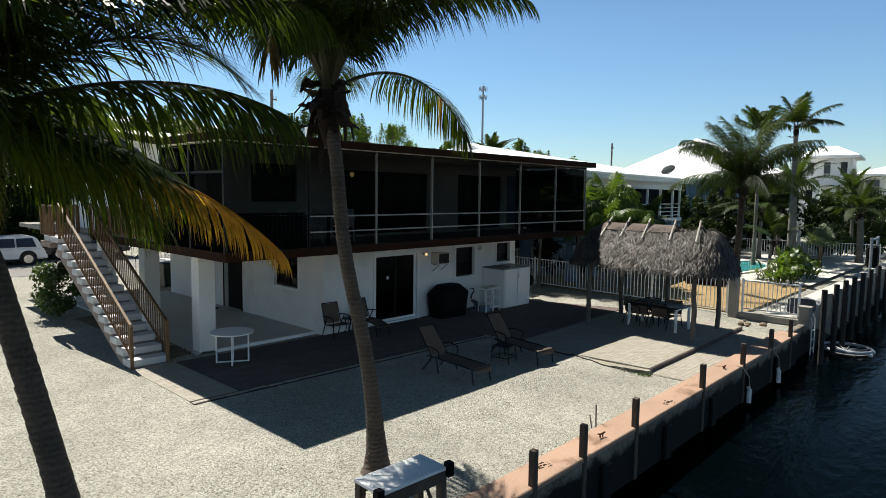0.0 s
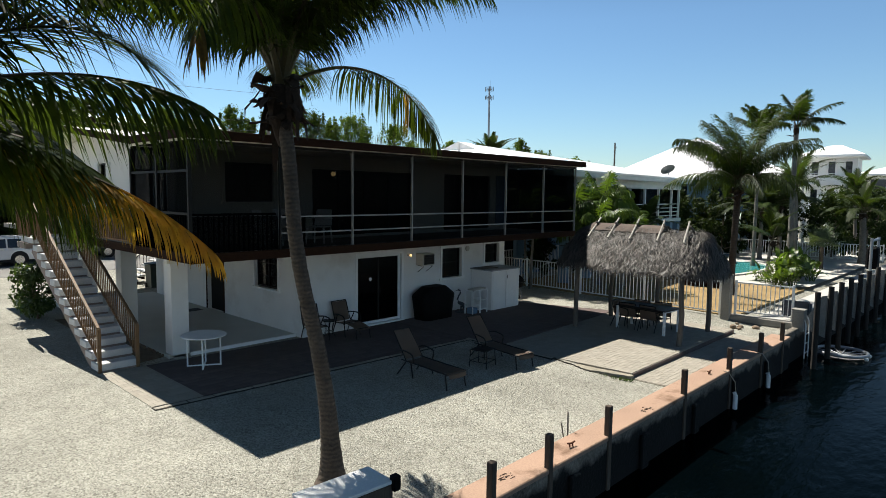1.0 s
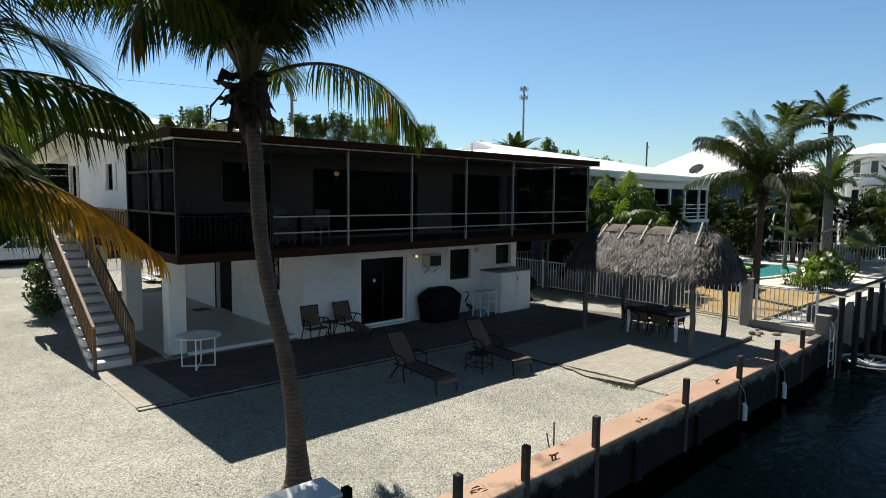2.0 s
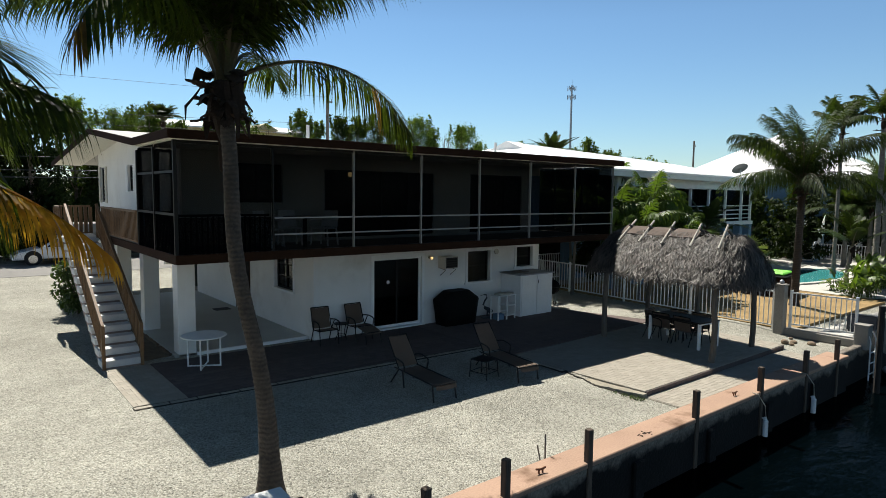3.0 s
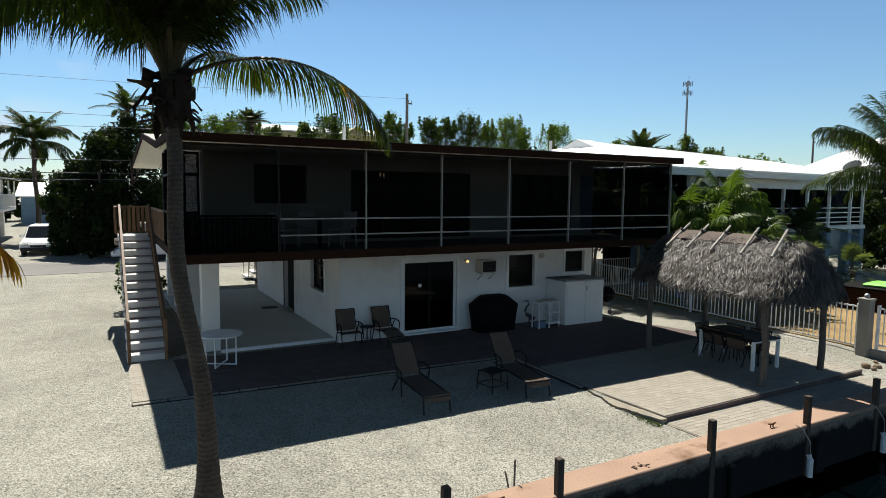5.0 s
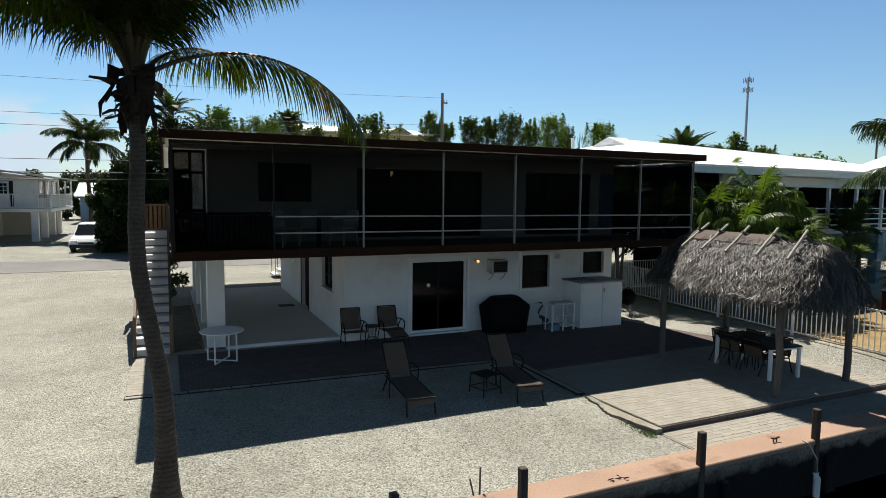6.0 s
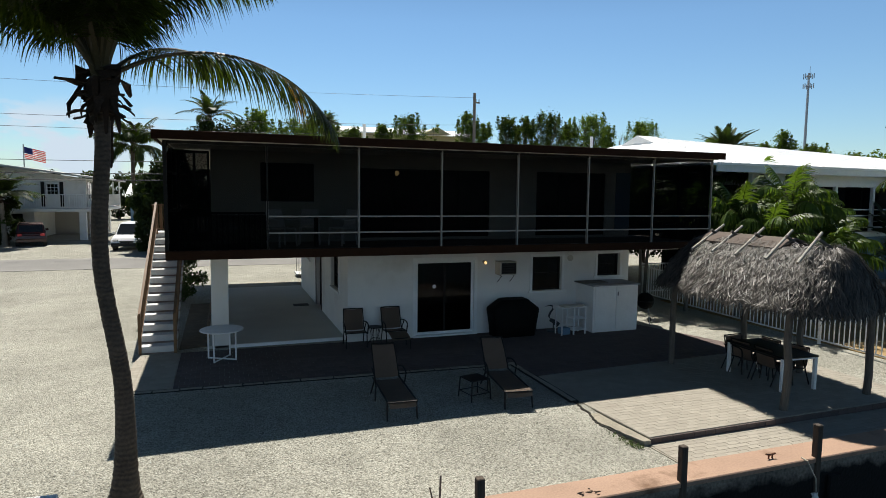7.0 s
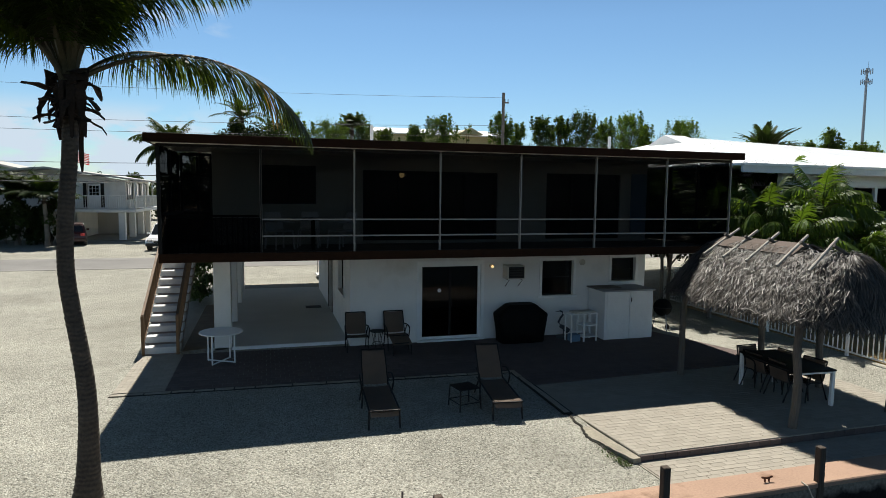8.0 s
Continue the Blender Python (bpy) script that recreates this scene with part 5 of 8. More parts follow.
def wire_table(x, y):
    t = thing("side_table", x, y, 0.005, "small round black wire side table between two chairs", "table")
    bm = bmesh.new()
    bmesh.ops.create_cone(bm, cap_ends=True, segments=24, radius1=0.2, radius2=0.2, depth=0.02, matrix=Matrix.Translation((0, 0, 0.45)))
    part("tabletop", bm, BLACKMETAL, t)
    for k in range(6):
        a = math.pi * k / 3
        c, s = math.cos(a), math.sin(a)
        part("leg", bent(bmesh.new(), [(0.19 * c, 0.19 * s, 0.0), (0.09 * c, 0.09 * s, 0.18), (0.15 * c, 0.15 * s, 0.44)], 0.008, 6), BLACKMETAL, t)
    ring = [(0.1 * math.cos(a), 0.1 * math.sin(a), 0.14) for a in np.linspace(0, 2 * math.pi, 17)]
    part("ring", tube(bmesh.new(), ring, 0.007, 6, False), BLACKMETAL, t)


wire_table(10.95, 13.95)


def lounger(x, y, rz, label):
    """Chaise longue; the foot end towards its own -y."""
    c = thing("sun_lounger", x, y, ground_z(x, y), label, "lounger", "loungers on the gravel", rz=rz)
    w = 0.265
    for s in (-1, 1):
        part("side_rail", bent(bmesh.new(), [(s * w, -1.06, 0.33), (s * w, 0.42, 0.36)], 0.017), BLACKMETAL, c)
        part("back_rail", bent(bmesh.new(), [(s * (w - 0.02), 0.3, 0.36), (s * (w - 0.03), 0.77, 0.96)], 0.015), BLACKMETAL, c)
        part("front_leg", bent(bmesh.new(), [(s * w, -1.0, 0.33), (s * (w + 0.01), -1.06, 0.0)], 0.016), BLACKMETAL, c)
        part("rear_leg", bent(bmesh.new(), [(s * w, 0.1, 0.34), (s * (w + 0.03), 0.0, 0.02)], 0.016), BLACKMETAL, c)
        part("rear_leg", bent(bmesh.new(), [(s * w, 0.25, 0.36), (s * (w + 0.02), 0.55, 0.0)], 0.016), BLACKMETAL, c)
        part("armrest", bent(bmesh.new(), [(s * (w + 0.02), 0.0, 0.36), (s * (w + 0.05), -0.02, 0.55), (s * (w + 0.05), 0.3, 0.6), (s * (w + 0.01), 0.46, 0.56)], 0.017), BLACKMETAL, c)
    part("foot_bar", T([(-w, -1.06, 0.33), (w, -1.06, 0.33)], 0.015), BLACKMETAL, c)
    part("head_bar", T([(-w + 0.03, 0.77, 0.96), (w - 0.03, 0.77, 0.96)], 0.014), BLACKMETAL, c)
    part("seat", sheet([(-1.12, 0.25), (-1.08, 0.315), (-0.99, 0.352), (-0.66, 0.335), (-0.2, 0.335), (0.28, 0.355)], -w + 0.02, w - 0.02), SLING, c)
    part("backrest", sheet([(0.31, 0.39), (0.45, 0.58), (0.61, 0.77), (0.76, 0.945)], -w + 0.035, w - 0.035), SLING, c)


lounger(10.14, 9.32, -3, "brown sling chaise lounge with raised back on gravel")
lounger(12.47, 9.2, -7, "brown sling chaise lounge with raised back on gravel")


def stool_table(x, y, rz):
    t = thing("low_side_table", x, y, ground_z(x, y), "low square black metal side table between loungers", "table", rz=rz)
    s = 0.22
    part("tabletop", B(-s, s, -s, s, 0.40, 0.42, 0.006), BLACKMETAL, t)
    for sx in (-s, s):
        for sy in (-s, s):
            part("leg", T([(sx * 0.95, sy * 0.95, 0.4), (sx * 1.05, sy * 1.05, 0.0)], 0.013, 6), BLACKMETAL, t)
    for a, b in (((-s, -s), (s, -s)), ((s, -s), (s, s)), ((s, s), (-s, s)), ((-s, s), (-s, -s))):
        part("stretcher", T([(*a, 0.14), (*b, 0.14)], 0.01, 6), BLACKMETAL, t)


stool_table(11.78, 8.98, 12)


def covered_grill():
    g = thing("covered_grill", 14.98, 13.8, 0.005, "barbecue grill under a fitted black vinyl cover", "grill")
    bm = bmesh.new()
    secs = [(0.0, 0.64, 0.35), (0.35, 0.67, 0.35), (0.74, 0.725, 0.36), (0.80, 0.72, 0.355), (1.03, 0.43, 0.26), (1.06, 0.38, 0.22)]
    rings = []
    for z, hx, hy in secs:
        ring = []
        for k in range(28):
            a = 2 * math.pi * k / 28
            c, s = math.cos(a), math.sin(a)
            q = (abs(c) ** 6 + abs(s) ** 6) ** (-1 / 6)
            f = 1 + 0.025 * math.sin(k * 2.7 + z * 5) * (1 - z * 0.6)
            ring.append(bm.verts.new((c * q * hx * f, s * q * hy * f, z)))
        rings.append(ring)
    for r0, r1 in zip(rings, rings[1:]):
        for k in range(28):
            bm.faces.new((r0[k], r0[(k + 1) % 28], r1[(k + 1) % 28], r1[k]))
    bm.faces.new(rings[-1])
    bm.faces.new(rings[0][::-1])
    for f in bm.faces:
        f.smooth = len(f.verts) == 4
    part("cover", bm, COVER, g)


covered_grill()


def utility_cart():
    c = thing("utility_cart", 16.86, 13.42, 0.005, "white two-shelf utility cart with a tray", "cart", rz=4)
    for x in (-0.2, 0.2):
        for y in (-0.17, 0.17):
            part("leg", B(x - 0.018, x + 0.018, y - 0.018, y + 0.018, 0.0, 0.8), WHITE, c)
    for z in (0.12, 0.45, 0.78):
        part("shelf", B(-0.24, 0.24, -0.2, 0.2, z, z + 0.025, 0.005), WHITE, c)
    part("side_shelf", B(-0.62, -0.245, -0.18, 0.18, 0.78, 0.8, 0.005), WHITE, c)
    for y in (-0.16, 0.16):
        part("leg", B(-0.615, -0.585, y - 0.015, y + 0.015, 0.0, 0.78), WHITE, c)
    part("lower_rail", B(-0.585, -0.245, -0.172, -0.15, 0.3, 0.33), WHITE, c)
    part("tray", B(-0.5, 0.2, -0.14, 0.15, 0.805, 0.85, 0.008), ACBODY, c)
    part("bin", B(-0.55, -0.27, -0.13, 0.14, 0.0, 0.2, 0.02), BLUEWALL, c, "small blue plastic bin")


utility_cart()
# a small heron ornament beside the cart
bm = tube(bmesh.new(), [(-0.16, 0, 0.2), (-0.05, 0, 0.3), (0.08, 0, 0.36)], 0.085, 10, True, 0.05)
tube(bm, [(0.05, 0, 0.35), (0.12, 0, 0.46), (0.07, 0, 0.58), (0.0, 0, 0.68), (0.02, 0, 0.77), (0.09, 0, 0.79)], 0.034, 8, True, 0.022)
tube(bm, [(0.08, 0, 0.79), (0.24, 0, 0.75)], 0.016, 6, True, 0.004)
for y in (-0.03, 0.03):
    tube(bm, [(-0.03, y, 0.28), (-0.02, y, 0.05)], 0.012, 6)
box(bm, -0.18, 0.16, -0.11, 0.11, 0.0, 0.05)
hz = solid("heron_ornament", bm, HERON, "small dark grey heron garden ornament standing by the wall", "ornament")
hz.matrix_basis = pose(16.3, 13.8, 0.005, 0, 0, 160)


def locker():
    k = thing("storage_locker", 18.11, 13.74, 0.005, "tall white outdoor storage locker with two doors", "cabinet")
    part("body", B(-0.78, 0.78, -0.46, 0.48, 0, 1.38, 0.01), WHITE, k)
    for a, b, hx in ((-0.77, -0.012, -0.06), (0.012, 0.77, 0.06)):
        d_ = part("door", B(a + 0.05 if a < -0.5 else a, b, -0.482, -0.462, 0.04, 1.35, 0.006), WHITE, k)
        if hx > 0:
            part("handle", B(hx - 0.012, hx + 0.012, -0.5, -0.484, 1.08, 1.2, 0.004), BLACKMETAL, d_)
    part("lid", B(-0.84, 0.83, -0.52, 0.5, 1.385, 1.43, 0.01), GALV, k, "grey weathered lid")
    part("board", B(-0.95, -0.1, -0.2, 0.3, 1.435, 1.46, 0.004), POLEWOOD, k)


locker()


def kettle(x, y):
    g = thing("kettle_grill", x, y, 0.005, "round black kettle grill on thin legs", "grill")
    bm = bmesh.new()
    bmesh.ops.create_uvsphere(bm, u_segments=20, v_segments=12, radius=0.27, matrix=Matrix.Translation((0, 0, 0.72)))
    for f in bm.faces:
        f.smooth = True
    part("bowl", bm, COVER, g)
    ring = [(0.28 * math.cos(a), 0.28 * math.sin(a), 0.73) for a in np.linspace(0, 2 * math.pi, 25)]
    part("rim", tube(bmesh.new(), ring, 0.012, 6, False), BLACKMETAL, g)
    for a in (0.4, 2.5, 4.6):
        part("leg", T([(0.18 * math.cos(a), 0.18 * math.sin(a), 0.55), (0.3 * math.cos(a), 0.3 * math.sin(a), 0.0)], 0.012, 6), GALV, g)
    for a in (0.4, 2.5):
        part("wheel", T([(0.3 * math.cos(a) - 0.02, 0.3 * math.sin(a), 0.08), (0.3 * math.cos(a) + 0.02, 0.3 * math.sin(a), 0.08)], 0.08, 12), RUBBER, g)
    part("lid_handle", bent(bmesh.new(), [(-0.06, 0, 0.97), (-0.05, 0, 1.04), (0.05, 0, 1.04), (0.06, 0, 0.97)], 0.01, 6), BLACKMETAL, g)


kettle(19.75, 14.0)


def dining_set():
    t = thing("dining_table", 18.48, 8.08, 0.005, "white framed outdoor table with dark top under the thatch", "table", rz=-4)
    part("tabletop", B(-0.47, 0.47, -0.82, 0.82, 0.70, 0.735, 0.008), BLACKMETAL, t)
    for y in (-0.79, 0.76):
        part("apron", B(-0.38, 0.38, y, y + 0.03, 0.66, 0.698), WHITE, t)
    for x in (-0.44, 0.41):
        part("side_rail", B(x, x + 0.03, -0.73, 0.73, 0.66, 0.698), BLACKMETAL, t)
    for x in (-0.42, 0.42):
        for y in (-0.77, 0.77):
            part("leg", B(x - 0.035, x + 0.035, y - 0.035, y + 0.035, 0, 0.698, 0.006), WHITE, t)
    for x, y, r in ((18.4, 8.58, 92), (18.38, 7.9, 86), (18.66, 8.5, -92), (18.7, 7.8, -86), (18.45, 8.84, 3)):
        sling_chair(x, y, 0.005, r, "brown sling chair with black frame at the outdoor table", "chairs at the outdoor table", False, 0.07, 0.8)


dining_set()


def plastic_chair(x, y, z, rz):
    c = thing("porch_chair", x, y, z, "white moulded plastic chair on the screened porch", "chair", "porch chairs", rz=rz)
    part("seat", B(-0.24, 0.24, -0.24, 0.22, 0.41, 0.44, 0.01), WHITE, c)
    part("backrest", extrude_poly(bmesh.new(), [(-0.24, 0.2, 0.45), (0.24, 0.2, 0.45), (0.2, 0.3, 0.86), (-0.2, 0.3, 0.86)], (0, 0.025, 0)), WHITE, c)
    for sx in (-0.22, 0.22):
        for sy in (-0.22, 0.2):
            part("leg", T([(sx, sy, 0.41), (sx * 1.12, sy * 1.15, 0.0)], 0.022, 6), WHITE, c)
        part("armrest", B(sx * 1.1 - 0.025, sx * 1.1 + 0.025, -0.24, 0.26, 0.62, 0.645, 0.006), WHITE, c)


for x, y, r in ((8.45, 12.9, 30), (9.15, 13.3, -10), (9.9, 12.9, -60)):
    plastic_chair(x, y, 2.765, r)
pt = thing("porch_table", 9.2, 12.55, 2.765, "dark round table on the screened porch", "table")
bm = bmesh.new()
bmesh.ops.create_cone(bm, cap_ends=True, segments=28, radius1=0.5, radius2=0.5, depth=0.03, matrix=Matrix.Translation((0, 0, 0.72)))
part("tabletop", bm, BLACKMETAL, pt)
part("pedestal", T([(0, 0, 0), (0, 0, 0.705)], 0.05, 10), BLACKMETAL, pt)

# fish-cleaning table by the near palm
bt = thing("work_bench", 4.85, 5.18, -0.1, "white-topped wooden work bench beside the seawall", "bench", rz=-3)
part("tabletop", B(-0.52, 0.52, -0.25, 0.25, 0.80, 0.845, 0.008), WHITE, bt)
part("apron", B(-0.48, 0.48, -0.25, -0.21, 0.66, 0.796, 0.004), PILING, bt)
part("apron", B(-0.48, 0.48, 0.2, 0.24, 0.66, 0.796, 0.004), PILING, bt)
for x in (-0.46, 0.46):
    for y in (-0.22, 0.22):
        part("leg", extrude_poly(bmesh.new(), [(x - 0.045, y - 0.045, 0.0), (x + 0.045, y - 0.045, 0.0), (x + 0.045, y + 0.045, 0.0), (x - 0.045, y + 0.045, 0.0)], (0, -y * 0.1, 0.796)), PILING, bt)
    part("brace", T([(x, -0.2, 0.1), (x, 0.18, 0.66)], 0.03, 4), PILING, bt)
for x in (-0.54, 0.54):
    part("corner_block", B(x - 0.05, x + 0.05, -0.3, -0.2, 0.72, 0.9, 0.01), COVER, bt)

# rocks
for i, (x, y, r) in enumerate(((21.25, 6.5, 0.11), (21.5, 6.35, 0.09), (21.7, 5.95, 0.11), (21.2, 6.3, 0.07), (21.9, 6.6, 0.06))):
    bm = bmesh.new()
    bmesh.ops.create_icosphere(bm, subdivisions=2, radius=r)
    for v in bm.verts:
        v.co *= 1 + 0.35 * noise.noise(v.co * 6 + Vector((i * 7, 0, 0)))
        v.co.z *= 0.7
    o = solid("rock", bm, ROCK, "loose tan rock lying on the gravel", "rock", group="rocks")
    o.location = (x, y, ground_z(x, y) + r * 0.35)

# ---- trees and shrubs ----


def leaf_cloud(name, clumps, per, size, seed, mat, squash=0.8, soft=False):
    """Leaves in many uneven clumps: (centre, radius)."""
    rng = random.Random(seed)
    verts, faces = [], []
    for c, r in clumps:
        for i in range(per):
            d = Vector((rng.gauss(0, 1), rng.gauss(0, 1), rng.gauss(0, 1) * squash)).normalized() * r * (min(abs(rng.gauss(0, 0.7)), 1.25) if soft else rng.random() ** 0.4)
            p = Vector(c) + d
            n = (d.normalized() * 0.5 + Vector((rng.uniform(-1, 1), rng.uniform(-1, 1), rng.uniform(0, 1)))).normalized()
            u = n.cross(Vector((rng.uniform(-1, 1), rng.uniform(-1, 1), 0.3))).normalized()
            v = n.cross(u)
            s = size * rng.uniform(0.6, 1.25)
            b = len(verts)
            verts += [p - u * s, p - v * s * 0.45, p + u * s, p + v * s * 0.45]
            faces.append((b, b + 1, b + 2, b + 3))
    me = bpy.data.meshes.new(name)
    me.from_pydata([tuple(v) for v in verts], [], faces)
    me.materials.append(mat)
    return me


def tree(x, y, h, w, seed, label, mat=None, per=70, size=0.2, clumps=26, low=0.3, z=0.0, name="tree", tuft=(0.22, 0.42), shoots=0):
    rng = random.Random(seed)
    t = thing(name, x, y, z, label, "tree")
    part("trunk", T([(0, 0, -0.1), (0.05, 0.03, h * 0.25), (rng.uniform(-0.2, 0.2), rng.uniform(-0.2, 0.2), h * 0.55), (0, 0, h * 0.8)], 0.05 + h * 0.014, 8, 0.03), BARK, t)
    cl = []
    for i in range(clumps):
        f = rng.random()
        zz = h * lerp(low, 0.97, f)
        rad = w * (math.sin(math.pi * (0.18 + 0.75 * f)) ** 0.8) * rng.uniform(0.2, 1.0)
        a = rng.uniform(0, 2 * math.pi)
        cl.append(((rad * math.cos(a), rad * math.sin(a), zz), w * rng.uniform(*tuft)))
    for i in range(shoots):
        # upright leading shoots that make the outline ragged
        a, d, tip = rng.uniform(0, 6.3), w * rng.uniform(0.15, 0.95), h * rng.uniform(0.88, 1.0)
        for k in range(5):
            cl.append(((d * math.cos(a) + rng.uniform(-0.1, 0.1), d * math.sin(a) + rng.uniform(-0.1, 0.1), tip - 0.32 * k), 0.13 + 0.07 * k))
    for c, r in cl[::4]:
        part("limb", T([(0, 0, c[2] * 0.6), (c[0] * 0.5, c[1] * 0.5, c[2] * 0.85), c], 0.05, 5, 0.015), BARK, t)
    part("crown", leaf_cloud("crown", cl, per, size, seed, mat or TREELEAF, soft=shoots > 0), None, t)
    return t


def bush(x, y, h, w, seed, label, mat=None, per=60, size=0.06, z=0.0, name="shrub"):
    rng = random.Random(seed)
    t = thing(name, x, y, z, label, "shrub")
    cl = []
    for i in range(16):
        a, f = rng.uniform(0, 2 * math.pi), rng.random()
        rad = w * math.sin(math.pi * (0.25 + 0.6 * f)) * rng.uniform(0.2, 0.95)
        cl.append(((rad * math.cos(a), rad * math.sin(a), h * lerp(0.2, 0.92, f)), w * rng.uniform(0.25, 0.45)))
    for c, r in cl[::2]:
        part("stem", T([(0, 0, -0.05), (c[0] * 0.4, c[1] * 0.4, c[2] * 0.6), c], 0.018, 5, 0.006), BARK, t)
    part("foliage", leaf_cloud("foliage", cl, per, size, seed, mat or LEAF), None, t)
    return t


bush(5.75, 22.1, 1.75, 0.95, 3, "leafy green shrub beside the stairs in gravel", LEAF, 170, 0.075)

# ---- the next yard: fence, pool, palms ----


def picket_fence(p0, p1, h, label, pitch=0.115, post_every=2.3, z=0.0, mat=None, thick=0.011):
    p0, p1 = Vector((*p0, z)), Vector((*p1, z))
    L = (p1 - p0).length
    f = thing("fence", p0.x, p0.y, z, label, "fence", rz=math.degrees(math.atan2(p1.y - p0.y, p1.x - p0.x)))
    mat = mat or WHITE
    n = max(1, round(L / post_every))
    for i in range(n + 1):
        x = L * i / n
        part("post", B(x - 0.035, x + 0.035, -0.035, 0.035, 0, h + 0.04, 0.005), mat, f)
    for a, b in ((0.1, 0.14), (h - 0.06, h - 0.02)):
        part("rail", B(0.036, L - 0.036, -0.018, 0.018, a, b), mat, f)
    me = mesh_of("picket", B(-thick, thick, -thick, thick, 0.145, h - 0.065), mat)
    k = int(L / pitch)
    for i in range(1, k):
        part("picket", me, mat, f, "", Matrix.Translation((L * i / k, 0, 0)))
    return f


picket_fence((22.42, 7.35), (23.2, 18.75), 1.22, "white metal picket fence between the two yards", 0.15, 2.6, z=0.02)
picket_fence((22.42, 6.85), (22.55, 5.15), 1.12, "white metal picket gate panel on a low kerb", 0.125, 1.7, z=0.14)
picket_fence((23.3, 18.85), (33.5, 18.7), 1.3, "white metal picket fence behind the palm shrubs", 0.13, z=0.02)
bm = B(22.3, 22.65, 4.95, 7.0, -0.1, 0.13, 0.02)
solid("kerb", bm, CONCRETE, "low concrete kerb under the gate panel", "kerb", "structure")
for x, y, h, s in ((22.3, 7.1, 1.42, 0.14), (22.35, 4.9, 0.55, 0.17)):
    p = thing("gate_pier", x, y, 0, "square grey concrete gate pier", "pier", "gate piers")
    part("pier", B(-s, s, -s, s, -0.1, h, 0.012), CONCRETE, p)
    part("pier_cap", B(-s - 0.02, s + 0.02, -s - 0.02, s + 0.02, h + 0.002, h + 0.05, 0.01), CONCRETE, p)
    if h > 1:
        bm = bmesh.new(); bmesh.ops.create_icosphere(bm, subdivisions=2, radius=0.07, matrix=Matrix.Translation((0, 0, h + 0.11)))
        part("finial", bm, GALV, p)
lad = thing("dock_ladder", 22.3, 4.75, 0.02, "curved pale metal boat ladder rails at the wall", "ladder")
for dy in (0.0,):
    for dx in (0.0, 0.42):
        part("rail", bent(bmesh.new(), [(dx, 0.3, 0.0), (dx, 0.28, 0.32), (dx, 0.05, 0.38), (dx, -0.06, 0.15), (dx, -0.06, -1.1)], 0.02), WHITE, lad)
for z in (-0.2, -0.5, -0.8):
    part("rung", T([(0, -0.06, z), (0.42, -0.06, z)], 0.016), WHITE, lad)

pile_me = mesh_of("post", T([(0, 0, -1.7), (0, 0, 1.33)], 0.08, 10), DARKPILE)
bm = extrude_poly(bmesh.new(), [(-0.06, 0.1, -0.3), (-0.06, 0.78, -0.05), (-0.06, 0.24, 1.0), (-0.06, 0.1, 1.03)], (0.12, 0, 0))
brace_me = mesh_of("brace", bm, CONCRETE)
for i, x in enumerate((21.22, 22.87, 24.29, 25.75, 27.31, 28.9, 30.8, 33.0, 35.6, 38.5, 42)):
    p = thing("dock_piling", x, 4.18, 0, "tall dark dock piling with a pale concrete brace", "piling", "dock pilings", rz=0)
    part("post", pile_me, PILING, p)
    if i:
        part("brace", brace_me, CONCRETE, p)

solid("dock_walk", B(22.66, 60, 5.06, 6.35, -0.1, 0.035, 0.01), POOLDECK, "sunlit pale concrete walk along the seawall", "walk", "structure")
solid("mulch_bed", extrude_poly(bmesh.new(), [(22.75, 6.95, -0.1), (31.5, 6.95, -0.1), (33, 11, -0.1), (30, 17, -0.1), (23.15, 17.4, -0.1)], (0, 0, 0.125)), MULCH, "dry yellow-brown mulch bed behind the fence", "mulch", "structure")


def pool():
    # a deck with a kidney-shaped opening, coping and water set into it
    cx, cy = 36.4, 12.4
    N = 48

    def rim(k, g):
        a = 2 * math.pi * k / N
        r = 1 + 0.13 * math.cos(2 * a + 0.5)
        return Vector((cx + (4.1 + g) * r * math.cos(a), cy + (2.1 + g) * r * math.sin(a), 0))
    bm = bmesh.new()
    ring = [bm.verts.new(rim(k, 0.32) + Vector((0, 0, 0.05))) for k in range(N)]
    far = []
    for k in range(N):
        a = 2 * math.pi * k / N
        d = Vector((math.cos(a), math.sin(a)))
        t = min(((x - cx) / d.x if abs(d.x) > 1e-6 and (x - cx) / d.x > 0 else 1e9) for x in (31.6, 58))
        t = min(t, min(((y - cy) / d.y if abs(d.y) > 1e-6 and (y - cy) / d.y > 0 else 1e9) for y in (6.95, 18.5)))
        far.append(bm.verts.new((cx + d.x * t, cy + d.y * t, 0.05)))
    for k in range(N):
        bm.faces.new((ring[k], far[k], far[(k + 1) % N], ring[(k + 1) % N]))
    solid("pool_deck", bm, POOLDECK, "pale textured pool deck, sunlit", "deck", "structure")
    bm = bmesh.new()
    prof = [(0.34, 0.0), (0.34, 0.12), (0.0, 0.12), (0.0, -0.05)]
    rows = [[bm.verts.new(rim(k, g) + Vector((0, 0, z))) for k in range(N)] for g, z in prof]
    for a, b in zip(rows, rows[1:]):
        for k in range(N):
            bm.faces.new((a[k], a[(k + 1) % N], b[(k + 1) % N], b[k]))
    pl = thing("swimming_pool", cx, cy, 0, "kidney-shaped turquoise swimming pool with pale coping", "pool")
    pl.matrix_basis = Matrix()
    part("coping", bm, POOLDECK, pl)
    bm = bmesh.new()
    bm.faces.new([bm.verts.new(rim(k, 0.01) + Vector((0, 0, 0.075))) for k in range(N)])
    part("pool_water", bm, POOLWATER, pl, "clear turquoise pool water")


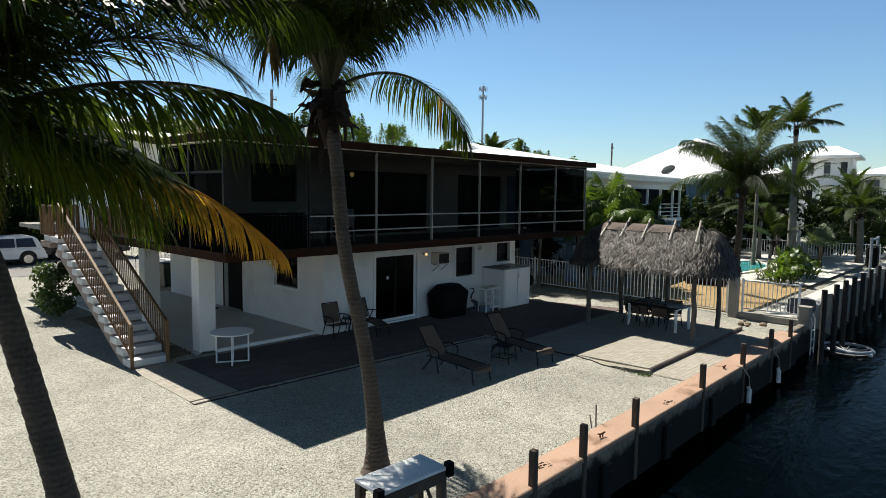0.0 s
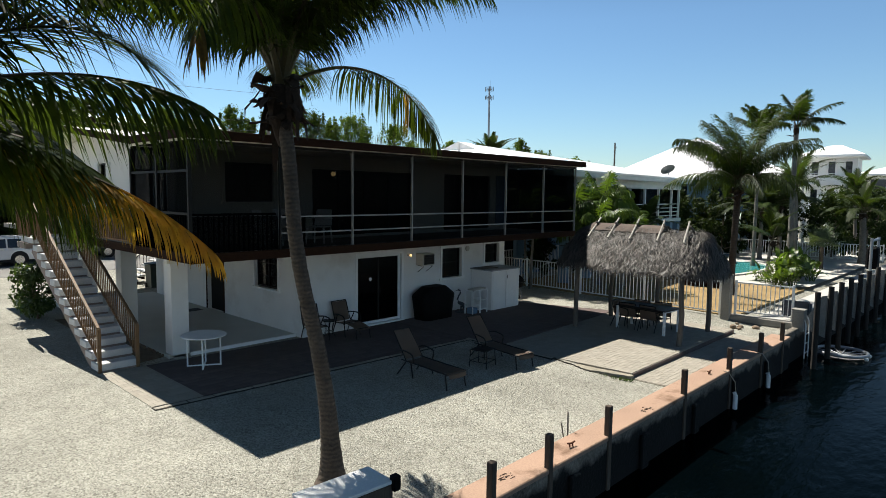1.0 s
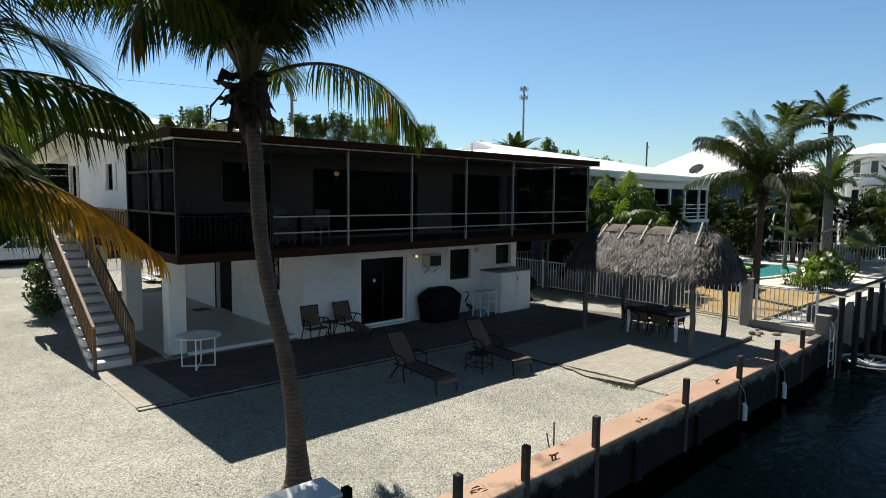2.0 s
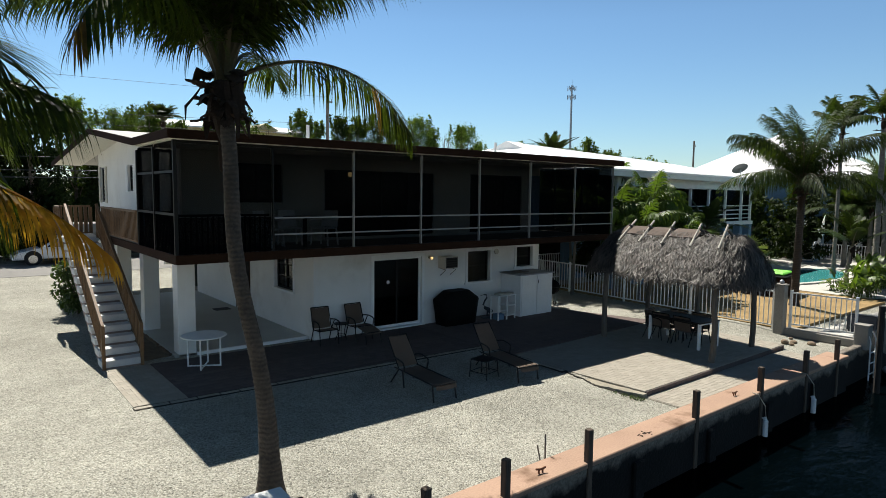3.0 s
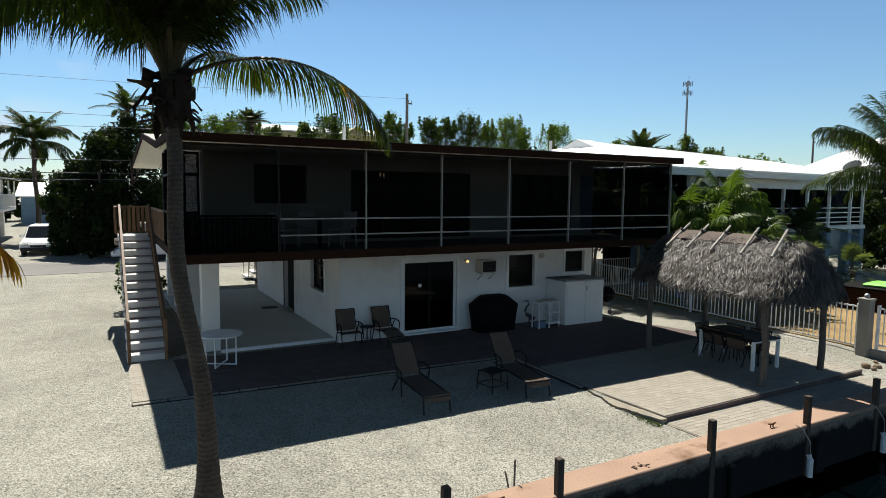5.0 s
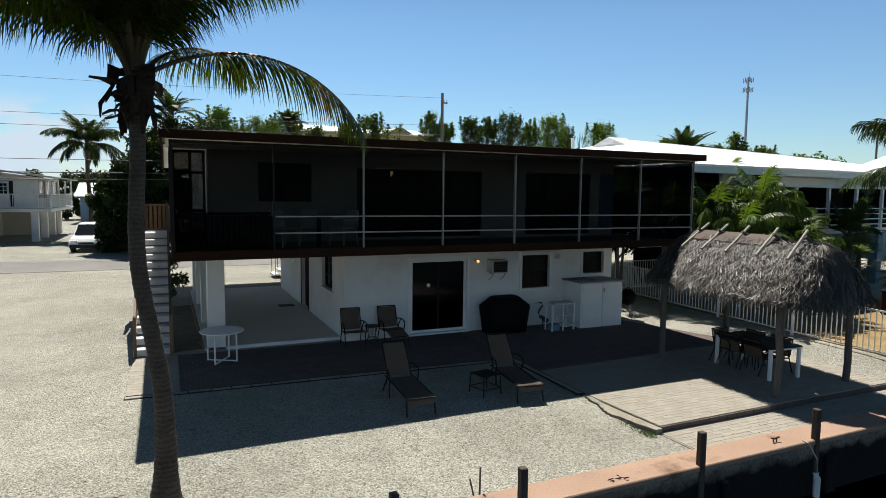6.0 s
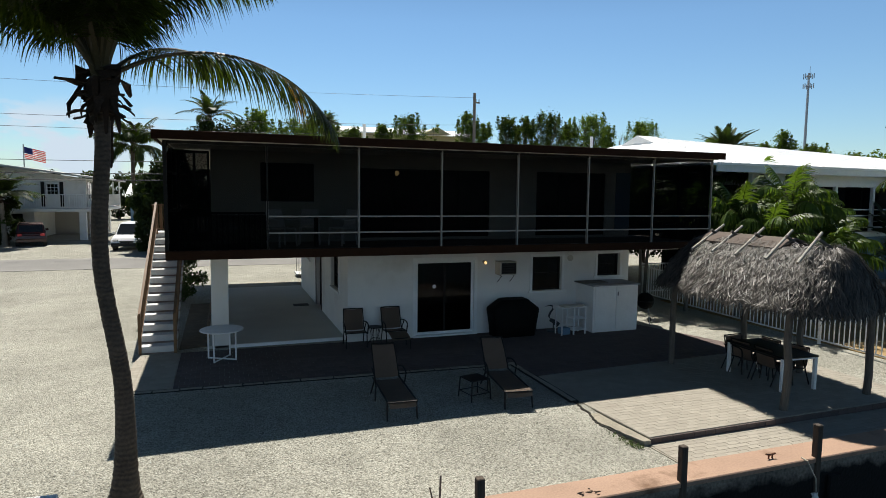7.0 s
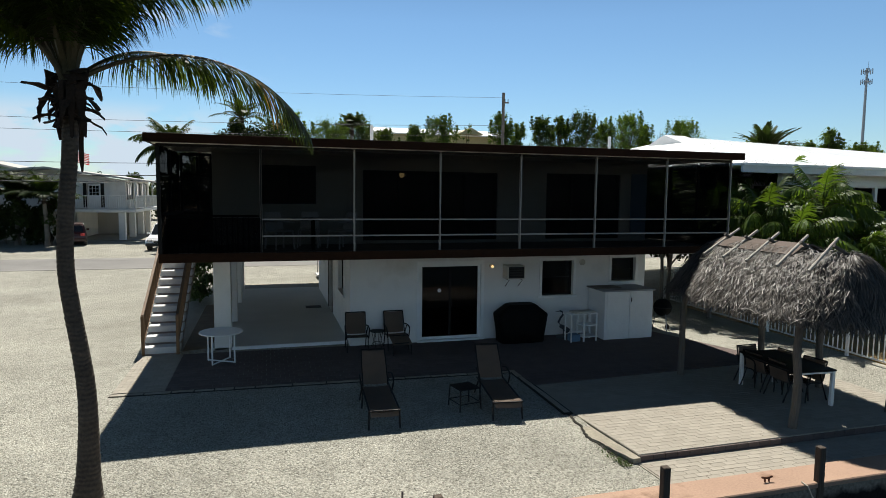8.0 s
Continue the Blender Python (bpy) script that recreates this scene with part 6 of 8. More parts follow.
pool()
tub = thing("hot_tub", 29.6, 10.6, 0.03, "dark square hot tub with a lime green float on it", "hot tub", rz=8)
part("cabinet", B(-0.85, 0.85, -0.85, 0.85, 0, 0.78, 0.03), BROWN, tub)
part("cover", B(-0.88, 0.88, -0.88, 0.88, 0.785, 0.86, 0.03), COVER, tub)
part("float", B(-0.6, 0.75, -0.7, 0.1, 0.87, 0.98, 0.05), LIME, tub, "lime green inflatable float")

# garden palms of the next yard
def garden_palm(x, y, h, L, nf, seed, label, r=0.13, e=(70, -30), hang=0.7, tm=None, leaf=0.55, n=42, lean=0.2, name="coconut_palm", low=True, width=0.05, lm=None):
    rng = random.Random(seed)
    lx, ly = rng.uniform(-lean, lean), rng.uniform(-lean, lean)
    pts = [(x + lx * t * t, y + ly * t * t, h * t) for t in (0.05, 0.25, 0.5, 0.75, 1.0)]
    fr = ring_of(nf // 2, e[0], e[1] + 30, L, hang, seed) + ring_of(nf - nf // 2, e[0] - 30, e[1], L, hang * 1.2, seed + 1)
    fr += ring_of(3, 84, 45, L * 0.85, hang * 0.6, seed + 2)
    return palm(x, y, pts, r * 1.1, r * 0.85, fr, label, 6, None, lm or FRONDFAR, n, leaf, seed, tm or TRUNKG, name, width)


crown = ring_of(13, 85, 44, 3.0, 2.2, 21, 26) + ring_of(16, 70, 0, 3.1, 3.4, 22, 24) + ring_of(10, 40, -46, 3.1, 3.6, 23, 24)
palm(27.5, 8.75, [(27.45, 8.73, 0.2), (27.25, 8.65, 1.2), (26.95, 8.52, 2.4), (26.6, 8.37, 3.6), (26.3, 8.25, 4.5)], 0.15, 0.12, crown, "full green coconut palm in the mulch bed", 18, None, FRONDFAR, 66, 0.82, 21, TRUNKDARK, "coconut_palm", 0.023)
garden_palm(42.5, 10.2, 4.7, 3.0, 15, 23, "coconut palm beside the pool fence", 0.14)
garden_palm(46.5, 7.4, 3.2, 2.6, 16, 24, "short stout palm near the seawall walk", 0.2, (60, -40))
garden_palm(53, 9.0, 4.4, 2.4, 12, 25, "slender palm before the far houses", 0.12)
garden_palm(35.3, 9.6, 1.9, 1.8, 9, 26, "young palm with arching leaves in the bed", 0.09, (75, 5), 0.5)
garden_palm(39.1, 9.6, 8.0, 2.35, 10, 27, "tall royal palm with smooth grey trunk", 0.14, (64, -30), 1.6, lean=0.05, name="royal_palm", leaf=0.72, n=44, width=0.055)
garden_palm(39.5, 11.6, 7.9, 1.8, 8, 28, "slender tall palm with few upright fronds", 0.1, (80, 10), 1.8, lean=0.05, name="royal_palm", leaf=0.7, width=0.06)
garden_palm(32.6, 15.2, 2.4, 2.2, 10, 29, "fan of palm leaves before the porch", 0.1, (70, -20), 0.6)
for x, y, h, s in ((44.0, 12.6, 3.2, 132), (47.5, 12.4, 3.7, 133)):
    garden_palm(x, y, h, 2.8, 24, s, "dark leafy garden palm before the far houses", 0.13, leaf=0.8, n=48, width=0.05)
for x, y, h, s in ((23.7, 13.0, 2.6, 31), (23.5, 14.0, 3.2, 32), (24.8, 13.2, 3.6, 33), (24.5, 14.6, 2.3, 34), (25.8, 14.0, 3.3, 35), (26.4, 13.0, 2.6, 36), (25.2, 12.5, 2.0, 37), (22.6, 15.4, 3.2, 38), (22.0, 17.2, 3.6, 39), (24.4, 17.0, 3.9, 40), (26.6, 16.4, 4.1, 41), (23.0, 18.2, 4.2, 42)):
    garden_palm(x, y, h, 1.8, 13, s, "dense bright green clumping palm behind the fence", 0.06, (80, -48), 3.2, leaf=0.72, n=25, name="clumping_palm", width=0.05, lean=0.4, lm=CLUMPLEAF)


def fan_palm(x, y, h, n, seed, label):
    """A short trunk with round fans of stiff folded leaflets on long stalks."""
    rng = random.Random(seed)
    t = thing("fan_palm", x, y, 0.02, label, "palm tree", "fan palms")
    part("trunk", T([(0, 0, -0.05), (0.03, 0.02, h * 0.5), (0.0, 0.0, h)], 0.11, 10, 0.09), TRUNK, t)
    for k in range(n):
        az, e, ln, rad = rng.uniform(0, 6.28), radians(rng.uniform(-25, 80)), rng.uniform(0.5, 0.85), rng.uniform(0.42, 0.62)
        d = Vector((math.cos(az) * math.cos(e), math.sin(az) * math.cos(e), math.sin(e)))
        side = Vector((-math.sin(az), math.cos(az), 0))
        up = side.cross(d) * -1
        hub = Vector((0, 0, h)) + d * ln
        bm = T([(0, 0, h - 0.05), Vector((0, 0, h)) + d * ln * 0.5 + Vector((0, 0, 0.04)), hub], 0.012, 5)
        for j in range(22):
            a = radians(lerp(-118, 118, j / 21))
            tip = hub + (d * math.cos(a) + side * math.sin(a)) * rad * rng.uniform(0.85, 1.05) + Vector((0, 0, -0.12 * rng.random()))
            mid = hub.lerp(tip, 0.6) + up * 0.03
            w = (d * -math.sin(a) + side * math.cos(a)) * 0.026
            bm.faces.new([bm.verts.new(v) for v in (hub, mid - w, tip, mid + w)])
        part("fan_leaf", bm, FANLEAF, t)


for x, y, h, s in ((30.4, 13.6, 1.5, 601), (31.8, 12.4, 1.1, 602), (28.6, 14.2, 1.3, 603), (34.2, 15.6, 1.7, 604), (41.0, 8.4, 1.3, 605), (43.6, 9.0, 1.6, 606)):
    fan_palm(x, y, h, 20, s, "silvery green fan palm in the garden bed")


def blade_plant(x, y, h, n, seed, label, mat):
    """Several stems with long arching leaves."""
    rng = random.Random(seed)
    t = thing("garden_plant", x, y, 0.02, label, "plant", "plants in the pool bed")
    for k in range(n):
        az, e, ln, w = rng.uniform(0, 6.28), radians(rng.uniform(5, 78)), rng.uniform(0.35, 0.75), rng.uniform(0.07, 0.15)
        q = Vector((rng.uniform(-0.2, 0.2), rng.uniform(-0.2, 0.2), 0))
        top = q + Vector((math.cos(az) * 0.15, math.sin(az) * 0.15, h * rng.uniform(0.25, 0.75)))
        bm = T([q, (q + top) / 2 + Vector((0, 0, 0.03)), top], 0.014, 5)
        side = Vector((-math.sin(az), math.cos(az), 0))
        d, p_, rows = Vector((math.cos(az) * math.cos(e), math.sin(az) * math.cos(e), math.sin(e))), top, []
        for m in range(6):
            f = (0.25, 0.8, 1.0, 0.85, 0.5, 0.05)[m]
            rows.append([bm.verts.new(p_ - side * w * f + Vector((0, 0, 0.02 * f))), bm.verts.new(p_), bm.verts.new(p_ + side * w * f + Vector((0, 0, 0.02 * f)))])
            p_ = p_ + d * ln / 5
            d = (d + Vector((0, 0, -0.28))).normalized()
        for a, b in zip(rows, rows[1:]):
            bm.faces.new((a[0], a[1], b[1], b[0])); bm.faces.new((a[1], a[2], b[2], b[1]))
        part("leaf", bm, mat, t)


rng_b = random.Random(77)
for i in range(20):
    x, y = 31.2 + 8.2 * (i + rng_b.random()) / 20, rng_b.uniform(7.3, 9.3)
    blade_plant(x, y, rng_b.uniform(0.6, 1.7), 16, 300 + i, "leafy green garden plant in the mulch bed", BEDLEAF if i % 3 else CLUMPLEAF)
cb = thing("covered_box", 24.45, 5.45, 0.035, "dark grey covered box on the pale walk", "box", rz=8)
bm = extrude_poly(bmesh.new(), [(-0.55, -0.36, 0), (0.55, -0.36, 0), (0.55, -0.36, 0.42), (-0.5, -0.36, 0.55)], (0, 0.8, 0))
bmesh.ops.bevel(bm, geom=bm.edges[:], offset=0.05, segments=2, affect="EDGES")
part("cover", bm, M("grey_tarpaulin", (0.05, 0.055, 0.065), 0.7, 0.2, 3, 20, 0.3), cb)
for i, (x, y, h, w) in enumerate(((21.4, 19.4, 5.6, 1.5), (22.6, 21.6, 6.0, 1.8), (21.4, 23.5, 5.4, 1.6), (24.6, 20.4, 5.0, 1.4))):
    tree(x, y, h, w, 64 + i, "dark leafy garden tree beside the house", DARKLEAF, 120, 0.13, 26, 0.36)
for i, (x, y, h, w) in enumerate(((46.4, 16.8, 4.4, 1.9), (44.6, 15.2, 4.0, 1.7), (48.2, 20.4, 4.6, 2.0), (43.0, 17.6, 3.6, 1.6), (50.2, 16.6, 2.6, 1.5), (50.4, 14.6, 4.6, 2.0), (51.6, 13.9, 4.4, 2.0), (49.8, 18.6, 2.4, 1.4), (49.5, 13.0, 4.4, 2.0), (50.0, 9.8, 4.6, 2.0), (55, 8.6, 4.4, 2.2), (58, 11, 5.2, 2.4), (62, 9.2, 4.8, 2.4), (66, 8.2, 4.5, 2.4))):
    tree(x, y, h, w, 170 + i, "dark leafy garden tree before the far houses", DARKLEAF, 90, 0.17, 26, 0.1)
bush(25.6, 16.9, 2.2, 1.0, 60, "dark green shrub behind the fence", DARKLEAF, 60, 0.12)
bush(28.5, 16.0, 1.6, 1.2, 61, "dark green shrub in front of the raised house", DARKLEAF, 60, 0.12)

# shade sail frame and dark boat lift motor posts at the far dock
bl = thing("boat_lift", 33.5, 4.9, 0.03, "grey boat lift posts with a dark covered motor", "boat lift")
for x in (0, 1.6):
    part("post", T([(x, 0, 0), (x, 0, 2.3)], 0.06, 8), GALV, bl)
part("beam", T([(-0.1, 0, 2.2), (1.7, 0, 2.2)], 0.06, 8), GALV, bl)
part("motor", B(0.3, 0.9, -0.2, 0.25, 0.9, 1.9, 0.08), COVER, bl)

# ---- houses of the next yards ----


def raised_house():
    h = thing("raised_house", 24.9, 15.2, 0, "raised white house with metal roof and railed porch", "house", rz=5)
    L, D = 15.6, 13.0
    part("upper_wall", wall("y", 2.4, 0.2, -1.4, L, 2.7, 5.0, [(1.6, 3.4, 3.1, 4.6), (5.2, 7.6, 2.8, 4.7), (9.4, 12.0, 2.8, 4.7), (13.0, 15.0, 3.0, 4.6)]), WHITE, h)
    part("end_wall", wall("x", -1.4, 0.2, 2.6, D, 2.7, 5.0, [(5, 6.2, 3.4, 4.5)]), WHITE, h)
    part("end_wall", wall("x", L - 0.2, 0.2, 2.6, D, 2.7, 5.0), BLUEWALL, h)
    part("back_wall", wall("y", D, 0.2, -1.4, L, 2.7, 5.0), WHITE, h)
    # black panel behind the windows paints the dark interior
    part("inner_black_panel", B(0.9, L - 0.3, 5.0, 5.1, 2.7, 5.0), DARKVOID, h)
    for u0, u1, z0, z1 in ((1.6, 3.4, 3.1, 4.6), (5.2, 7.6, 2.8, 4.7), (9.4, 12.0, 2.8, 4.7), (13.0, 15.0, 3.0, 4.6)):
        bm = bmesh.new()
        for a, b, c, d_ in ((u0, u0 + 0.06, z0, z1), (u1 - 0.06, u1, z0, z1), (u0, u1, z0, z0 + 0.06), (u0, u1, z1 - 0.06, z1), ((u0 + u1) / 2 - 0.03, (u0 + u1) / 2 + 0.03, z0, z1)):
            box(bm, a, b, 2.42, 2.5, c, d_)
        w = part("window", bm, WHITE, h)
        g = part("pane", B(u0 + 0.05, u1 - 0.05, 2.46, 2.468, z0 + 0.05, z1 - 0.05), GLASS, w)
        g.visible_shadow = False
    part("porch_floor", B(0.2, L + 0.1, -0.1, D, 2.5, 2.7), WHITE, h)
    part("porch_beam", B(0.2, L + 0.1, -0.05, 0.12, 4.5, 4.95), WHITE, h)
    part("eave_fascia", B(-2.2, L + 0.4, -0.65, -0.57, 4.9, 5.19), WHITE, h)
    for x in (0.3, 2.6, 5.0, 7.4, 9.6, 11.8, 14.1, 15.5):
        part("porch_post", B(x - 0.07, x + 0.07, -0.03, 0.1, 2.7, 4.5), WHITE, h)
        part("column", B(x - 0.2, x + 0.2, -0.05, 0.35, 0, 2.5), BLUEWALL, h)
    for a, b in zip((0.3, 2.6, 5.0, 7.4, 9.6, 11.8, 14.1), (2.6, 5.0, 7.4, 9.6, 11.8, 14.1, 15.5)):
        part("porch_screen", B(a + 0.08, b - 0.08, 0.08, 0.084, 2.72, 4.48), PORCHSCREEN, h, "dark insect screen")
    for z in (2.88, 3.12, 3.36, 3.6):
        part("porch_rail", B(0.38, 15.4, 0.01, 0.06, z - 0.025, z + 0.025), WHITE, h)
    part("lower_wall", wall("y", 3.2, 0.2, 1.0, L, 0, 2.5, [(3, 4.5, 0.1, 2.1), (9, 12, 0.1, 2.2)]), BLUEWALL, h)
    # black panel behind the lower openings, painted as deep shade
    part("lower_wall", B(1.2, L, 5, 5.2, 0, 2.5), DARKVOID, h)
    # gabled roof in standing-seam metal, seams included
    rz, ez, ry = 6.85, 5.2, 7.4
    bm = bmesh.new()
    lo = [bm.verts.new(q) for q in ((-2.2, -0.7, ez), (L + 0.4, -0.7, ez), (20.2, 2 * ry + 0.7, ez), (-2.2, 2 * ry + 0.7, ez))]
    un = [bm.verts.new(v.co - Vector((0, 0, 0.08))) for v in lo]
    hi = [bm.verts.new((2.6, ry, rz)), bm.verts.new((20.0, ry, rz - 0.35))]
    for q in ((lo[0], lo[1], hi[1], hi[0]), (lo[1], lo[2], hi[1]), (lo[2], lo[3], hi[0], hi[1]), (lo[3], lo[0], hi[0]), (un[3], un[2], un[1], un[0])):
        bm.faces.new(q)
    for k in range(4):
        bm.faces.new((un[k], un[(k + 1) % 4], lo[(k + 1) % 4], lo[k]))
    roof = part("roof", bm, METALROOF, h, "white standing-seam metal roof")
    for i in range(42):
        x = lerp(-2.1, L + 0.3, i / 41)
        t = max(0.0, min(1.0, 1 - (2.6 - x) / 4.8)) if x < 2.6 else 1.0
        zt = lerp(rz, rz - 0.35, max(0.0, (x - 2.6) / 17.4))
        bm = extrude_poly(bmesh.new(), [(x, -0.7, ez), (x, lerp(-0.7, ry, t), lerp(ez, zt, t)), (x, lerp(-0.7, ry, t), lerp(ez, zt, t) + 0.025), (x, -0.7, ez + 0.025)], (0.02, 0, 0))
        part("seam", bm, METALROOF, roof)
    # little gable at the left end of the ridge
    bm = extrude_poly(bmesh.new(), [(1.5, ry - 1.3, rz - 0.42), (1.5, ry, rz + 0.06), (1.5, ry + 1.3, rz - 0.42)], (1.2, 0, 0))
    part("gablet", bm, WHITE, roof)
    return h


raised_house()


def garden_stairs(x, y, rz):
    t = thing("garden_staircase", x, y, 0.02, "teal-walled outdoor stairs with white baluster rails", "stairs", rz=rz)
    n, run, rise = 11, 0.29, 0.18
    for k in range(n):
        part("step", B(run * k, run * (k + 1) + 0.03, 0, 1.1, rise * (k + 1) - 0.06, rise * (k + 1), 0.008), WHITE, t)
    part("stair_wall", extrude_poly(bmesh.new(), [(0, 0.02, -0.05), (run * n, 0.02, -0.05), (run * n, 0.02, rise * n - 0.07), (0.02, 0.02, 0.1)], (0, 1.06, 0)), BLUEWALL, t)
    for y0 in (0.03, 1.07):
        r_ = part("stair_rail", T([(0, y0, rise + 0.95), (run * n, y0, rise * n + 0.95)], 0.03, 6), WHITE, t)
        for k in range(2 * n):
            u = run * (k + 0.5) / 2
            part("baluster", T([(u, y0, rise * (k // 2 + 1)), (u, y0, rise + 0.95 + (u / run) * rise * (n - 1) / n)], 0.016, 5), WHITE, r_)


garden_stairs(45.2, 14.7, 10)


def hip_house(name, x, y, rz, L, D, z_eave, z_peak, label, wall_mat, floors=2, z_floor=0.0, overhang=0.7, ridge=0.25):
    h = thing(name, x, y, 0, label, "house", rz=rz)
    n = max(3, int(L / 3.0))
    for f in range(floors):
        z0, z1 = z_eave / floors * f + z_floor, z_eave / floors * (f + 1)
        w = [(L * (i + 0.25) / n, L * (i + 0.75) / n, z0 + 0.8 if f or i % 2 else z0 + 0.1, z1 - 0.5) for i in range(n)]
        part("front_wall", wall("y", 0, 0.2, 0, L, z0, z1, w), wall_mat, h)
        for u0, u1, c, d_ in w:
            bm = bmesh.new()
            for a, b, e, g in ((u0, u0 + 0.07, c, d_), (u1 - 0.07, u1, c, d_), (u0, u1, c, c + 0.07), (u0, u1, d_ - 0.07, d_)):
                box(bm, a, b, 0.03, 0.12, e, g)
            ww = part("window", bm, WHITE, h)
            part("pane", B(u0 + 0.06, u1 - 0.06, 0.07, 0.078, c + 0.06, d_ - 0.06), CARGLASS, ww)
        wy = [(D * (i + 0.25) / 3, D * (i + 0.75) / 3, z0 + 0.8, z1 - 0.5) for i in range(3)]
        part("side_wall", wall("x", 0, 0.2, 0.2, D, z0, z1, wy), wall_mat, h)
        for u0, u1, c, d_ in wy:
            part("pane", B(0.07, 0.08, u0, u1, c, d_), CARGLASS, h)
        part("side_wall", wall("x", L - 0.2, 0.2, 0.2, D, z0, z1), wall_mat, h)
        if f:
            part("balcony", B(-0.2, L + 0.2, -1.8, -0.01, z0 - 0.18, z0), WHITE, h)
            part("balcony_rail", B(-0.2, L + 0.2, -1.78, -1.73, z0 + 0.92, z0 + 0.98), WHITE, h)
            for i in range(int(L / 0.3)):
                part("baluster", B(i * 0.3 - 0.015, i * 0.3 + 0.015, -1.77, -1.74, z0, z0 + 0.92), WHITE, h)
            for i in range(n + 1):
                part("column", B(L * i / n - 0.12, L * i / n + 0.12, -1.75, -1.5, 0, z0 - 0.18), WHITE, h)
    o = overhang
    of = o + (1.6 if floors > 1 else 0)
    c = [(-o, -of), (L + o, -of), (L + o, D + o), (-o, D + o)]
    r0, r1 = (L * (0.5 - ridge / 2), D / 2), (L * (0.5 + ridge / 2), D / 2)
    bm = bmesh.new()
    lo = [bm.verts.new((a, b, z_eave)) for a, b in c]
    hi = [bm.verts.new((*r0, z_peak)), bm.verts.new((*r1, z_peak))]
    und = [bm.verts.new((a, b, z_eave - 0.2)) for a, b in c]
    bm.faces.new((lo[0], lo[1], hi[1], hi[0])); bm.faces.new((lo[1], lo[2], hi[1])); bm.faces.new((lo[2], lo[3], hi[0], hi[1])); bm.faces.new((lo[3], lo[0], hi[0]))
    for k in range(4):
        bm.faces.new((und[k], und[(k + 1) % 4], lo[(k + 1) % 4], lo[k]))
    bm.faces.new(und[::-1])
    part("roof", bm, METALROOF, h, "white metal hip roof")
    return h


hip_house("blue_house", 50.5, 15.5, 5, 14, 11, 5.6, 9.2, "pale blue house with a white metal hip roof", BLUEWALL, 2)
hip_house("white_house", 72, 16.9, -84, 4.3, 5, 8.3, 9.5, "white tall house with a white metal roof", WHITE, 3)
hip_house("white_house", 86, 14.6, -82, 16, 11, 6.9, 8.8, "white house with a low metal roof by the canal", WHITE, 2)
dish = thing("satellite_dish", 42.3, 18.2, 5.25, "grey satellite dish on the roof edge", "dish", rz=150)
part("mast", T([(0, 0, 0), (0, 0, 0.6)], 0.04, 8), GALV, dish)
bm = bmesh.new()
bmesh.ops.create_cone(bm, cap_ends=True, segments=24, radius1=0.5, radius2=0.42, depth=0.08, matrix=pose(0, -0.12, 0.72, 38, 0, 0))
part("reflector", bm, GALV, dish)
picket_fence((48.4, 6.6), (46.8, 18.5), 1.1, "white picket fence round the far side of the pool", 0.16, z=0.05, thick=0.018)

# ---- behind the house and across the street ----
st = thing("back_steps", 10.4, 27.6, 0, "dark back steps with a thin black rail", "stairs")
for k in range(7):
    part("step", B(0.05 + 0.28 * k, 0.35 + 0.28 * k, 0, 1.1, 0.19 * (k + 1) - 0.07, 0.19 * (k + 1)), STEPWHITE, st)
    part("riser", B(0.3 + 0.28 * k, 0.33 + 0.28 * k, 0, 1.1, 0.19 * k, 0.19 * (k + 1) - 0.072), BROWN, st)
for y in (0.0, 1.1):
    part("rail", T([(0.1, y, 1.05), (2.0, y, 2.35)], 0.02, 6), BLACKMETAL, st)
    for k in range(7):
        part("baluster", T([(0.15 + 0.28 * k, y, 0.19 * k + 0.15), (0.15 + 0.28 * k, y, 1.08 + 0.19 * k)], 0.012, 5), BLACKMETAL, st)
bn = thing("wheelie_bin", 10.9, 26.2, 0, "dark green plastic wheelie bin behind the carport", "bin")
bm = extrude_poly(bmesh.new(), [(-0.24, -0.26, 0.03), (0.24, -0.26, 0.03), (0.24, 0.26, 0.03), (-0.24, 0.26, 0.03)], (0, 0, 0.95))
for v in bm.verts:
    if v.co.z > 0.5:
        v.co.x *= 1.2; v.co.y *= 1.2
part("body", bm, BIN, bn)
part("lid", B(-0.32, 0.32, -0.36, 0.34, 0.985, 1.04, 0.02), BIN, bn)
for x in (-0.26, 0.26):
    part("wheel", T([(x - 0.03, 0.27, 0.1), (x + 0.03, 0.27, 0.1)], 0.1, 12), RUBBER, bn)


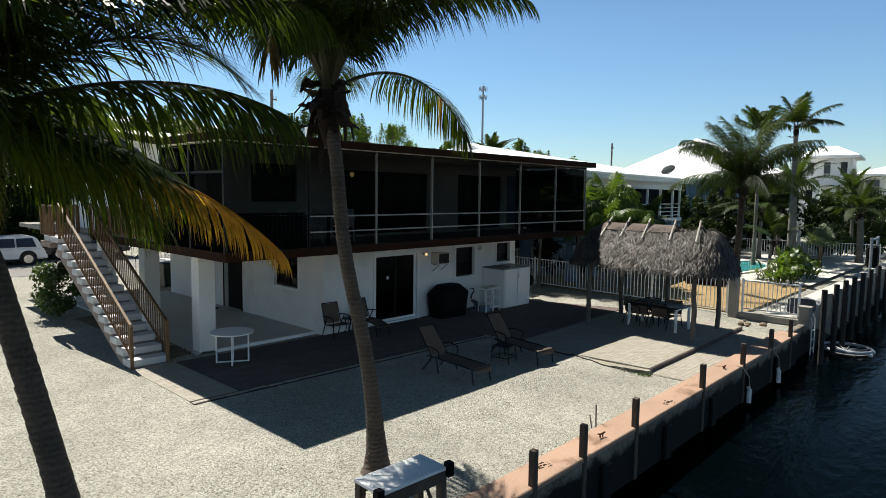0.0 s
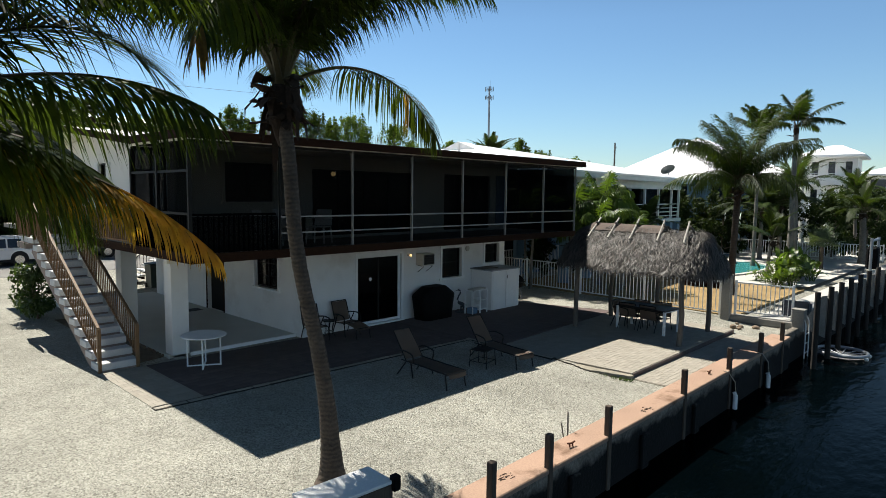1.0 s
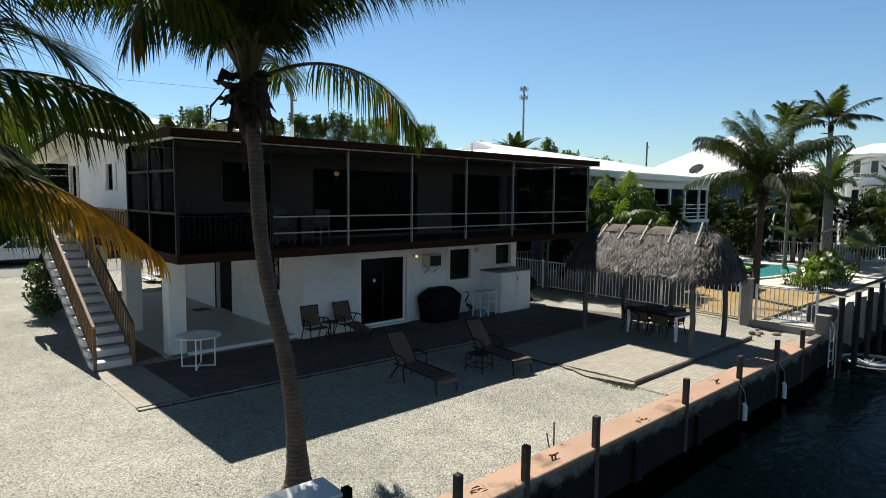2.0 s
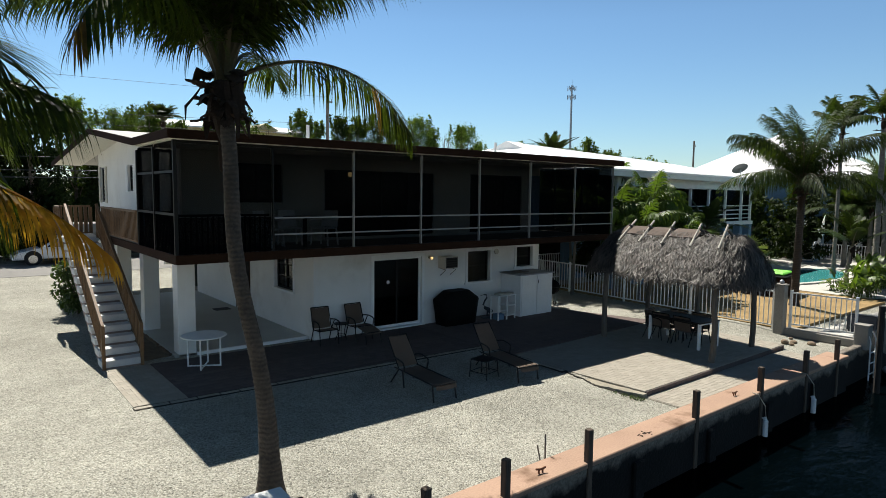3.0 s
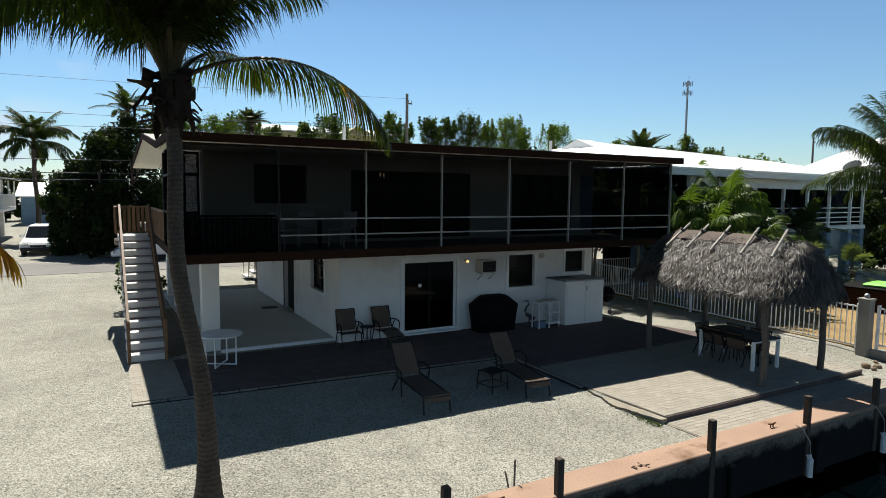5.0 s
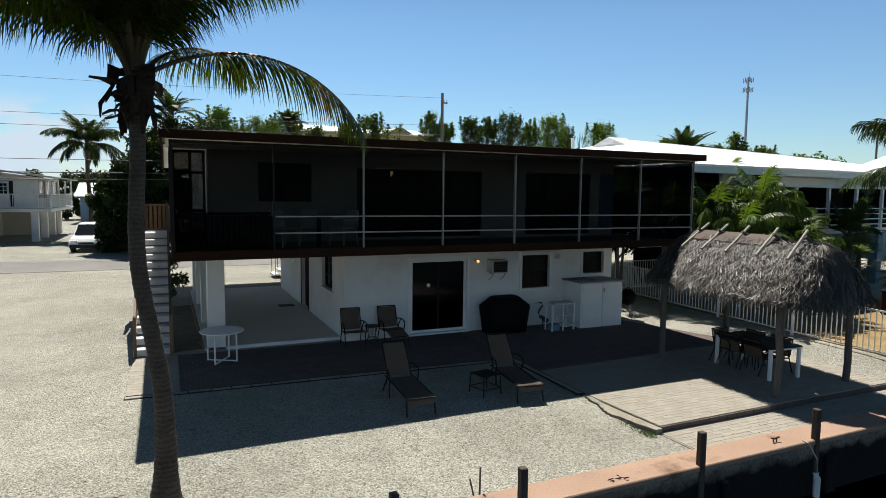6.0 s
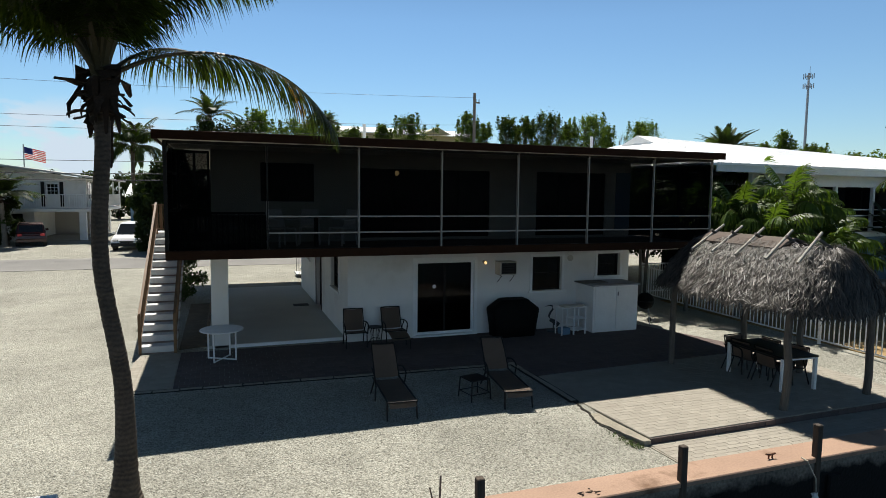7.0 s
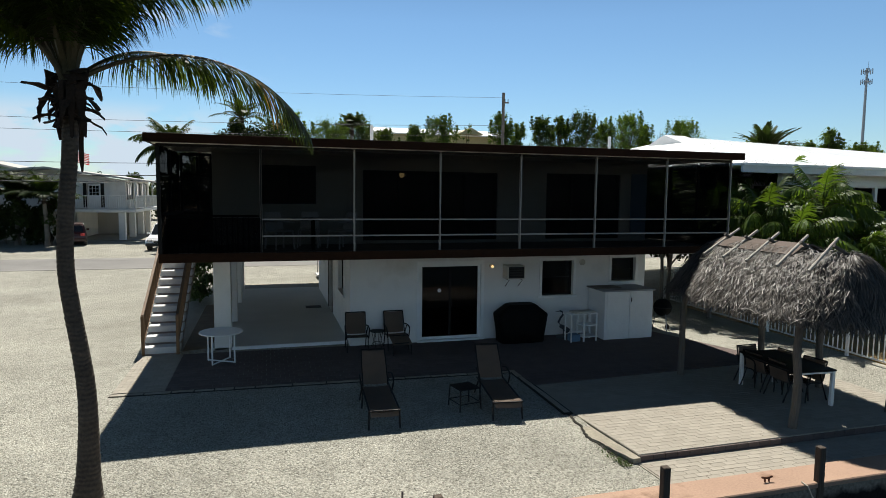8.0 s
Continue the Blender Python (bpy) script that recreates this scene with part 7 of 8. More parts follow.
def car(x, y, rz, label, paint, h=1.65, L=4.6, w=0.92, bumper=None):
    """A car that faces its own +x: body and cabin, glass, wheels in dark arches, lights and bumpers."""
    c = thing("parked_car", x, y, 0.015, label, "car", rz=rz)
    a = L / 2
    belt = 0.58 * h
    body = [(-a + 0.06, 0.3), (-a, 0.5), (-a + 0.04, belt - 0.12), (-a + 0.16, belt), (a - 1.3, belt + 0.02), (a - 0.75, belt - 0.1), (a - 0.2, belt - 0.22), (a, belt - 0.42), (a - 0.03, 0.3)]
    bm = extrude_poly(bmesh.new(), [(px, -w, pz) for px, pz in body], (0, 2 * w, 0))
    bmesh.ops.bevel(bm, geom=bm.edges[:], offset=0.07, segments=3, affect="EDGES")
    part("body", bm, paint, c)
    rear = -a + 0.1
    cab = [(rear, belt - 0.05), (rear + 0.3, h - 0.1), (rear + 0.6, h), (a - 2.5, h), (a - 2.1, h - 0.07), (a - 1.15, belt - 0.05)]
    bm = bmesh.new()
    lo = [bm.verts.new((px, -w + (0.04 if pz < belt else 0.16), pz)) for px, pz in cab]
    hi = [bm.verts.new((px, w - (0.04 if pz < belt else 0.16), pz)) for px, pz in cab]
    bm.faces.new(lo[::-1]); bm.faces.new(hi)
    for k in range(len(cab)):
        j = (k + 1) % len(cab)
        bm.faces.new((lo[k], lo[j], hi[j], hi[k]))
    bmesh.ops.recalc_face_normals(bm, faces=bm.faces[:])
    bmesh.ops.bevel(bm, geom=bm.edges[:], offset=0.06, segments=2, affect="EDGES")
    part("cabin", bm, paint, c)
    for s in (-1, 1):
        for u0, u1, v0, v1 in ((rear + 0.34, -0.55 * a + 0.35, rear + 0.5, -0.55 * a + 0.35), (-0.55 * a + 0.43, 0.0, -0.55 * a + 0.43, 0.0), (0.08, a - 1.5, 0.08, a - 2.2)):
            yb, yt = s * (w - 0.035), s * (w - 0.148)
            bm = extrude_poly(bmesh.new(), [(u0, yb, belt + 0.06), (u1, yb, belt + 0.06), (v1, yt, h - 0.13), (v0, yt, h - 0.13)], (0, s * 0.015, 0))
            part("side_glass", bm, CARGLASS, c)
        part("sill", B(-a + 0.7, a - 0.7, s * w - 0.03, s * w + 0.012, 0.24, 0.34, 0.01), RUBBER, c)
        part("mirror", B(a - 1.55, a - 1.38, min(s * w, s * (w + 0.2)), max(s * w, s * (w + 0.2)), belt + 0.02, belt + 0.18, 0.03), paint, c)
        for px in (-a + 0.85, a - 0.88):
            part("wheel_arch", T([(px, s * (w - 0.22), 0.37), (px, s * (w + 0.006), 0.37)], 0.41, 24), RUBBER, c)
            wh = part("wheel", T([(px, s * (w - 0.2), 0.33), (px, s * (w + 0.02), 0.33)], 0.33, 24), RUBBER, c)
            part("rim", T([(px, s * (w + 0.01), 0.33), (px, s * (w + 0.03), 0.33)], 0.22, 16), CHROME, wh)
    bm = extrude_poly(bmesh.new(), [(a - 2.06, -w + 0.24, h - 0.1), (a - 1.2, -w + 0.16, belt + 0.03), (a - 1.2, w - 0.16, belt + 0.03), (a - 2.06, w - 0.24, h - 0.1)], (0.03, 0, 0.025))
    part("windscreen", bm, CARGLASS, c)
    bm = extrude_poly(bmesh.new(), [(rear + 0.06, -w + 0.2, belt + 0.08), (rear + 0.26, -w + 0.24, h - 0.16), (rear + 0.26, w - 0.24, h - 0.16), (rear + 0.06, w - 0.2, belt + 0.08)], (-0.04, 0, 0.01))
    part("rear_window", bm, CARGLASS, c)
    part("front_bumper", B(a - 0.1, a + 0.05, -w + 0.04, w - 0.04, 0.3, 0.52, 0.03), bumper or paint, c)
    part("rear_bumper", B(-a - 0.05, -a + 0.1, -w + 0.04, w - 0.04, 0.32, 0.54, 0.03), bumper or paint, c)
    part("grille", B(a - 0.06, a + 0.02, -0.42, 0.42, 0.54, belt - 0.36 if belt > 1.05 else 0.66, 0.01), RUBBER, c)
    for s in (-0.68, 0.68):
        part("headlight", B(a - 0.28, a + 0.012, s - 0.17, s + 0.17, belt - 0.42, belt - 0.27, 0.03), CHROME, c)
        part("tail_light", B(-a - 0.012, -a + 0.14, s - 0.14, s + 0.14, belt - 0.22, belt - 0.04, 0.03), CARRED if paint is not CARRED else FLAGRED, c)
    return c


car(7.3, 39.2, 180, "white parked hatchback car beside the street", CARWHITE, 1.55, 4.4)
car(12.1, 41.0, 176, "black parked car in the shade of the trees", CARDARK, 1.6, 4.6)
car(1.3, 46.4, -94, "white parked truck facing the street in a side lane", CARWHITE, 1.8, 5.0, 0.98, RUBBER)
car(-6.1, 51.0, 104, "dark maroon parked car in front of the stilt house", CARRED, 1.65)


def balcony_rail(h, p0, p1, z0, z1, pitch=0.16):
    p0, p1 = Vector(p0), Vector(p1)
    n = int((p1 - p0).length / pitch)
    bar = part("balcony_rail", T([(p0.x, p0.y, z1), (p1.x, p1.y, z1)], 0.035, 6), WHITE, h)
    part("lower_rail", T([(p0.x, p0.y, z0 + 0.1), (p1.x, p1.y, z0 + 0.1)], 0.025, 6), WHITE, bar)
    me = mesh_of("baluster", B(-0.016, 0.016, -0.016, 0.016, z0 + 0.1, z1), WHITE)
    for i in range(n + 1):
        q = p0.lerp(p1, i / n)
        part("baluster", me, WHITE, bar, "", Matrix.Translation((q.x, q.y, 0)))


def white_stilt_house():
    """Upper storey with a balcony on two sides, standing over an open carport."""
    h = thing("stilt_house_far", -3.0, 54.0, 0, "white stilt house with a railed balcony across the street", "house")
    X0, X1, Y0, Y1 = -10.5, -0.2, 1.5, 12.0
    holes = [(-3.1, -2.1, 2.65, 4.7), (-8.2, -6.4, 3.4, 4.7)]
    part("upper_wall", wall("y", Y0, 0.2, X0, X1, 2.6, 5.0, holes), STUCCO, h)
    side = [(1.9, 4.9, 3.35, 4.8), (5.1, 8.1, 3.35, 4.8), (8.3, 11.4, 3.35, 4.8)]
    part("side_wall", wall("x", X1, -0.2, Y0 + 0.2, Y1, 2.6, 5.0, side), STUCCO, h)
    part("side_wall", wall("x", X0, 0.2, Y0 + 0.2, Y1, 2.6, 5.0), STUCCO, h)
    part("back_wall", wall("y", Y1, 0.2, X0, X1, 0, 5.0), STUCCO, h)
    d_ = part("balcony_door", B(-3.05, -2.15, Y0 + 0.08, Y0 + 0.13, 2.62, 4.66), WHITE, h, "white door with a glazed upper half")
    for i in range(3):
        for j in range(3):
            part("pane", B(-2.95 + 0.25 * i, -2.74 + 0.25 * i, Y0 + 0.06, Y0 + 0.078, 3.7 + 0.28 * j, 3.94 + 0.28 * j), CARGLASS, d_)
    for u in (-3.4, -2.08):
        part("shutter", B(u, u + 0.26, Y0 - 0.04, Y0 - 0.004, 2.7, 4.7), BRONZE, h, "dark narrow shutter")
    part("window", B(-8.2, -6.4, Y0 + 0.08, Y0 + 0.1, 3.4, 4.7), CARGLASS, h)
    for y0, y1, z0, z1 in side:
        w = part("window", B(X1 - 0.1, X1 - 0.08, y0, y1, z0, z1), CARGLASS, h)
        for k in range(1, 4):
            y = lerp(y0, y1, k / 4)
            part("bar", B(X1 - 0.07, X1 - 0.04, y - 0.03, y + 0.03, z0, z1), WHITE, w)
    part("balcony", B(X0, 0.85, 0.0, Y1, 2.32, 2.58, 0.02), WHITE, h)
    balcony_rail(h, (X0, 0.06, 0), (0.8, 0.06, 0), 2.58, 3.68)
    balcony_rail(h, (0.8, 0.1, 0), (0.8, Y1, 0), 2.58, 3.68)
    for y in (0.2, 4.2, 8.0, 11.6):
        part("column", B(-0.55, -0.05, y, y + 0.5, 0, 2.32, 0.02), WHITE, h)
    for y in (0.1, 4.0, 8.0, 11.8):
        part("eave_post", B(0.74, 0.86, y, y + 0.12, 2.58, 4.85), WHITE, h)
    part("lower_wall", wall("y", 2.2, 0.2, X0, -4.1, 0, 2.32, [(-5.7, -4.9, 1.0, 2.1)]), STUCCO, h)
    part("window", B(-5.7, -4.9, 2.26, 2.3, 1.0, 2.1), CARGLASS, h)
    part("carport_wall", wall("x", -4.3, 0.2, 2.4, 9.0, 0, 2.32), STUCCO, h)
    part("carport_wall", B(-4.1, 0.0, 8.8, 9.0, 0, 2.32), UPPER, h)
    part("carport_floor", B(-4.1, 0.8, 0.0, 8.8, -0.04, 0.05), CONCRETE, h)
    bm = extrude_poly(bmesh.new(), [(X0 - 0.6, -0.4, 5.45), (-5.6, -0.4, 5.95), (1.3, -0.4, 5.02), (1.3, -0.4, 4.88), (-5.6, -0.4, 5.8), (X0 - 0.6, -0.4, 5.3)], (0, Y1 + 0.8, 0))
    part("roof", bm, ROOFGRIT, h)
    bm = extrude_poly(bmesh.new(), [(X0, Y0, 5.0), (X1, Y0, 5.0), (-5.6, Y0, 5.78), (X0, Y0, 5.3)], (0, 0.2, 0))
    part("gable_wall", bm, STUCCO, h)


def green_house():
    h = thing("green_house", -25.0, 60.0, 0, "pale green gabled house half hidden by palms", "house", rz=4)
    L, D = 14.0, 10.0
    holes = [(2.0, 3.6, 3.4, 4.6), (5.0, 6.6, 3.4, 4.6), (9.0, 12.0, 3.2, 4.7)]
    part("front_wall", wall("y", 0, 0.2, 0, L, 0, 5.6, holes), GREENWALL, h)
    for u0, u1, z0, z1 in holes:
        w = part("window", B(u0, u1, 0.08, 0.1, z0, z1), CARGLASS, h)
        part("bar", B((u0 + u1) / 2 - 0.04, (u0 + u1) / 2 + 0.04, 0.04, 0.078, z0, z1), WHITE, w)
    for X in (0, L - 0.2):
        part("side_wall", wall("x", X, 0.2, 0.2, D, 0, 5.6), GREENWALL, h)
    bm = extrude_poly(bmesh.new(), [(0, 0.02, 5.6), (L, 0.02, 5.6), (L * 0.55, 0.02, 6.9)], (0, 0.18, 0))
    part("gable_wall", bm, GREENWALL, h)
    bm = extrude_poly(bmesh.new(), [(-0.8, -0.8, 5.45), (L * 0.55, -0.8, 7.1), (L + 0.8, -0.8, 5.45), (L + 0.8, -0.8, 5.28), (L * 0.55, -0.8, 6.93), (-0.8, -0.8, 5.28)], (0, D + 1.6, 0))
    part("roof", bm, ROOFGRIT, h)


white_stilt_house()
green_house()


def gable_house(x, y, rz, L, D, ze, zr, label, wall_mat, roof_mat):
    h = thing("gabled_house", x, y, 0, label, "house", rz=rz)
    holes = [(L * k, L * k + 1.2, ze - 2.2, ze - 0.9) for k in (0.15, 0.45, 0.75)]
    part("front_wall", wall("y", 0, 0.2, 0, L, 0, ze, holes), wall_mat, h)
    for u0, u1, z0, z1 in holes:
        part("window", B(u0, u1, 0.08, 0.1, z0, z1), CARGLASS, h)
    for X in (0, L - 0.2):
        part("side_wall", wall("x", X, 0.2, 0.2, D, 0, ze), wall_mat, h)
    bm = extrude_poly(bmesh.new(), [(-0.5, -0.8, ze), (-0.5, D / 2, zr), (-0.5, D + 0.8, ze), (-0.5, D + 0.8, ze - 0.15), (-0.5, D / 2, zr - 0.15), (-0.5, -0.8, ze - 0.15)], (L + 1, 0, 0))
    part("roof", bm, roof_mat, h)
    gb = extrude_poly(bmesh.new(), [(L * 0.56, -2.0, ze), (L * 0.66, -2.0, zr - 0.4), (L * 0.76, -2.0, ze)], (0, 3.0, 0))
    part("front_gable", gb, wall_mat, h)


gable_house(-3.5, 84, 0, 13, 9, 3.4, 5.0, "low blue-grey house at the end of the lane", BLUEWALL, METALROOF)
picket_fence((2.6, 62.0), (3.4, 80.0), 1.3, "white picket fence along the side lane", 0.3, 3.0, thick=0.03)
for i in range(16):
    x = -44 + 4.1 * i + random.Random(400 + i).uniform(-1, 1)
    tree(x, 96 + 2.5 * (i % 3), 5.2 + 2.2 * random.Random(500 + i).random(), 2.9, 420 + i, "leafy tree at the far end of the lane", DARKLEAF, 55, 0.36, 22, 0.1)
gable_house(21, 70, 0, 16, 11, 11.2, 12.4, "tan house with a pale roof behind the trees", TANWALL, METALROOF)

# row of bushy trees behind the roof line: from, to, height
rng_t = random.Random(11)
ROW = ((22.4, 24.3, 11.5, "slender leafy tree behind the street"), (24.4, 28.0, 12.6, "leafy tree with several tops behind the street"), (31.8, 34.1, 13.2, "narrow upright tree behind the street"),
       (34.2, 35.9, 12.2, "slender leafy tree behind the street"), (36.6, 39.3, 12.9, "leafy tree with uneven crown behind the street"), (39.2, 41.4, 13.2, "leafy tree with uneven crown behind the street"),
       (41.0, 44.7, 13.8, "broad leafy tree behind the street"), (44.8, 46.9, 12.9, "slender leafy tree behind the street"), (46.7, 50.6, 13.8, "broad leafy tree with ragged top behind the street"),
       (50.3, 52.3, 12.8, "narrow upright tree behind the street"), (54.4, 58.3, 13.3, "broad leafy tree with ragged top behind the street"), (58.2, 60.3, 11.5, "small leafy tree behind the street"), (65.9, 68.0, 11.9, "small leafy tree behind the street"))
models = []
for i, (x0, x1, top, lab) in enumerate(ROW):
    w = (x1 - x0) * 0.66
    models.append(tree((x0 + x1) / 2, 62 + 0.4 * (i % 2), top, w, 70 + i, lab, LITLEAF, 80, 0.1, round(50 + 34 * w), 0.52, tuft=(0.2, 0.4), shoots=round(4 + 3 * w)))
tree(29.2, 62, 12.0, 0.7, 88, "sparse young tree behind the street", LITLEAF, 26, 0.1, 16, 0.55)
for x in (53.0, 53.7):
    b = thing("bare_tree", x, 62, 0, "leafless twiggy tree behind the street", "tree")
    part("trunk", T([(0, 0, -0.1), (0.05, 0, 6.0), (0.1, 0.02, 11.2)], 0.1, 6, 0.03), BARK, b)
    for k in range(9):
        z, a = rng_t.uniform(8.8, 11.0), rng_t.uniform(0, 6.3)
        u = Vector((math.cos(a), math.sin(a), 0)) * rng_t.uniform(0.25, 0.5)
        part("twig", T([(0.09, 0.02, z), (0.09 + u.x * 0.6, u.y * 0.6, z + 0.6), (0.09 + u.x, u.y, z + 1.5)], 0.03, 5, 0.008), BARK, b)
for x, y, k, s in ((17.0, 60, 1, 0.95), (13.5, 57, 6, 0.8), (10.5, 55, 4, 0.88), (15.2, 58, 2, 0.83), (20.0, 61, 4, 0.84)):
    copy_thing(models[k], Matrix.Translation((x, y, 0)) @ Matrix.Rotation(rng_t.uniform(0, 6), 4, "Z") @ Matrix.Scale(s, 4))
# a few more tops behind the metal roof
for x, y, k, s in ((54.4, 40, 0, 0.88), (57.6, 40, 1, 0.72), (52.2, 40, 2, 0.68), (60.4, 41, 0, 0.78), (48.0, 38, 1, 0.68), (64, 43, 6, 0.62), (67, 43, 1, 0.7)):
    copy_thing(models[k], Matrix.Translation((x, y, 0)) @ Matrix.Rotation(rng_t.uniform(0, 6), 4, "Z") @ Matrix.Scale(s, 4))
# dense dark tree mass across the street
for i, (x, y, h, w) in enumerate(((3.6, 43.4, 5.8, 1.6), (4.6, 43.2, 7.4, 2.2), (6.6, 43.4, 8.9, 2.3), (8.9, 44.0, 9.4, 2.4), (11.0, 44.6, 7.6, 2.0), (5.4, 45, 8.2, 2.2), (13.0, 45.5, 7.0, 2.0), (2.5, 43.7, 5.2, 1.4))):
    tree(x, y, h, w, 80 + i, "dense dark evergreen tree across the street", DARKLEAF, 240, 0.15, 36, 0.06)
for i, (x, y) in enumerate(((4.3, 41.7), (5.0, 41.4), (5.8, 41.4), (7.6, 41.6), (9.6, 42))):
    bush(x, y, 3.2, 1.6, 90 + i, "dark hedge-like shrub at the street edge", DARKLEAF, 130, 0.17)
tall = ring_of(9, 84, 24, 3.0, 1.6, 101, 20) + ring_of(11, 62, -36, 3.6, 2.4, 102, 20) + ring_of(10, 24, -72, 3.5, 2.6, 103, 20)
palm(0.1, 57.5, [(0.1, 57.5, 0.2), (0.2, 57.45, 2.6), (0.05, 57.5, 5.2), (0.1, 57.5, 7.8)], 0.2, 0.15, tall, "full coconut palm beside the white stilt house", 8, None, FRONDFAR, 50, 0.95, 101, TRUNK, "coconut_palm", 0.06)
garden_palm(6.65, 47.6, 9.5, 2.4, 16, 102, "palm rising above the dark trees", 0.14)
garden_palm(-9.6, 50.5, 3.6, 2.5, 42, 103, "palm in front of the greenish house", 0.16, leaf=0.9)
garden_palm(-7.2, 49.0, 3.4, 2.6, 28, 108, "full dark palm beside the driveway", 0.16, leaf=0.9)
garden_palm(-13.0, 50.0, 3.2, 2.5, 38, 109, "full dark palm beside a driveway", 0.16, leaf=0.9)
garden_palm(-11.5, 49.5, 3.6, 2.6, 26, 104, "low full palm beside a driveway", 0.16)
for i, (x, y, h, w) in enumerate(((-7.4, 50.6, 3.4, 1.5), (-9.4, 50.2, 4.2, 1.7), (-8.6, 51.2, 2.6, 1.5), (-10.6, 51.4, 3.0, 1.6), (-12.8, 51.6, 2.8, 1.7), (-15.2, 51.0, 3.2, 1.8))):
    bush(x, y, h, w, 95 + i, "dark green shrub before the greenish house", DARKLEAF, 110, 0.17)
garden_palm(14.3, 45, 8.9, 1.35, 26, 105, "fan palm above the roof line", 0.14, (82, -20), 0.6, leaf=0.5, n=30, width=0.045)
garden_palm(41.6, 33.4, 7.0, 2.6, 34, 106, "feathery date palm behind the metal roof", 0.22, (66, -14), 0.5, leaf=0.6, width=0.06)
garden_palm(9.0, 52, 8.6, 1.9, 12, 107, "palm top above the roof", 0.14)
for i, (x, y, h, w) in enumerate(( (72, 45, 8.8, 3.0), (78, 46, 8.6, 2.6), (-16, 50, 4.5, 2.4), (-20, 52, 5.0, 2.6))):
    tree(x, y, h, w, 110 + i, "leafy tree among the far houses", TREELEAF, 80, 0.22, 24, 0.2)

# radio mast, utility poles and cables
TW = thing("radio_mast", 692, 575, 0, "tall slim grey radio mast with antenna panels", "mast")
part("mast", T([(0, 0, 0), (0, 0, 158)], 2.0, 8, 1.2), GALV, TW)
for z in (142.0, 154.0):
    for k in range(6):
        a = math.pi * k / 3
        part("antenna", B(-0.45, 0.45, -0.3, 0.3, -3.0, 3.0), GALV, TW, "", Matrix.Translation((5.6 * math.cos(a), 5.6 * math.sin(a), z)))
        part("arm", T([(0, 0, z), (5.6 * math.cos(a), 5.6 * math.sin(a), z)], 0.25, 5), GALV, TW)
part("tip", T([(1.6, 0, 156), (1.6, 0, 166)], 0.2, 5), GALV, TW)


def utility_pole(x, y, h):
    p = thing("utility_pole", x, y, 0, "weathered wooden utility pole carrying overhead cables", "utility pole", "utility poles")
    part("pole", T([(0, 0, -0.2), (0, 0, h)], 0.15, 8, 0.11), POLEWOOD, p)
    part("bracket", B(-0.05, 0.4, -0.05, 0.05, h - 0.75, h - 0.65), POLEWOOD, p)
    for x0 in (0.12, 0.36):
        part("insulator", T([(x0, 0, h - 0.65), (x0, 0, h - 0.45)], 0.04, 6), CHROME, p)


POLES = [(25.0, 41.0, 11.55), (-36.0, 41.0, 11.0), (80.4, 43.0, 11.5)]
for p in POLES:
    utility_pole(*p)
for za, zb, sag, thick in ((11.2, 10.7, 0.5, 0.009), (9.2, 8.9, 0.6, 0.012), (8.5, 8.2, 0.6, 0.012), (6.4, 6.1, 0.45, 0.018), (5.65, 5.3, 0.45, 0.026), (5.25, 4.9, 0.45, 0.026)):
    pts = curve_pts(lambda t: (lerp(POLES[0][0], POLES[1][0], t), 41.0, lerp(za, zb, t) - sag * 4 * t * (1 - t)), 24)
    solid("overhead_cable", T(pts, thick, 5), WIRE, "thin dark overhead cable along the street", "cable", group="overhead cables")

# flag on a pole
fl = thing("flag_pole", -9.1, 62.0, 0, "red, white and blue striped flag on a thin pole", "flag")
part("pole", T([(0, 0, 0), (0, 0, 8.0)], 0.05, 6), GALV, fl)


def flag_bm(u0, u1, v0, v1, off=0.0):
    bm = bmesh.new()
    n = 14
    rows = []
    for v in (v0, v1):
        rows.append([bm.verts.new((0.06 + 1.6 * lerp(u0, u1, k / n), 0.12 * math.sin(lerp(u0, u1, k / n) * 9) + off, 7.8 - 1.0 * v - 0.4 * lerp(u0, u1, k / n))) for k in range(n + 1)])
    for k in range(n):
        bm.faces.new((rows[0][k], rows[0][k + 1], rows[1][k + 1], rows[1][k]))
    bmesh.ops.solidify(bm, geom=bm.faces[:], thickness=0.01)
    return bm


for i in range(13):
    part("stripe", flag_bm(0, 1, i / 13, (i + 1) / 13), FLAGRED if i % 2 == 0 else WHITE, fl)
part("canton", flag_bm(0, 0.4, 0, 0.54, -0.03), FLAGBLUE, fl)

# ---- pavers, piece by piece ----


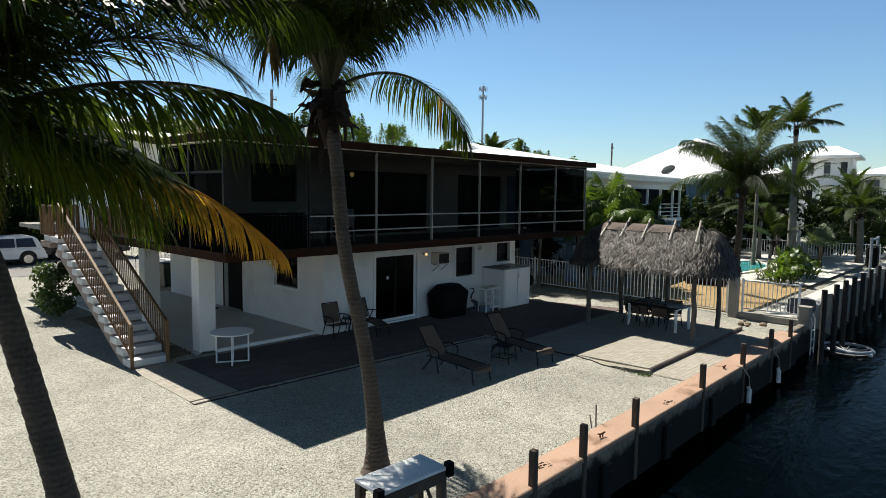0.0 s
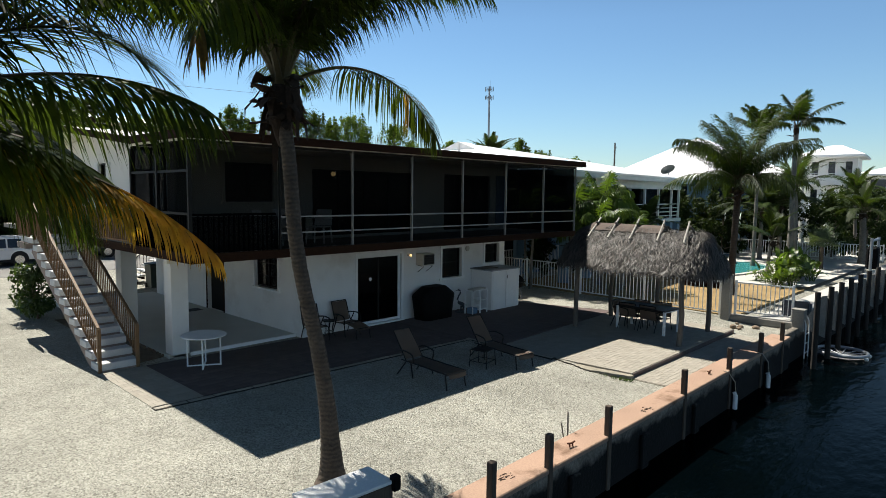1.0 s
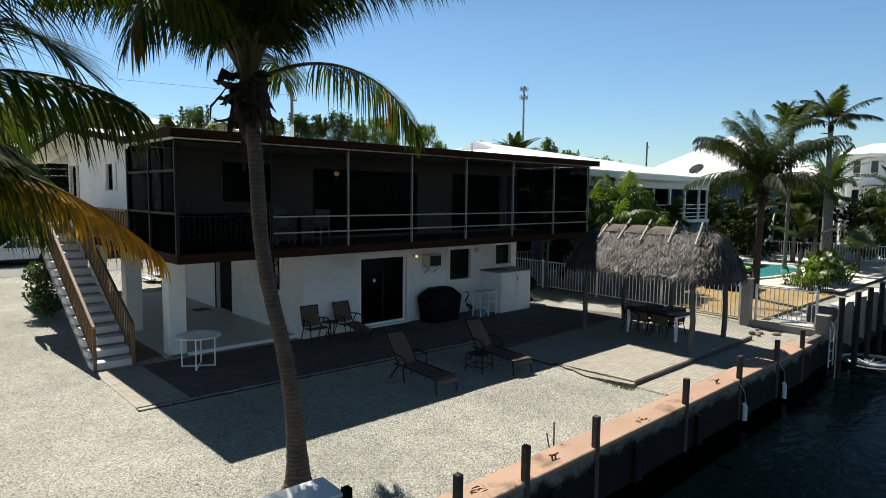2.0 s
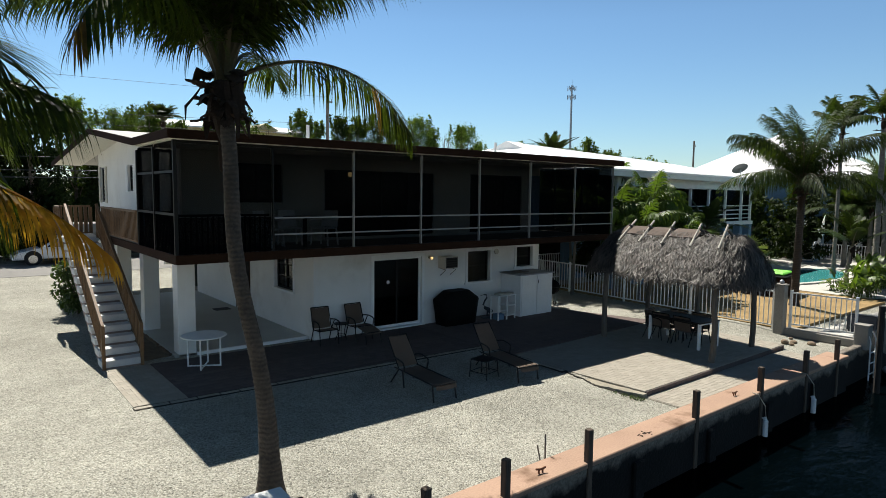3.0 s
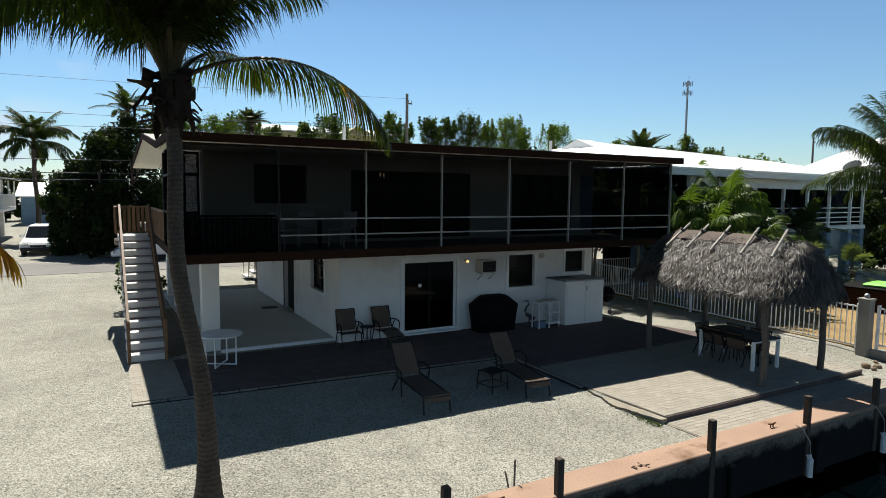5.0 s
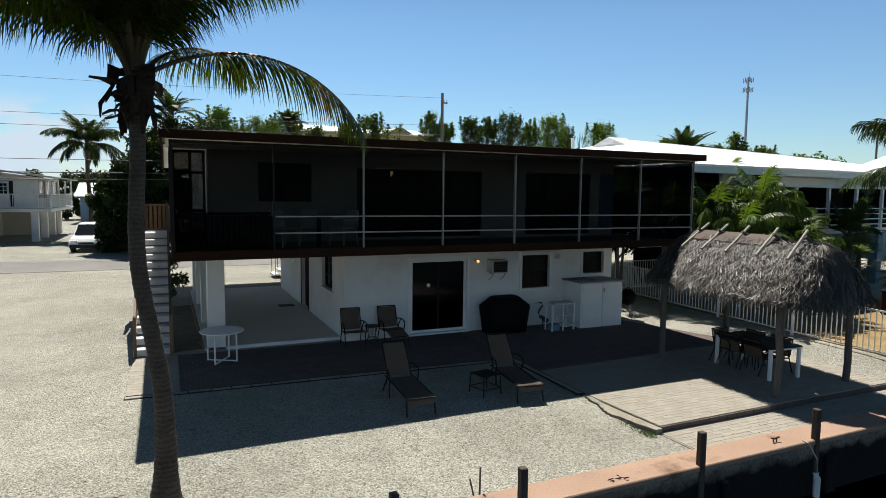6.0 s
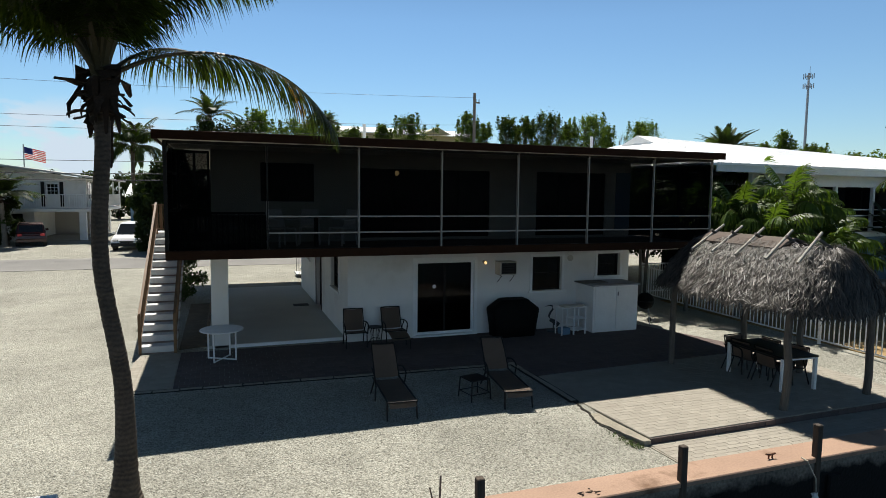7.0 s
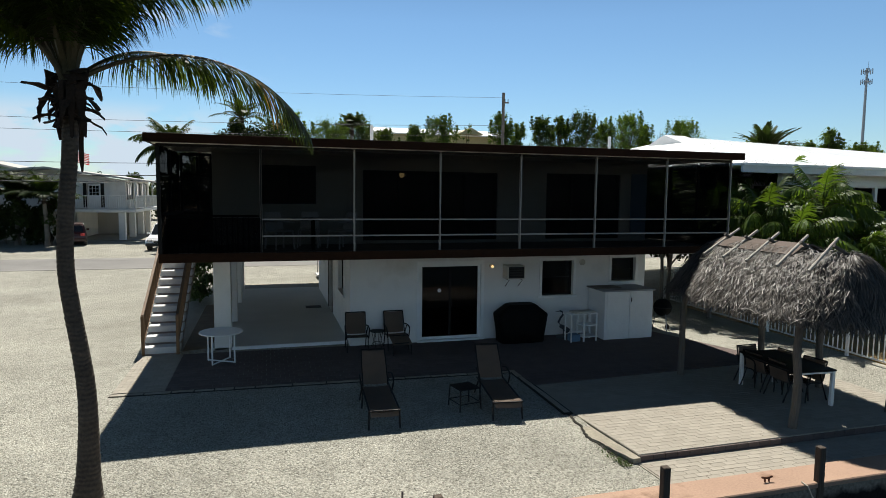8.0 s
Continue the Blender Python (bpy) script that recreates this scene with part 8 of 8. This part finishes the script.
def pavers(parent, corners, z, u, v, mat, rows_limit, name="paver", th=0.05, gap=0.008, angle=0.0, skip=None):
    """Rectangular pavers in running bond inside a convex polygon; the first ones are objects, the rest one joined part."""
    poly = [Vector(c) for c in corners]

    def inside(p):
        return all((b - a).cross(p - a) >= 0 for a, b in zip(poly, poly[1:] + poly[:1]))

    c, s = math.cos(radians(angle)), math.sin(radians(angle))
    o = poly[0]
    me = mesh_of(name, B(-u / 2 + gap / 2, u / 2 - gap / 2, -v / 2 + gap / 2, v / 2 - gap / 2, -th, 0, 0.0015), mat)
    spots, cuts = [], []
    for j in range(-60, 120):
        for i in range(-60, 120):
            lx, ly = (i + (0.5 if j % 2 else 0)) * u, (j + 0.5) * v
            hu, hv = u / 2 - gap / 2, v / 2 - gap / 2
            ring = [Vector((o.x + (lx + a) * c - (ly + b) * s, o.y + (lx + a) * s + (ly + b) * c)) for a, b in ((-hu, -hv), (hu, -hv), (hu, hv), (-hu, hv))]
            hits = sum(inside(q) for q in ring)
            if hits == 4:
                spots.append(Vector((o.x + lx * c - ly * s, o.y + lx * s + ly * c)))
            elif hits:
                # a paver cut along the border
                for a, b in zip(poly, poly[1:] + poly[:1]):
                    keep = []
                    for p, q in zip(ring, ring[1:] + ring[:1]):
                        dp, dq = (b - a).cross(p - a), (b - a).cross(q - a)
                        if dp >= 0:
                            keep.append(p)
                        if (dp < 0) != (dq < 0):
                            keep.append(p.lerp(q, dp / (dp - dq)))
                    ring = keep
                if len(ring) > 2:
                    cuts.append(ring)
    rng = random.Random(len(spots))
    bm = bmesh.new()
    for k, p in enumerate(spots):
        m = Matrix.Translation((p.x, p.y, z + rng.uniform(-0.0012, 0.0012))) @ Matrix.Rotation(radians(angle + rng.uniform(-0.2, 0.2)), 4, "Z")
        if k < rows_limit:
            part(name, me, mat, parent, "", m)
        else:
            h, w = u / 2 - gap / 2, v / 2 - gap / 2
            vs = [bm.verts.new(m @ Vector(q)) for q in ((-h, -w, -th), (h, -w, -th), (h, w, -th), (-h, w, -th), (-h, -w, 0), (h, -w, 0), (h, w, 0), (-h, w, 0))]
            for f in ((4, 5, 6, 7), (0, 1, 5, 4), (1, 2, 6, 5), (2, 3, 7, 6), (3, 0, 4, 7)):
                bm.faces.new([vs[q] for q in f])
    for ring in cuts:
        lo = [bm.verts.new((q.x, q.y, z - th)) for q in ring]
        hi = [bm.verts.new((q.x, q.y, z)) for q in ring]
        bm.faces.new(hi)
        for k in range(len(ring)):
            n = (k + 1) % len(ring)
            bm.faces.new((lo[k], lo[n], hi[n], hi[k]))
    tagged(part("paver_field", bm, mat, parent), "field of laid pavers", kind="stuff")


pavers(platform, [(13.80, 6.205), (20.58, 6.255), (20.58, 10.25), (13.57, 9.86)], 0.004, 0.23, 0.115, PAVER, 300, gap=0.0045)
pavers(step, [(13.78, 5.26), (20.15, 5.26), (20.35, 6.12), (13.76, 6.12)], -0.10, 0.23, 0.115, PAVER, 180, gap=0.0045)
me_riser = mesh_of("riser_paver", B(0, 0.225, -0.03, 0.0, -0.13, -0.012, 0.004), PAVERREDSHADE)
for i in range(29):
    part("riser_paver", me_riser, PAVERREDSHADE, platform, "", pose(13.8 + 0.231 * i, 6.2 + 0.0073 * 0.231 * i, 0, 0, 0, 0.4))
# sunlit corner strip in the pale paver; the rest in the shade-darkened copy
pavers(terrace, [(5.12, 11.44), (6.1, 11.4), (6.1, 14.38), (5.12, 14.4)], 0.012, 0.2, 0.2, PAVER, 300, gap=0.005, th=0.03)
pavers(terrace, [(6.11, 11.4), (13.66, 11.12), (13.66, 14.2), (6.11, 14.38)], 0.012, 0.2, 0.2, PAVERREDSHADE, 300, gap=0.006, th=0.03)
pavers(terrace, [(13.67, 9.95), (20.58, 10.31), (19.28, 14.22), (13.67, 14.22)], 0.012, 0.2, 0.2, PAVERREDSHADE, 60, gap=0.006, th=0.03)

# a cracked concrete lip along the side of the platform, with soil and weeds in the gap
rng = random.Random(31)
lip = tagged(new("platform_lip"), "cracked concrete lip and dark soil beside the platform", "edging", "", "structure")
inner, outer, rim = [], [], []
for i in range(34):
    y = 6.14 + 2.15 * i / 33
    e = lerp(13.79, 13.57, (y - 6.2) / 3.7) - 0.012
    w = 0.05 + 0.2 * math.sin(math.pi * min(1, (i + 4) / 33)) ** 0.7 + 0.07 * noise.noise((y * 2.3, 0, 3)) + rng.uniform(-0.018, 0.018)
    inner.append((e, y))
    outer.append((e - w, y))
    rim.append((e - w - 0.035 - 0.05 * abs(noise.noise((y * 3.1, 5, 0))) - rng.uniform(0, 0.02), y))
for k0, k1 in ((0, 9), (9, 20), (20, 27), (27, 33)):
    pts = inner[k0:k1 + 1] + outer[k0:k1 + 1][::-1]
    bm = extrude_poly(bmesh.new(), [(x, y - (0.004 if j == k1 - k0 else 0), -0.25) for j, (x, y) in enumerate(pts)], (0, 0, 0.22 + rng.uniform(-0.006, 0.006)))
    part("concrete_slab", bm, LIPCONCRETE, lip)
for k in range(33):
    z = max(ground_z(13.4, rim[k][1]), ground_z(13.4, rim[k + 1][1])) + 0.014
    part("soil", extrude_poly(bmesh.new(), [(*rim[k], -0.3), (*rim[k + 1], -0.3), (*outer[k + 1], -0.3), (*outer[k], -0.3)], (0, 0, z + 0.3)), SOIL, lip)
for i in range(46):
    y = 6.05 + 1.2 * rng.random() ** 2
    x = lerp(13.79, 13.57, (y - 6.2) / 3.7) - rng.uniform(0.22, 0.4)
    bm = bmesh.new()
    for k in range(6):
        q, h = rng.uniform(0, 6.28), rng.uniform(0.03, 0.08)
        c, e = math.cos(q), math.sin(q)
        bm.faces.new([bm.verts.new(v) for v in ((x - e * 0.006, y + c * 0.006, -0.1), (x + e * 0.006, y - c * 0.006, -0.1), (x + c * h * 0.8, y + e * h * 0.8, -0.1 + h))])
    part("weed", bm, LEAF, lip)
